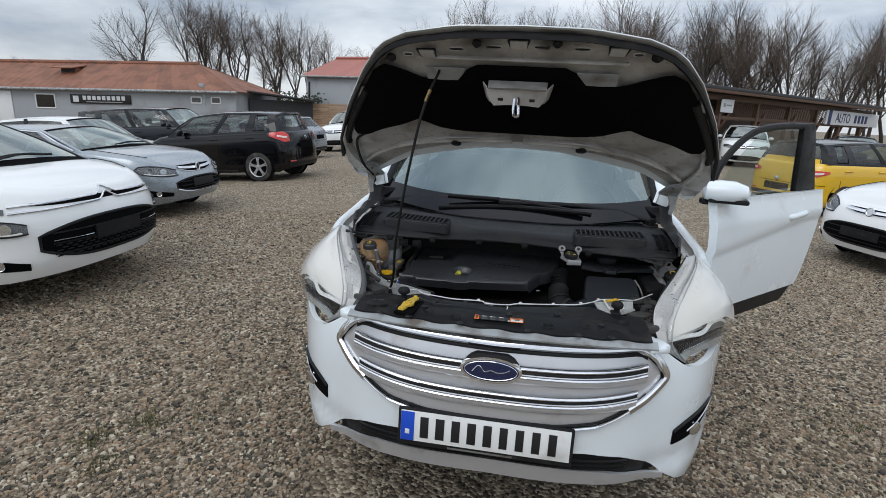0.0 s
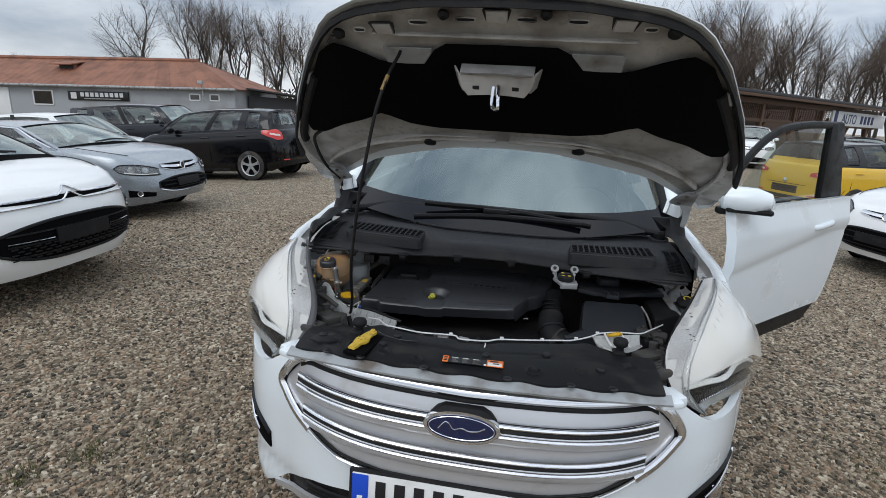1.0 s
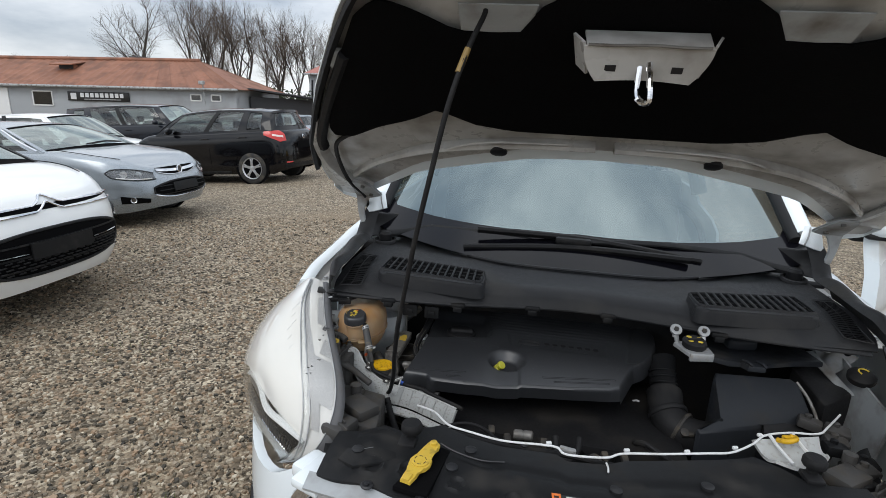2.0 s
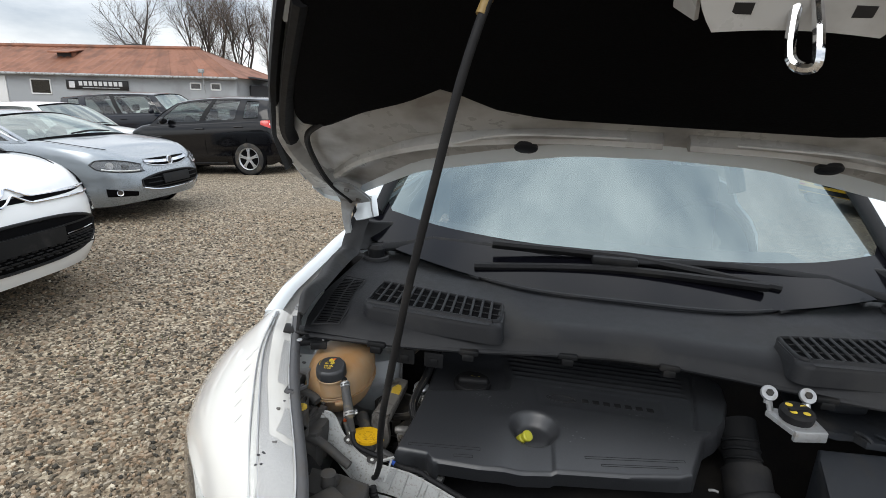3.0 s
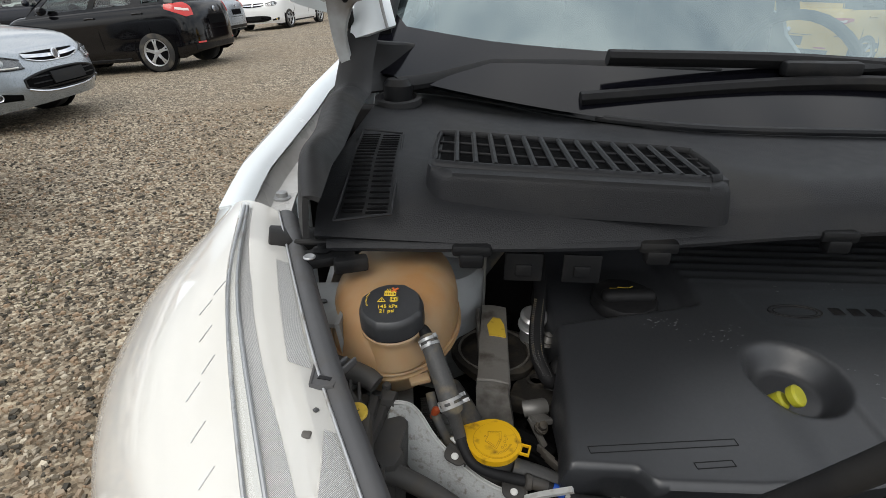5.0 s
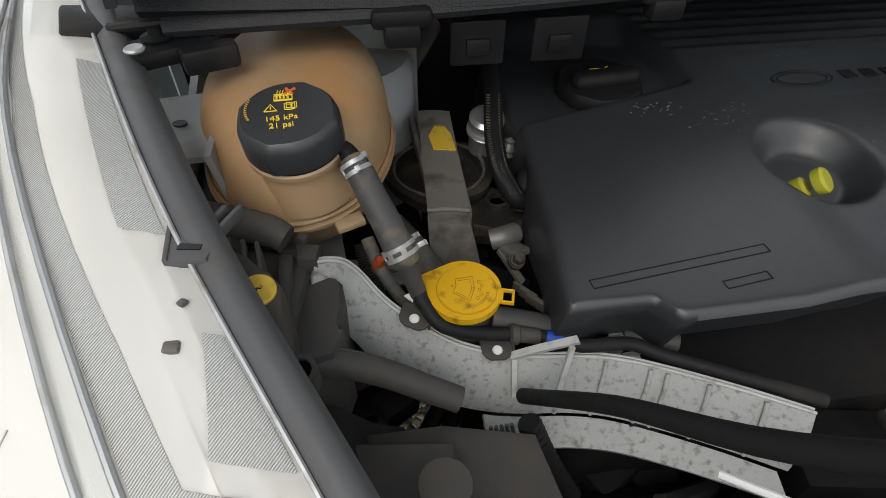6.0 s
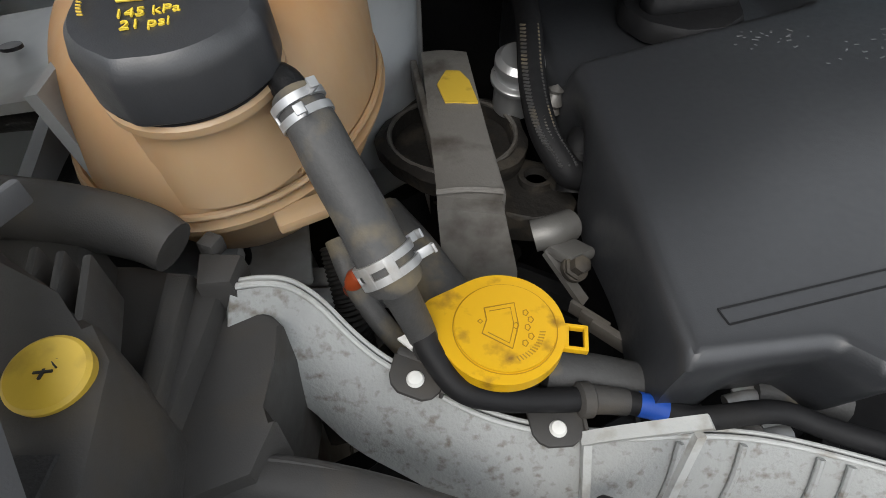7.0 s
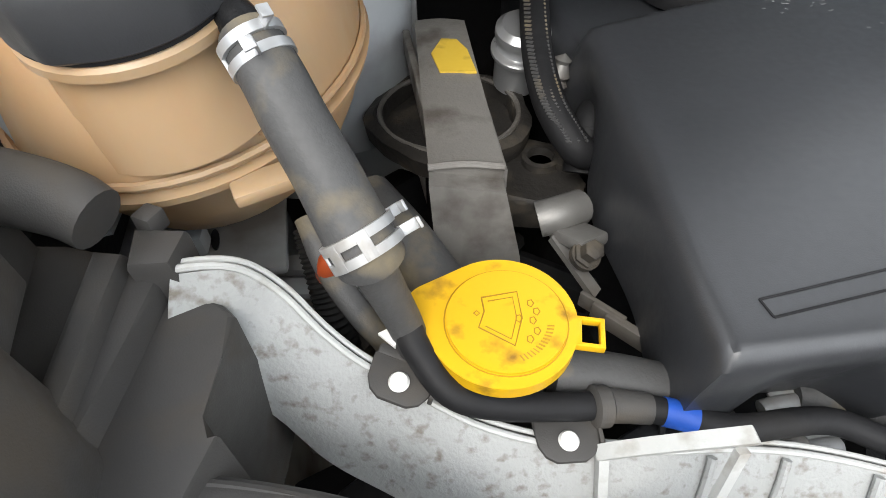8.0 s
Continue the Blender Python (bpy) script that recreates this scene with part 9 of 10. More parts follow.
    part("dashboard", sheet(lambda u, v: form.screen(1.9 * u - 0.95, 0.02, -0.03) + Vector((0, -0.62 * v, -0.02 - 0.10 * v * v)), 10, 5, 0.02), M_DASH, car)
    part("steering_wheel", lathe([(0.17, -0.012), (0.19, -0.008), (0.19, 0.008), (0.17, 0.012)], 20, (-0.36, form.l / 2 - form.hood - 0.85, form.cowl - 0.02), (0, -1, 0.5)), M_SEAT, car)
    return car


M_LAMPGREY = mat("grey_lamp_body", (0.13, 0.135, 0.14), 0.25, 0.4, var=0.3, scale=12)


def swept(s0, s1, z0, z1, thin=0.35, rise=0.0):
    """Lower and upper edge of a lamp that widens from s0 to about two thirds and closes at s1."""
    def edge(s, up):
        t = min(1.0, max(0.0, (abs(s) - s0) / (s1 - s0)))
        mid = (z0 + z1) / 2 + rise * (t - 0.5)
        h = (z1 - z0) / 2 * (thin + (1 - thin) * math.sin(math.pi * min(1.0, t * 0.80 + 0.08)) ** 0.8) * (1 - max(0.0, (t - 0.86) / 0.14) ** 2)
        return mid + (h if up else -h)
    return (lambda s: edge(s, False)), (lambda s: edge(s, True))


def car_front(car, form, lamp=(0.50, 0.98, 0.60, 0.75, 0.06), grille=(0.42, 0.62, 0.70), mouth=(0.60, 0.28, 0.46), chrome=True, fog=True, square=4.0, badge=True):
    g0, gz0, gz1 = grille
    part("grille", form.face(-g0, g0, lambda s: gz0 + 0.5 * (gz1 - gz0) * (abs(s) / g0) ** 3, gz1, 0.004, 16, 3), M_FELT, car, "black grille")
    if chrome:
        zc = lambda s: (gz0 + gz1) / 2 + 0.25 * (gz1 - gz0) * (abs(s) / g0) ** 2
        part("chrome_bar", form.face(-g0 * 1.03, g0 * 1.03, lambda s: zc(s) - 0.016, lambda s: zc(s) + 0.016, 0.018, 18, 2), M_CHROME, car, "chrome grille bar")
        part("grille_edge", form.line([(g0 * k / 8, gz0 - 0.006 + 0.5 * (gz1 - gz0) * abs(k / 8) ** 3) for k in range(-8, 9)], 0.007, 0.008, 6, 2), M_CHROME, car)
    if badge:
        part("badge", lathe([(0.052, 0), (0.056, 0.010), (0.046, 0.014), (0.040, 0.008)], 22, form.at(0, (gz0 + gz1) / 2, 0.022), (0, 1, 0.15)), M_CHROME, car, "round chrome maker badge")
    w0, z0, z1 = mouth
    lo = lambda s: z0 + (z1 - z0) * 0.34 * (abs(s) / w0) ** square
    hi = lambda s: z1 - (z1 - z0) * 0.30 * (abs(s) / w0) ** square
    part("air_intake", form.face(-w0, w0, lo, hi, 0.004, 28, 4), M_FELT, car, "black lower air intake")
    ring = [(w0 * k / 12, lo(w0 * k / 12)) for k in range(-12, 13)] + [(w0 * k / 12, hi(w0 * k / 12)) for k in range(12, -13, -1)]
    part("intake_edge", form.line(ring + ring[:1], 0.012, 0.002, 6, 1), M_BLACK, car, "black edge round the intake")
    for k in range(3):
        z = z0 + (z1 - z0) * (k + 0.7) / 3.6
        part("intake_bar", form.face(-w0 * 0.88, w0 * 0.88, z - 0.006, z + 0.006, 0.010, 14, 1), M_BLACK, car)
    zm = (z0 + z1) / 2 + 0.02
    part("plate_holder", form.face(-0.26, 0.26, zm - 0.055, zm + 0.055, 0.026, 8, 2, 0.012), M_BLACK, car, "empty black plate holder")
    s0, s1, l0, l1, rise = lamp
    for sg in (-1, 1):
        lo_, hi_ = swept(s0, s1, l0, l1, 0.35, rise)
        la = part("headlamp", form.face(sg * s0, sg * s1, lo_, hi_, 0.003, 18, 5), M_LAMPGREY, car, "swept headlamp")
        part("lens", form.face(sg * s0, sg * s1, lo_, hi_, 0.022, 18, 5, 0.0), M_CLEAR, la)
        part("lamp_rim", form.line([(sg * (s0 + (s1 - s0) * k / 10), lo_(s0 + (s1 - s0) * k / 10)) for k in range(11)] + [(sg * (s0 + (s1 - s0) * k / 10), hi_(s0 + (s1 - s0) * k / 10)) for k in range(10, -1, -1)], 0.006, 0.012, 6, 1), M_BLACK, la)
        for q in (0.38, 0.66):
            s = s0 + (s1 - s0) * q
            p = form.at(sg * s, (lo_(s) + hi_(s)) / 2, 0.004)
            part("reflector", lathe([(0.0, -0.004), (0.022, 0.0), (0.038, 0.012), (0.041, 0.013)], 18, p, form.at(sg * s, p.z, 0.1) - p), M_CHROME, la)
        part("running_light", form.line([(sg * (s0 + (s1 - s0) * k / 10), lo_(s0 + (s1 - s0) * k / 10) + 0.014) for k in range(1, 9)], 0.007, 0.012, 6, 2), M_LAMPIN, la, "white running light strip")
        if fog:
            f0, f1, fz0, fz1 = fog if isinstance(fog, tuple) else (0.66, 0.90, 0.29, 0.39)
            part("fog_pocket", form.face(sg * f0, sg * f1, lambda s: fz0 + (fz1 - fz0) * 0.15 * (abs(s) - f0) / (f1 - f0), lambda s: fz0 + (fz1 - fz0) * (0.45 + 0.55 * (abs(s) - f0) / (f1 - f0)), 0.004, 8, 2), M_FELT, car, "black fog lamp pocket")
            sm = f0 + (f1 - f0) * 0.6
            p = form.at(sg * sm, (fz0 + fz1) / 2, 0.006)
            part("fog_lamp", lathe([(0.0, 0.004), (0.028, 0.004), (0.034, 0.010), (0.036, 0.0)], 16, p, form.at(sg * sm, p.z, 0.1) - p), M_CHROME, car)


def car_rear(car, form, lamp_z=(0.80, 1.02), forward=0.42, inward=0.22, plate_z=0.72):
    sc = form.end - form.w * 0.92
    for sg in (-1, 1):
        lo_ = lambda s: lamp_z[0] + (lamp_z[1] - lamp_z[0]) * 0.62 * max(0.0, (sc - abs(s)) / forward) ** 0.9 + 0.02 * max(0, (abs(s) - sc) / inward)
        hi_ = lambda s: lamp_z[1] - (lamp_z[1] - lamp_z[0]) * (0.06 * max(0.0, (sc - abs(s)) / forward) + 0.35 * max(0.0, (abs(s) - sc) / inward) ** 2)
        la = part("tail_lamp", form.face(sg * (sc - forward), sg * (sc + inward), lo_, hi_, 0.012, 20, 5, 0.010), M_TAIL, car, "red tail lamp")
        part("lamp_band", form.face(sg * (sc - forward * 0.45), sg * (sc + inward * 0.6), lambda s: lo_(s) * 0.5 + hi_(s) * 0.5 - 0.02, lambda s: lo_(s) * 0.5 + hi_(s) * 0.5 + 0.016, 0.018, 10, 2), M_TAILCLEAR, la, "pale reversing light")
    e = form.end
    for sg in (-1, 1):
        part("plate_recess", form.face(sg * (e - 0.29), sg * e, plate_z - 0.07, plate_z + 0.07, 0.004, 4, 2), M_FELT, car)
        part("rear_bumper_trim", form.face(sg * (e - form.w * 0.85), sg * e, 0.30, 0.38, 0.006, 8, 2), M_BLACK, car)
        part("bumper_gap", form.line([(sg * (e - q), 0.60) for q in (0.0, 0.4, form.w * 0.9, form.w * 1.1)], 0.005, 0.0), M_FELT, car)
        part("rear_reflector", form.face(sg * (e - form.w * 0.80), sg * (e - form.w * 0.60), 0.40, 0.425, 0.008, 4, 1), M_TAIL, car)
    part("badge", lathe([(0.045, 0), (0.045, 0.008), (0.03, 0.012)], 18, form.at(e, plate_z + 0.16, 0.012), (0, -1, 0.1)), M_CHROME, car, "chrome maker badge")
    part("rear_wiper", tube([form.back(0.0, 0.20, 0.03), form.back(0.25, 0.26, 0.035), form.back(0.5, 0.28, 0.03)], 0.009, 6, 2), M_RUBBER, car)


def ground_pose(x, y, heading):
    """Nose points along heading, degrees from +y towards -x; the car leans with the ground."""
    a = radians(heading)
    dx, sx = -math.sin(a) * 1.35, math.cos(a) * 0.75
    z = [ground_z(x + q) for q in (dx, -dx, sx, -sx)]
    return pose(x, y, sum(z) / 4) @ pose(0, 0, 0, 0, 0, heading) @ pose(0, 0, 0, math.degrees(math.atan((z[0] - z[1]) / 2.7)), math.degrees(math.atan((z[3] - z[2]) / 1.5)), 0)


M_TAILCLEAR = mat("pale_lamp_plastic", (0.75, 0.62, 0.58), 0.15, var=0.05, coat=0.6)
P_SILVER = mat("silver_blue_paint", (0.30, 0.335, 0.365), 0.28, 0.55, var=0.05, coat=0.7)
P_BLACK = mat("black_paint", (0.003, 0.003, 0.004), 0.08, var=0.15, coat=0.2, spec=0.35)
P_NAVY = mat("dark_blue_paint", (0.004, 0.006, 0.012), 0.10, var=0.15, coat=0.2, spec=0.35)
P_YELLOW = mat("yellow_paint", (0.75, 0.46, 0.012), 0.25, var=0.05, coat=0.7)
P_CREAM = mat("off_white_paint", (0.80, 0.81, 0.80), 0.25, var=0.03, coat=0.6)

# white people carrier
f1 = CarForm(4.43, 1.83, 1.54, 0.845, 0.98, 0.76, 1.85, 3.85, 1.04, 0.85, 3.1, 0.12, 0.03)
c1 = car_base("people_carrier", "white people carrier with black honeycomb front grille parked on gravel", f1, P_CREAM, ground_pose(-5.54, 2.36, -87), pillars=M_BLACK, mirror=0.95)
car_front(c1, f1, (0.74, 1.08, 0.55, 0.66, 0.03), (0.70, 0.733, 0.768), (0.68, 0.32, 0.61), False, (0.76, 1.06, 0.28, 0.40), 3.0, False)
for dz in (0.0, 0.045):
    part("chrome_chevron", f1.line([(x, 0.728 + dz + 0.055 * math.exp(-(x / 0.06) ** 2) - 0.02 * abs(x)) for x in (-0.84, -0.62, -0.35, -0.15, -0.10, -0.05, 0.0, 0.05, 0.10, 0.15, 0.35, 0.62, 0.84)], 0.0085, 0.012, 8, 3), M_CHROME, c1, "chrome strip with a central chevron")
for sg in (-1, 1):
    part("running_lamp", f1.face(sg * 0.86, sg * 1.16, lambda s: 0.705 + 0.06 * (abs(s) - 0.86), lambda s: 0.745 + 0.14 * (abs(s) - 0.86), 0.008, 8, 2), M_LAMPGREY, c1, "slim upper running lamp")
    part("chrome_line", f1.line([(sg * s, 0.475 + 0.01 * s) for s in (0.28, 0.42, 0.60)], 0.005, 0.014), M_CHROME, c1)
for k in range(5):
    for j in range(16):
        x = -0.56 + 0.075 * j + 0.0375 * (k % 2)
        if abs(x) < 0.58:
            part("mesh_cell", box(f1.at(x, 0.362 + 0.020 * k, 0.012), (0.05, 0.012, 0.008), 0.002), M_RUBBER, c1)
part("sensor", lathe([(0.014, 0), (0.012, 0.003)], 14, f1.at(-0.80, 0.44, 0.001), (0, 1, 0)), P_CREAM, c1)

# silver blue hatchback
f2 = CarForm(4.42, 1.81, 1.31, 0.71, 0.94, 1.02, 1.72, 3.75, 0.97, 0.85, 3.2, 0.16, 0.03)
c2 = car_base("hatchback", "silver blue hatchback with chrome winged grille parked on gravel", f2, P_SILVER, ground_pose(-6.80, 5.52, -86), trim=M_CHROME, mirror=0.5)
car_front(c2, f2, (0.50, 1.08, 0.575, 0.70, 0.07), (0.42, 0.60, 0.69), (0.56, 0.33, 0.52), True, (0.62, 0.95, 0.29, 0.40), 3.0)
part("chrome_lip", f2.line([(0.56 * k / 8, 0.318 + 0.06 * abs(k / 8) ** 3) for k in range(-8, 9)], 0.011, 0.008, 6, 2), M_CHROME, c2, "chrome strip under the intake")

# black compact car seen from its side and back
f3 = CarForm(3.90, 1.69, 1.50, 0.72, 1.0, 0.78, 1.42, 3.50, 1.06, 0.85, 2.6, 0.20, 0.04)
c3 = car_base("compact_car", "black compact five-door car with red tail lamps on gravel", f3, P_BLACK, ground_pose(-6.86, 10.22, 88), quarter=0.79)
car_rear(c3, f3, (0.82, 1.04), 0.32, 0.14, 0.74)
car_front(c3, f3)

# white hatchback behind
f4 = CarForm(4.35, 1.80, 1.52, 0.70, 0.96, 1.0, 1.65, 3.75, 1.02)
c4 = car_base("hatchback", "white hatchback standing behind the silver blue one", f4, P_CREAM, ground_pose(-10.1, 9.3, -86))
car_front(c4, f4)
# dark off-roader
f5 = CarForm(4.60, 1.95, 1.80, 1.0, 1.22, 1.15, 1.65, 4.45, 1.24, 0.6, 3.4, 0.10)
c5 = car_base("off_roader", "dark blue off-road car with a paper note behind its windscreen", f5, P_NAVY, ground_pose(-10.8, 13.4, -86))
car_front(c5, f5, (0.52, 0.95, 0.80, 0.95, 0.0), (0.45, 0.74, 0.92))
part("paper_note", box(f5.screen(0.25, 0.55, -0.06), (0.30, 0.01, 0.20), 0.002, (35, 0, 0)), M_LABELWHITE, c5, "white paper note")
f6 = CarForm(4.3, 1.78, 1.46, 0.70, 0.96, 1.05, 1.70, 3.7, 1.0)
c6 = car_base("saloon", "white saloon car in the far row by the fence", f6, P_CREAM, ground_pose(-12.0, 16.4, -86))
car_front(c6, f6)
c7 = car_base("saloon", "black saloon car in the far row by the fence", f6, P_BLACK, ground_pose(-12.0, 19.6, -86))
car_front(c7, f6)
c8 = car_base("estate_car", "silver estate car in the far row by the fence", f6, P_SILVER, ground_pose(-9.3, 16.6, 88))
car_rear(c8, f6)
f9 = CarForm(4.1, 1.80, 1.66, 0.92, 1.10, 0.98, 1.50, 3.7, 1.12, 0.7, 3.0)
c9 = car_base("crossover", "white crossover with black grille standing alone on the track", f9, P_CREAM, ground_pose(-7.6, 21.8, 170))
car_front(c9, f9, (0.50, 0.90, 0.76, 0.88, 0.03), (0.48, 0.74, 0.86))
# right hand row
f10 = CarForm(4.30, 1.82, 1.50, 0.76, 1.0, 1.0, 1.6, 3.7, 1.02)
c10 = car_base("hatchback", "white hatchback with black oval-badged grille parked on gravel", f10, P_CREAM, ground_pose(6.1, 6.30, 108))
car_front(c10, f10, (0.52, 0.98, 0.64, 0.80, 0.08), (0.36, 0.68, 0.74), (0.58, 0.30, 0.54))
f11 = CarForm(3.85, 1.72, 1.46, 0.76, 1.0, 0.90, 1.45, 3.45, 1.02)
c11 = car_base("small_car", "yellow three-door car with a black roof", f11, P_YELLOW, ground_pose(6.75, 11.2, -66), roof_paint=P_BLACK, pillars=P_BLACK)
car_rear(c11, f11, (0.76, 0.88), 0.20, 0.30, 0.50)
c12 = car_base("crossover", "white crossover with a dark grille in the far row", f9, P_CREAM, ground_pose(9.0, 24.0, 164))
car_front(c12, f9, (0.50, 0.90, 0.76, 0.88, 0.03), (0.48, 0.74, 0.86))
c13 = car_base("saloon", "dark saloon car in the far row under the trees", f6, P_NAVY, ground_pose(13.6, 24.5, 160))
car_front(c13, f6)

# ---- background buildings ----
lodge, lodge_w = house("long_low_building", "long grey plastered building with a rusty brown sheet roof", (-40.0, 27.0, -0.85), (-17.2, 28.4, 0.45), 2.36, 3.9, 6.0, M_ROOF, 24, 4.0)
wall_window(lodge, 10.9, 1.50, 1.25, 0.80)
wall_window(lodge, 20.5, 1.74, 0.62, 0.34)
wall_window(lodge, 21.7, 1.74, 0.55, 0.34)
sgn = part("sign_board", box((14.5, -0.06, 1.66), (3.85, 0.06, 0.52), 0.01), M_SIGNBLACK, lodge, "black sign board with pale blocks")
part("sign_mark", box((12.95, -0.095, 1.66), (0.36, 0.012, 0.36), 0.01), M_SIGNWHITE, sgn)
for k in range(9):
    part("sign_bar", box((13.50 + 0.31 * k, -0.095, 1.73), (0.22, 0.012, 0.24), 0.005), M_SIGNWHITE, sgn)
part("sign_bar", box((14.75, -0.095, 1.50), (2.3, 0.012, 0.05), 0.003), M_BAY, sgn)
part("roof_hatch", join(box((11.2, 2.2, 3.35), (1.0, 0.9, 0.42), 0.03), box((11.2, 1.9, 3.62), (1.35, 1.4, 0.07), 0.02, (10, 0, 0))), M_ROOF, lodge, "small roof hatch")
part("chimney", box((14.2, 4.3, 4.05), (0.9, 0.6, 0.45), 0.03), M_ROOFDARK, lodge)
part("hatch_front", box((11.2, 1.72, 3.36), (0.90, 0.04, 0.38), 0.01), M_ROOFDARK, lodge, "dark front of the roof hatch")
part("floodlight", join(tube([(21.2, -0.3, 1.3), (21.2, -0.45, 2.5)], 0.03, 6, 1), box((21.2, -0.55, 2.55), (0.30, 0.16, 0.2), 0.02)), M_BAY, lodge, "floodlight on a short pole")
part("door", box((8.2, -0.03, 1.0), (1.0, 0.06, 2.1), 0.01), M_FRAME, lodge)
annex = thing("lean_to", "dark low lean-to roof beside the building", "shed", wall_frame((-17.0, 29.6, 0), (-12.6, 33.2, 0)))
part("roof", box((2.0, 0.8, 1.95), (4.2, 2.2, 0.10), 0.02, (0, 5, 0)), M_ROOFDARK, annex)
part("wall", box((2.0, 1.0, 0.85), (3.9, 1.4, 1.7), 0.02), M_ROOFDARK, annex)
garage, _ = house("grey_garage", "grey plastered garage with a red sheet metal roof", (-19.7, 44.2, 0), (-8.5, 40.6, 0), 4.0, 5.7, 9.0, M_REDROOF, 14)
part("downpipe", tube([(0.4, -0.1, 3.4), (0.4, -0.1, 0.2)], 0.06, 8, 1), M_BLACK, garage)

fence = thing("board_fence", "horizontal board fence of warm brown larch planks", "fence", wall_frame((-22.0, 32.7, -0.50), (-6.4, 32.1, 0.30)))
for k in range(8):
    x = 2.24 * k
    part("post", box((x, 0.05, 1.0), (0.10, 0.10, 2.0), 0.01), M_FENCE, fence)
    if k < 7:
        for j in range(13):
            part("board", box((x + 1.12, 0.0, 0.14 + 0.142 * j), (2.22, 0.022, 0.128), 0.004, (random.uniform(-2, 2), 0, 0)), M_FENCE, fence)

# timber shelter with a bitumen roof
SH_A, SH_B = (4.9, 17.0, 0.0), (17.0, 29.0, 0.0)
shelter = thing("timber_shelter", "brown timber shelter with lattice front and dark roof", "shelter", Matrix.Translation((0, -1.5, 1.64)) @ Matrix.Scale(1.35, 4) @ Matrix.Translation((0, 1.5, -1.64)) @ wall_frame(SH_A, SH_B))
part("roof", join(box((6.8, 2.6, 2.66), (16.5, 6.2, 0.07), 0.02, (-2, 0, 0)), box((6.8, -0.50, 2.74), (16.5, 0.05, 0.09), 0.01)), M_ROOFDARK, shelter, "dark bitumen roof")
part("beam", box((6.8, 0.0, 2.50), (16.2, 0.16, 0.18), 0.01), M_TIMBER, shelter)
part("beam", box((6.8, 0.0, 1.86), (16.2, 0.12, 0.12), 0.01), M_TIMBER, shelter)
for k in range(7):
    part("post", box((-1.0 + 2.5 * k, 0, 1.27), (0.16, 0.16, 2.54), 0.01), M_TIMBER, shelter)
    part("brace", box((-0.62 + 2.5 * k, 0, 1.75), (0.10, 0.10, 0.95), 0.01, (0, 42, 0)), M_TIMBER, shelter)
for k in range(60):
    for q in (-1, 1):
        x = 2.4 + 0.155 * k
        if x < 12.0:
            part("lattice_slat", box((x, 0.03 * q, 2.16), (0.028, 0.012, 0.72), 0.0, (0, 45 * q, 0)), M_TIMBER, shelter)
# added wall that keeps bright sky out of the view through the lattice
part("back_wall", box((10.8, 5.2, 1.45), (24.0, 0.1, 2.9), 0.01), M_TIMBER, shelter)
part("deck_board", box((6.8, -0.53, 2.64), (16.5, 0.03, 0.09), 0.005), M_TIMBER, shelter)
name_sign = part("sign_board", box((12.6, -0.16, 2.16), (6.0, 0.05, 0.58), 0.01), M_SIGNWHITE, shelter, "white sign board with navy lettering")
part("sign_edge", box((9.95, -0.192, 2.16), (0.30, 0.012, 0.58), 0.002), M_NAVYINK, name_sign)
lettering("sign_word", "AUTO", 0.56, M_NAVYINK, name_sign, pose(11.35, -0.195, 2.14, 90, 0, 0), 0.004)
for k in range(4):
    part("sign_bar", box((12.75 + 0.42 * k, -0.192, 2.16), (0.25, 0.012, 0.34), 0.002), M_NAVYINK, name_sign)
small_sign = part("small_sign", box((1.7, -0.15, 2.24), (0.78, 0.04, 0.42), 0.02), M_SIGNWHITE, shelter, "small white rounded sign")
part("sign_mark", box((1.48, -0.176, 2.26), (0.12, 0.008, 0.12), 0.002), M_BAY, small_sign)
part("sign_bar", box((1.78, -0.176, 2.26), (0.34, 0.008, 0.05), 0.002), M_BAY, small_sign)
part("notice", box((1.35, 0.6, 1.55), (1.5, 0.05, 0.9), 0.01), M_SIGNWHITE, shelter, "white notice board inside the shelter")

# ---- bare winter trees ----
M_BARK = mat("grey_brown_bark", (0.055, 0.045, 0.037), 0.9, var=0.3, scale=3, bump=0.5, bscale=30)
M_TWIG = mat("winter_twigs", (0.075, 0.058, 0.045), 0.9, var=0.3, scale=2)
M_BIRCH = mat("pale_twigs", (0.12, 0.09, 0.068), 0.9, var=0.3, scale=2)


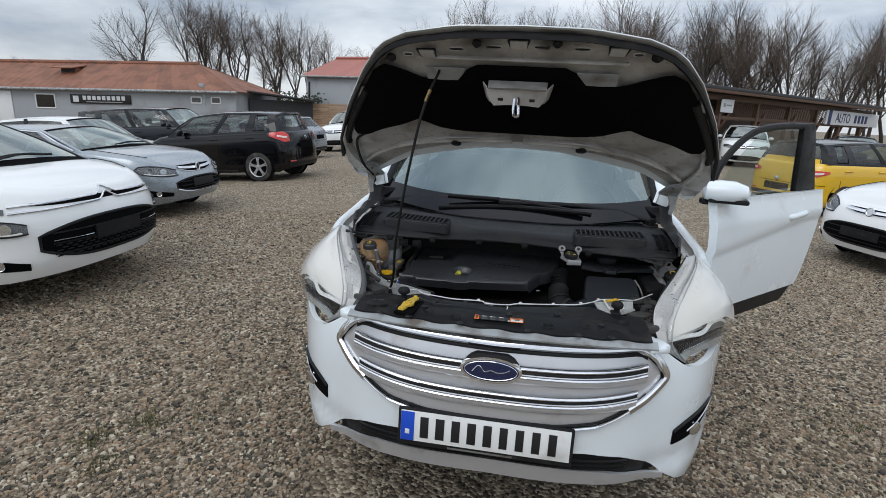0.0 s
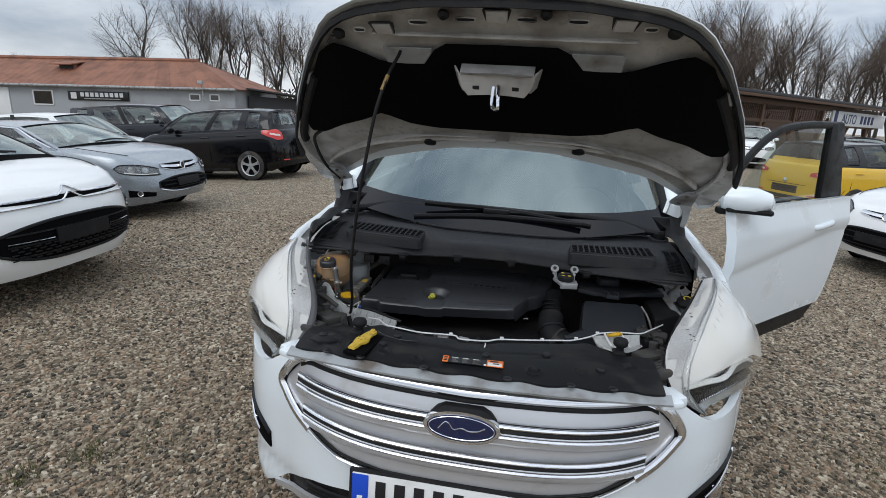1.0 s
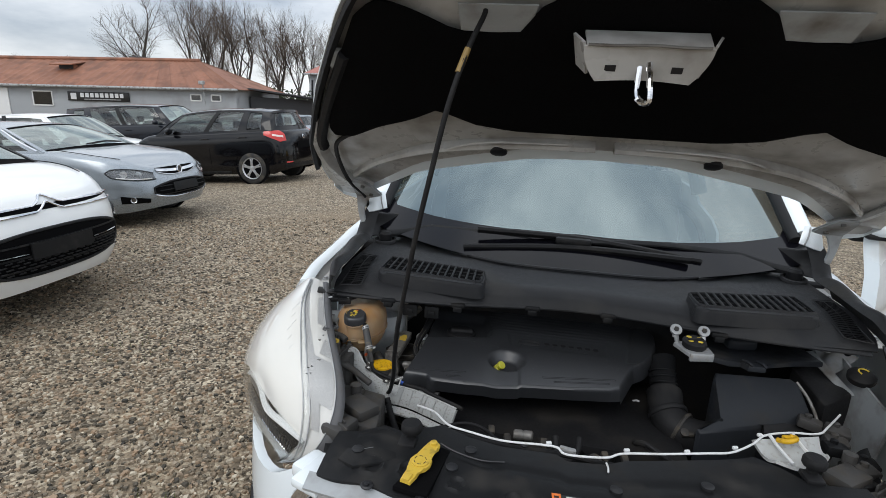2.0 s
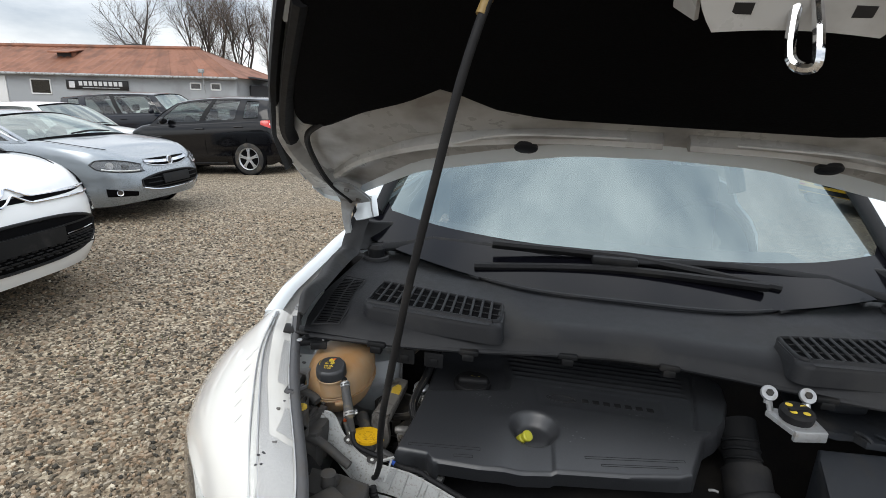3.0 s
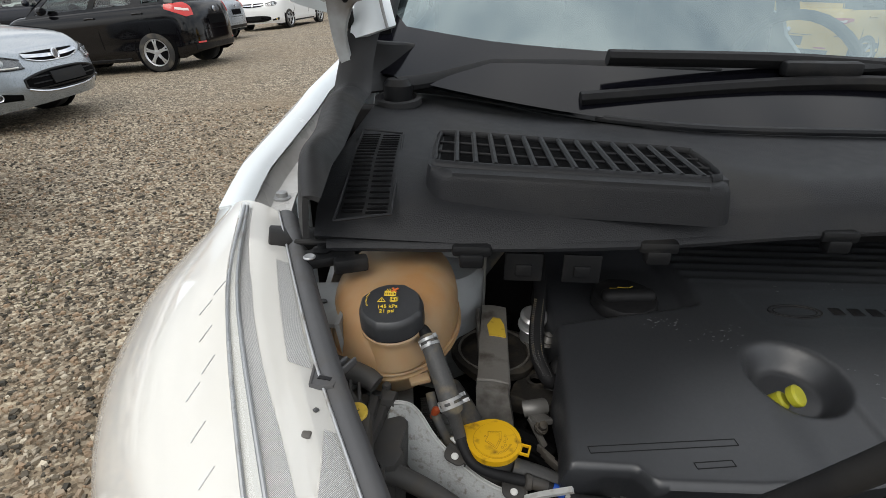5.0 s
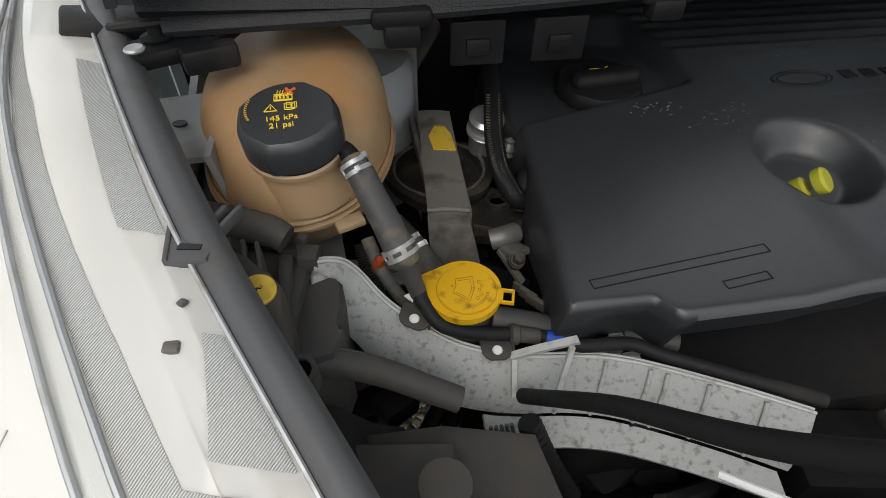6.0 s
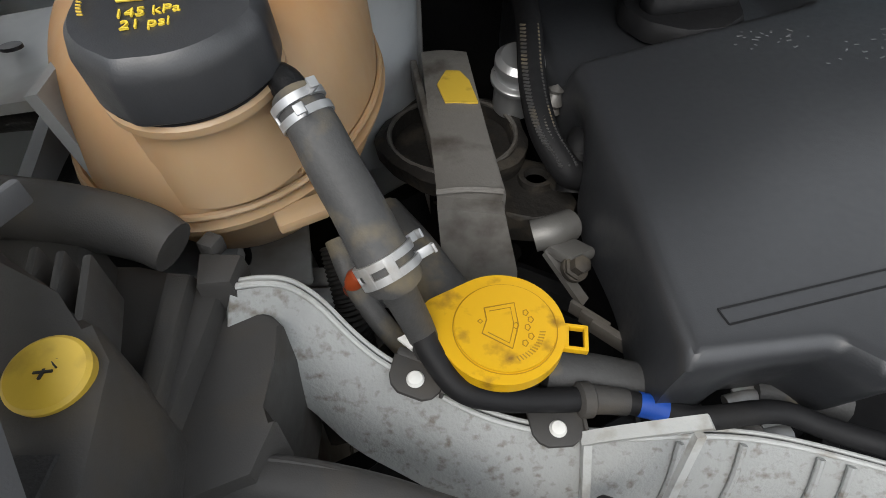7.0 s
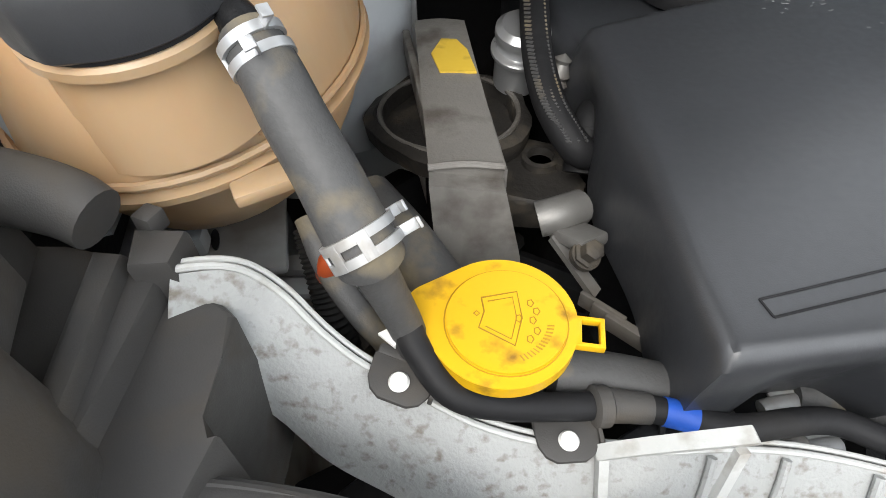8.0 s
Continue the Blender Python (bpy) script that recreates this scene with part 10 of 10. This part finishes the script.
def tree_meshes(seed, height, spread_f, trunk_f):
    """Trunk with limbs, and a crown of fine twigs, as two meshes."""
    rng = random.Random(seed)
    solid, fine = ([], []), ([], [])

    def limb(store, a, b, r0, r1, n):
        vs, fs = store
        d = (b - a).normalized()
        s = d.orthogonal().normalized()
        t = d.cross(s)
        k = len(vs)
        for p, r in ((a, r0), (b, r1)):
            vs.extend(tuple(p + r * (math.cos(2 * math.pi * i / n) * s + math.sin(2 * math.pi * i / n) * t)) for i in range(n))
        fs.extend((k + i, k + (i + 1) % n, k + n + (i + 1) % n, k + n + i) for i in range(n))

    def grow(p, d, length, r, level):
        steps = 3 if level < 3 else 2
        for i in range(steps):
            d = (d + Vector((rng.gauss(0, 0.16), rng.gauss(0, 0.16), rng.gauss(0.05, 0.10)))).normalized()
            q = p + d * length / steps
            r1 = r * (0.82 if level < 4 else 0.7)
            limb(solid if level < 3 else fine, p, q, r, r1, 6 if level < 2 else 3)
            if level < 5 and (i or level):
                for _ in range(rng.choice((1, 2, 2)) if level < 4 else rng.choice((2, 3))):
                    side = d.orthogonal().normalized()
                    side.rotate(Matrix.Rotation(rng.uniform(0, 6.28), 3, d))
                    nd = (d * rng.uniform(0.55, 1.0) + side * rng.uniform(0.5, 1.0) * spread_f + Vector((0, 0, 0.18))).normalized()
                    grow(q, nd, length * rng.uniform(0.48, 0.68), r1 * rng.uniform(0.45, 0.65), level + 1)
            p, r = q, r1
        if level < 5:
            grow(p, d, length * 0.6, r, level + 1)

    grow(Vector((0, 0, -0.2)), Vector((0, 0, 1)), height * trunk_f, height * 0.016, 0)
    out = []
    for nm, (vs, fs), m in (("trunk", solid, M_BARK), ("crown", fine, M_BIRCH if seed % 3 == 0 else M_TWIG)):
        me = bpy.data.meshes.new(nm)
        me.from_pydata(vs, [], fs)
        me.materials.append(m)
        out.append(me)
    return out


KINDS = [tree_meshes(11, 10, 0.75, 0.42), tree_meshes(12, 10, 0.6, 0.46), tree_meshes(15, 10, 0.8, 0.36), tree_meshes(17, 10, 1.1, 0.26)]


def tree(kind, x, y, size, turn, label="bare winter tree with fine grey brown twigs"):
    t = thing("tree", label, "tree", pose(x, y, 0, 0, 0, turn) @ Matrix.Scale(size, 4), "bare trees behind the yard")
    for nm, me in zip(("trunk", "crown"), KINDS[kind]):
        o = new(nm, me)
        o.parent = t


rng_t = random.Random(6)
for k in range(17):
    f = k / 16
    tree(k % 3, -40 + 16 * f + rng_t.uniform(-0.6, 0.6), 57 + 4 * f + rng_t.uniform(-1.5, 1.5), rng_t.uniform(1.0, 1.25) * (1.16 - 0.30 * f), rng_t.uniform(0, 360))
tree(3, -35.5, 46.0, 1.75, 40, "broad bare tree with crooked limbs behind the roof")
tree(3, -50, 46, 0.8, 10)
tree(3, -44.5, 46, 0.8, 90)
tree(2, -21.9, 70, 1.15, 30)
for k in range(30):
    f = k / 29
    tree((k * 2) % 3, -9 + 27 * f + rng_t.uniform(-0.6, 0.6), 53 + rng_t.uniform(-3, 3) - 6 * f, rng_t.uniform(0.95, 1.2), rng_t.uniform(0, 360))
for k in range(18):
    f = k / 17
    tree((k + 1) % 3, 14 + 34 * f + rng_t.uniform(-1, 1), 60 + rng_t.uniform(-2, 2) + 8 * f, rng_t.uniform(0.95, 1.15), rng_t.uniform(0, 360))
for k in range(26):
    f = k / 25
    tree(k % 3, 8 + 26 * f + rng_t.uniform(-0.8, 0.8), 42 + rng_t.uniform(-2.5, 2.5), rng_t.uniform(0.85, 1.05), rng_t.uniform(0, 360))
M_HEDGE = mat("dark_hedge_leaf", (0.035, 0.05, 0.022), 0.8, var=0.4, scale=4)


def hedge(x0, y0, x1, y1, h):
    rng = random.Random(9)
    vs, fs = [], []
    for _ in range(2600):
        f = rng.random()
        p = Vector((x0 + (x1 - x0) * f + rng.gauss(0, 0.3), y0 + (y1 - y0) * f + rng.gauss(0, 0.5), rng.uniform(0, h) * rng.uniform(0.7, 1.0)))
        a, b = Vector((rng.gauss(0, 1), rng.gauss(0, 1), rng.gauss(0, 1))).normalized() * 0.16, Vector((rng.gauss(0, 1), rng.gauss(0, 1), rng.gauss(0, 1))).normalized() * 0.10
        k = len(vs)
        vs += [tuple(p - a), tuple(p + b), tuple(p + a), tuple(p - b)]
        fs.append((k, k + 1, k + 2, k + 3))
    me = bpy.data.meshes.new("hedge")
    me.from_pydata(vs, [], fs)
    me.materials.append(M_HEDGE)
    return new("hedge", me)


tagged(hedge(-27, 42, -18, 43, 2.6), "dark evergreen hedge behind the fence", "hedge", kind="stuff")
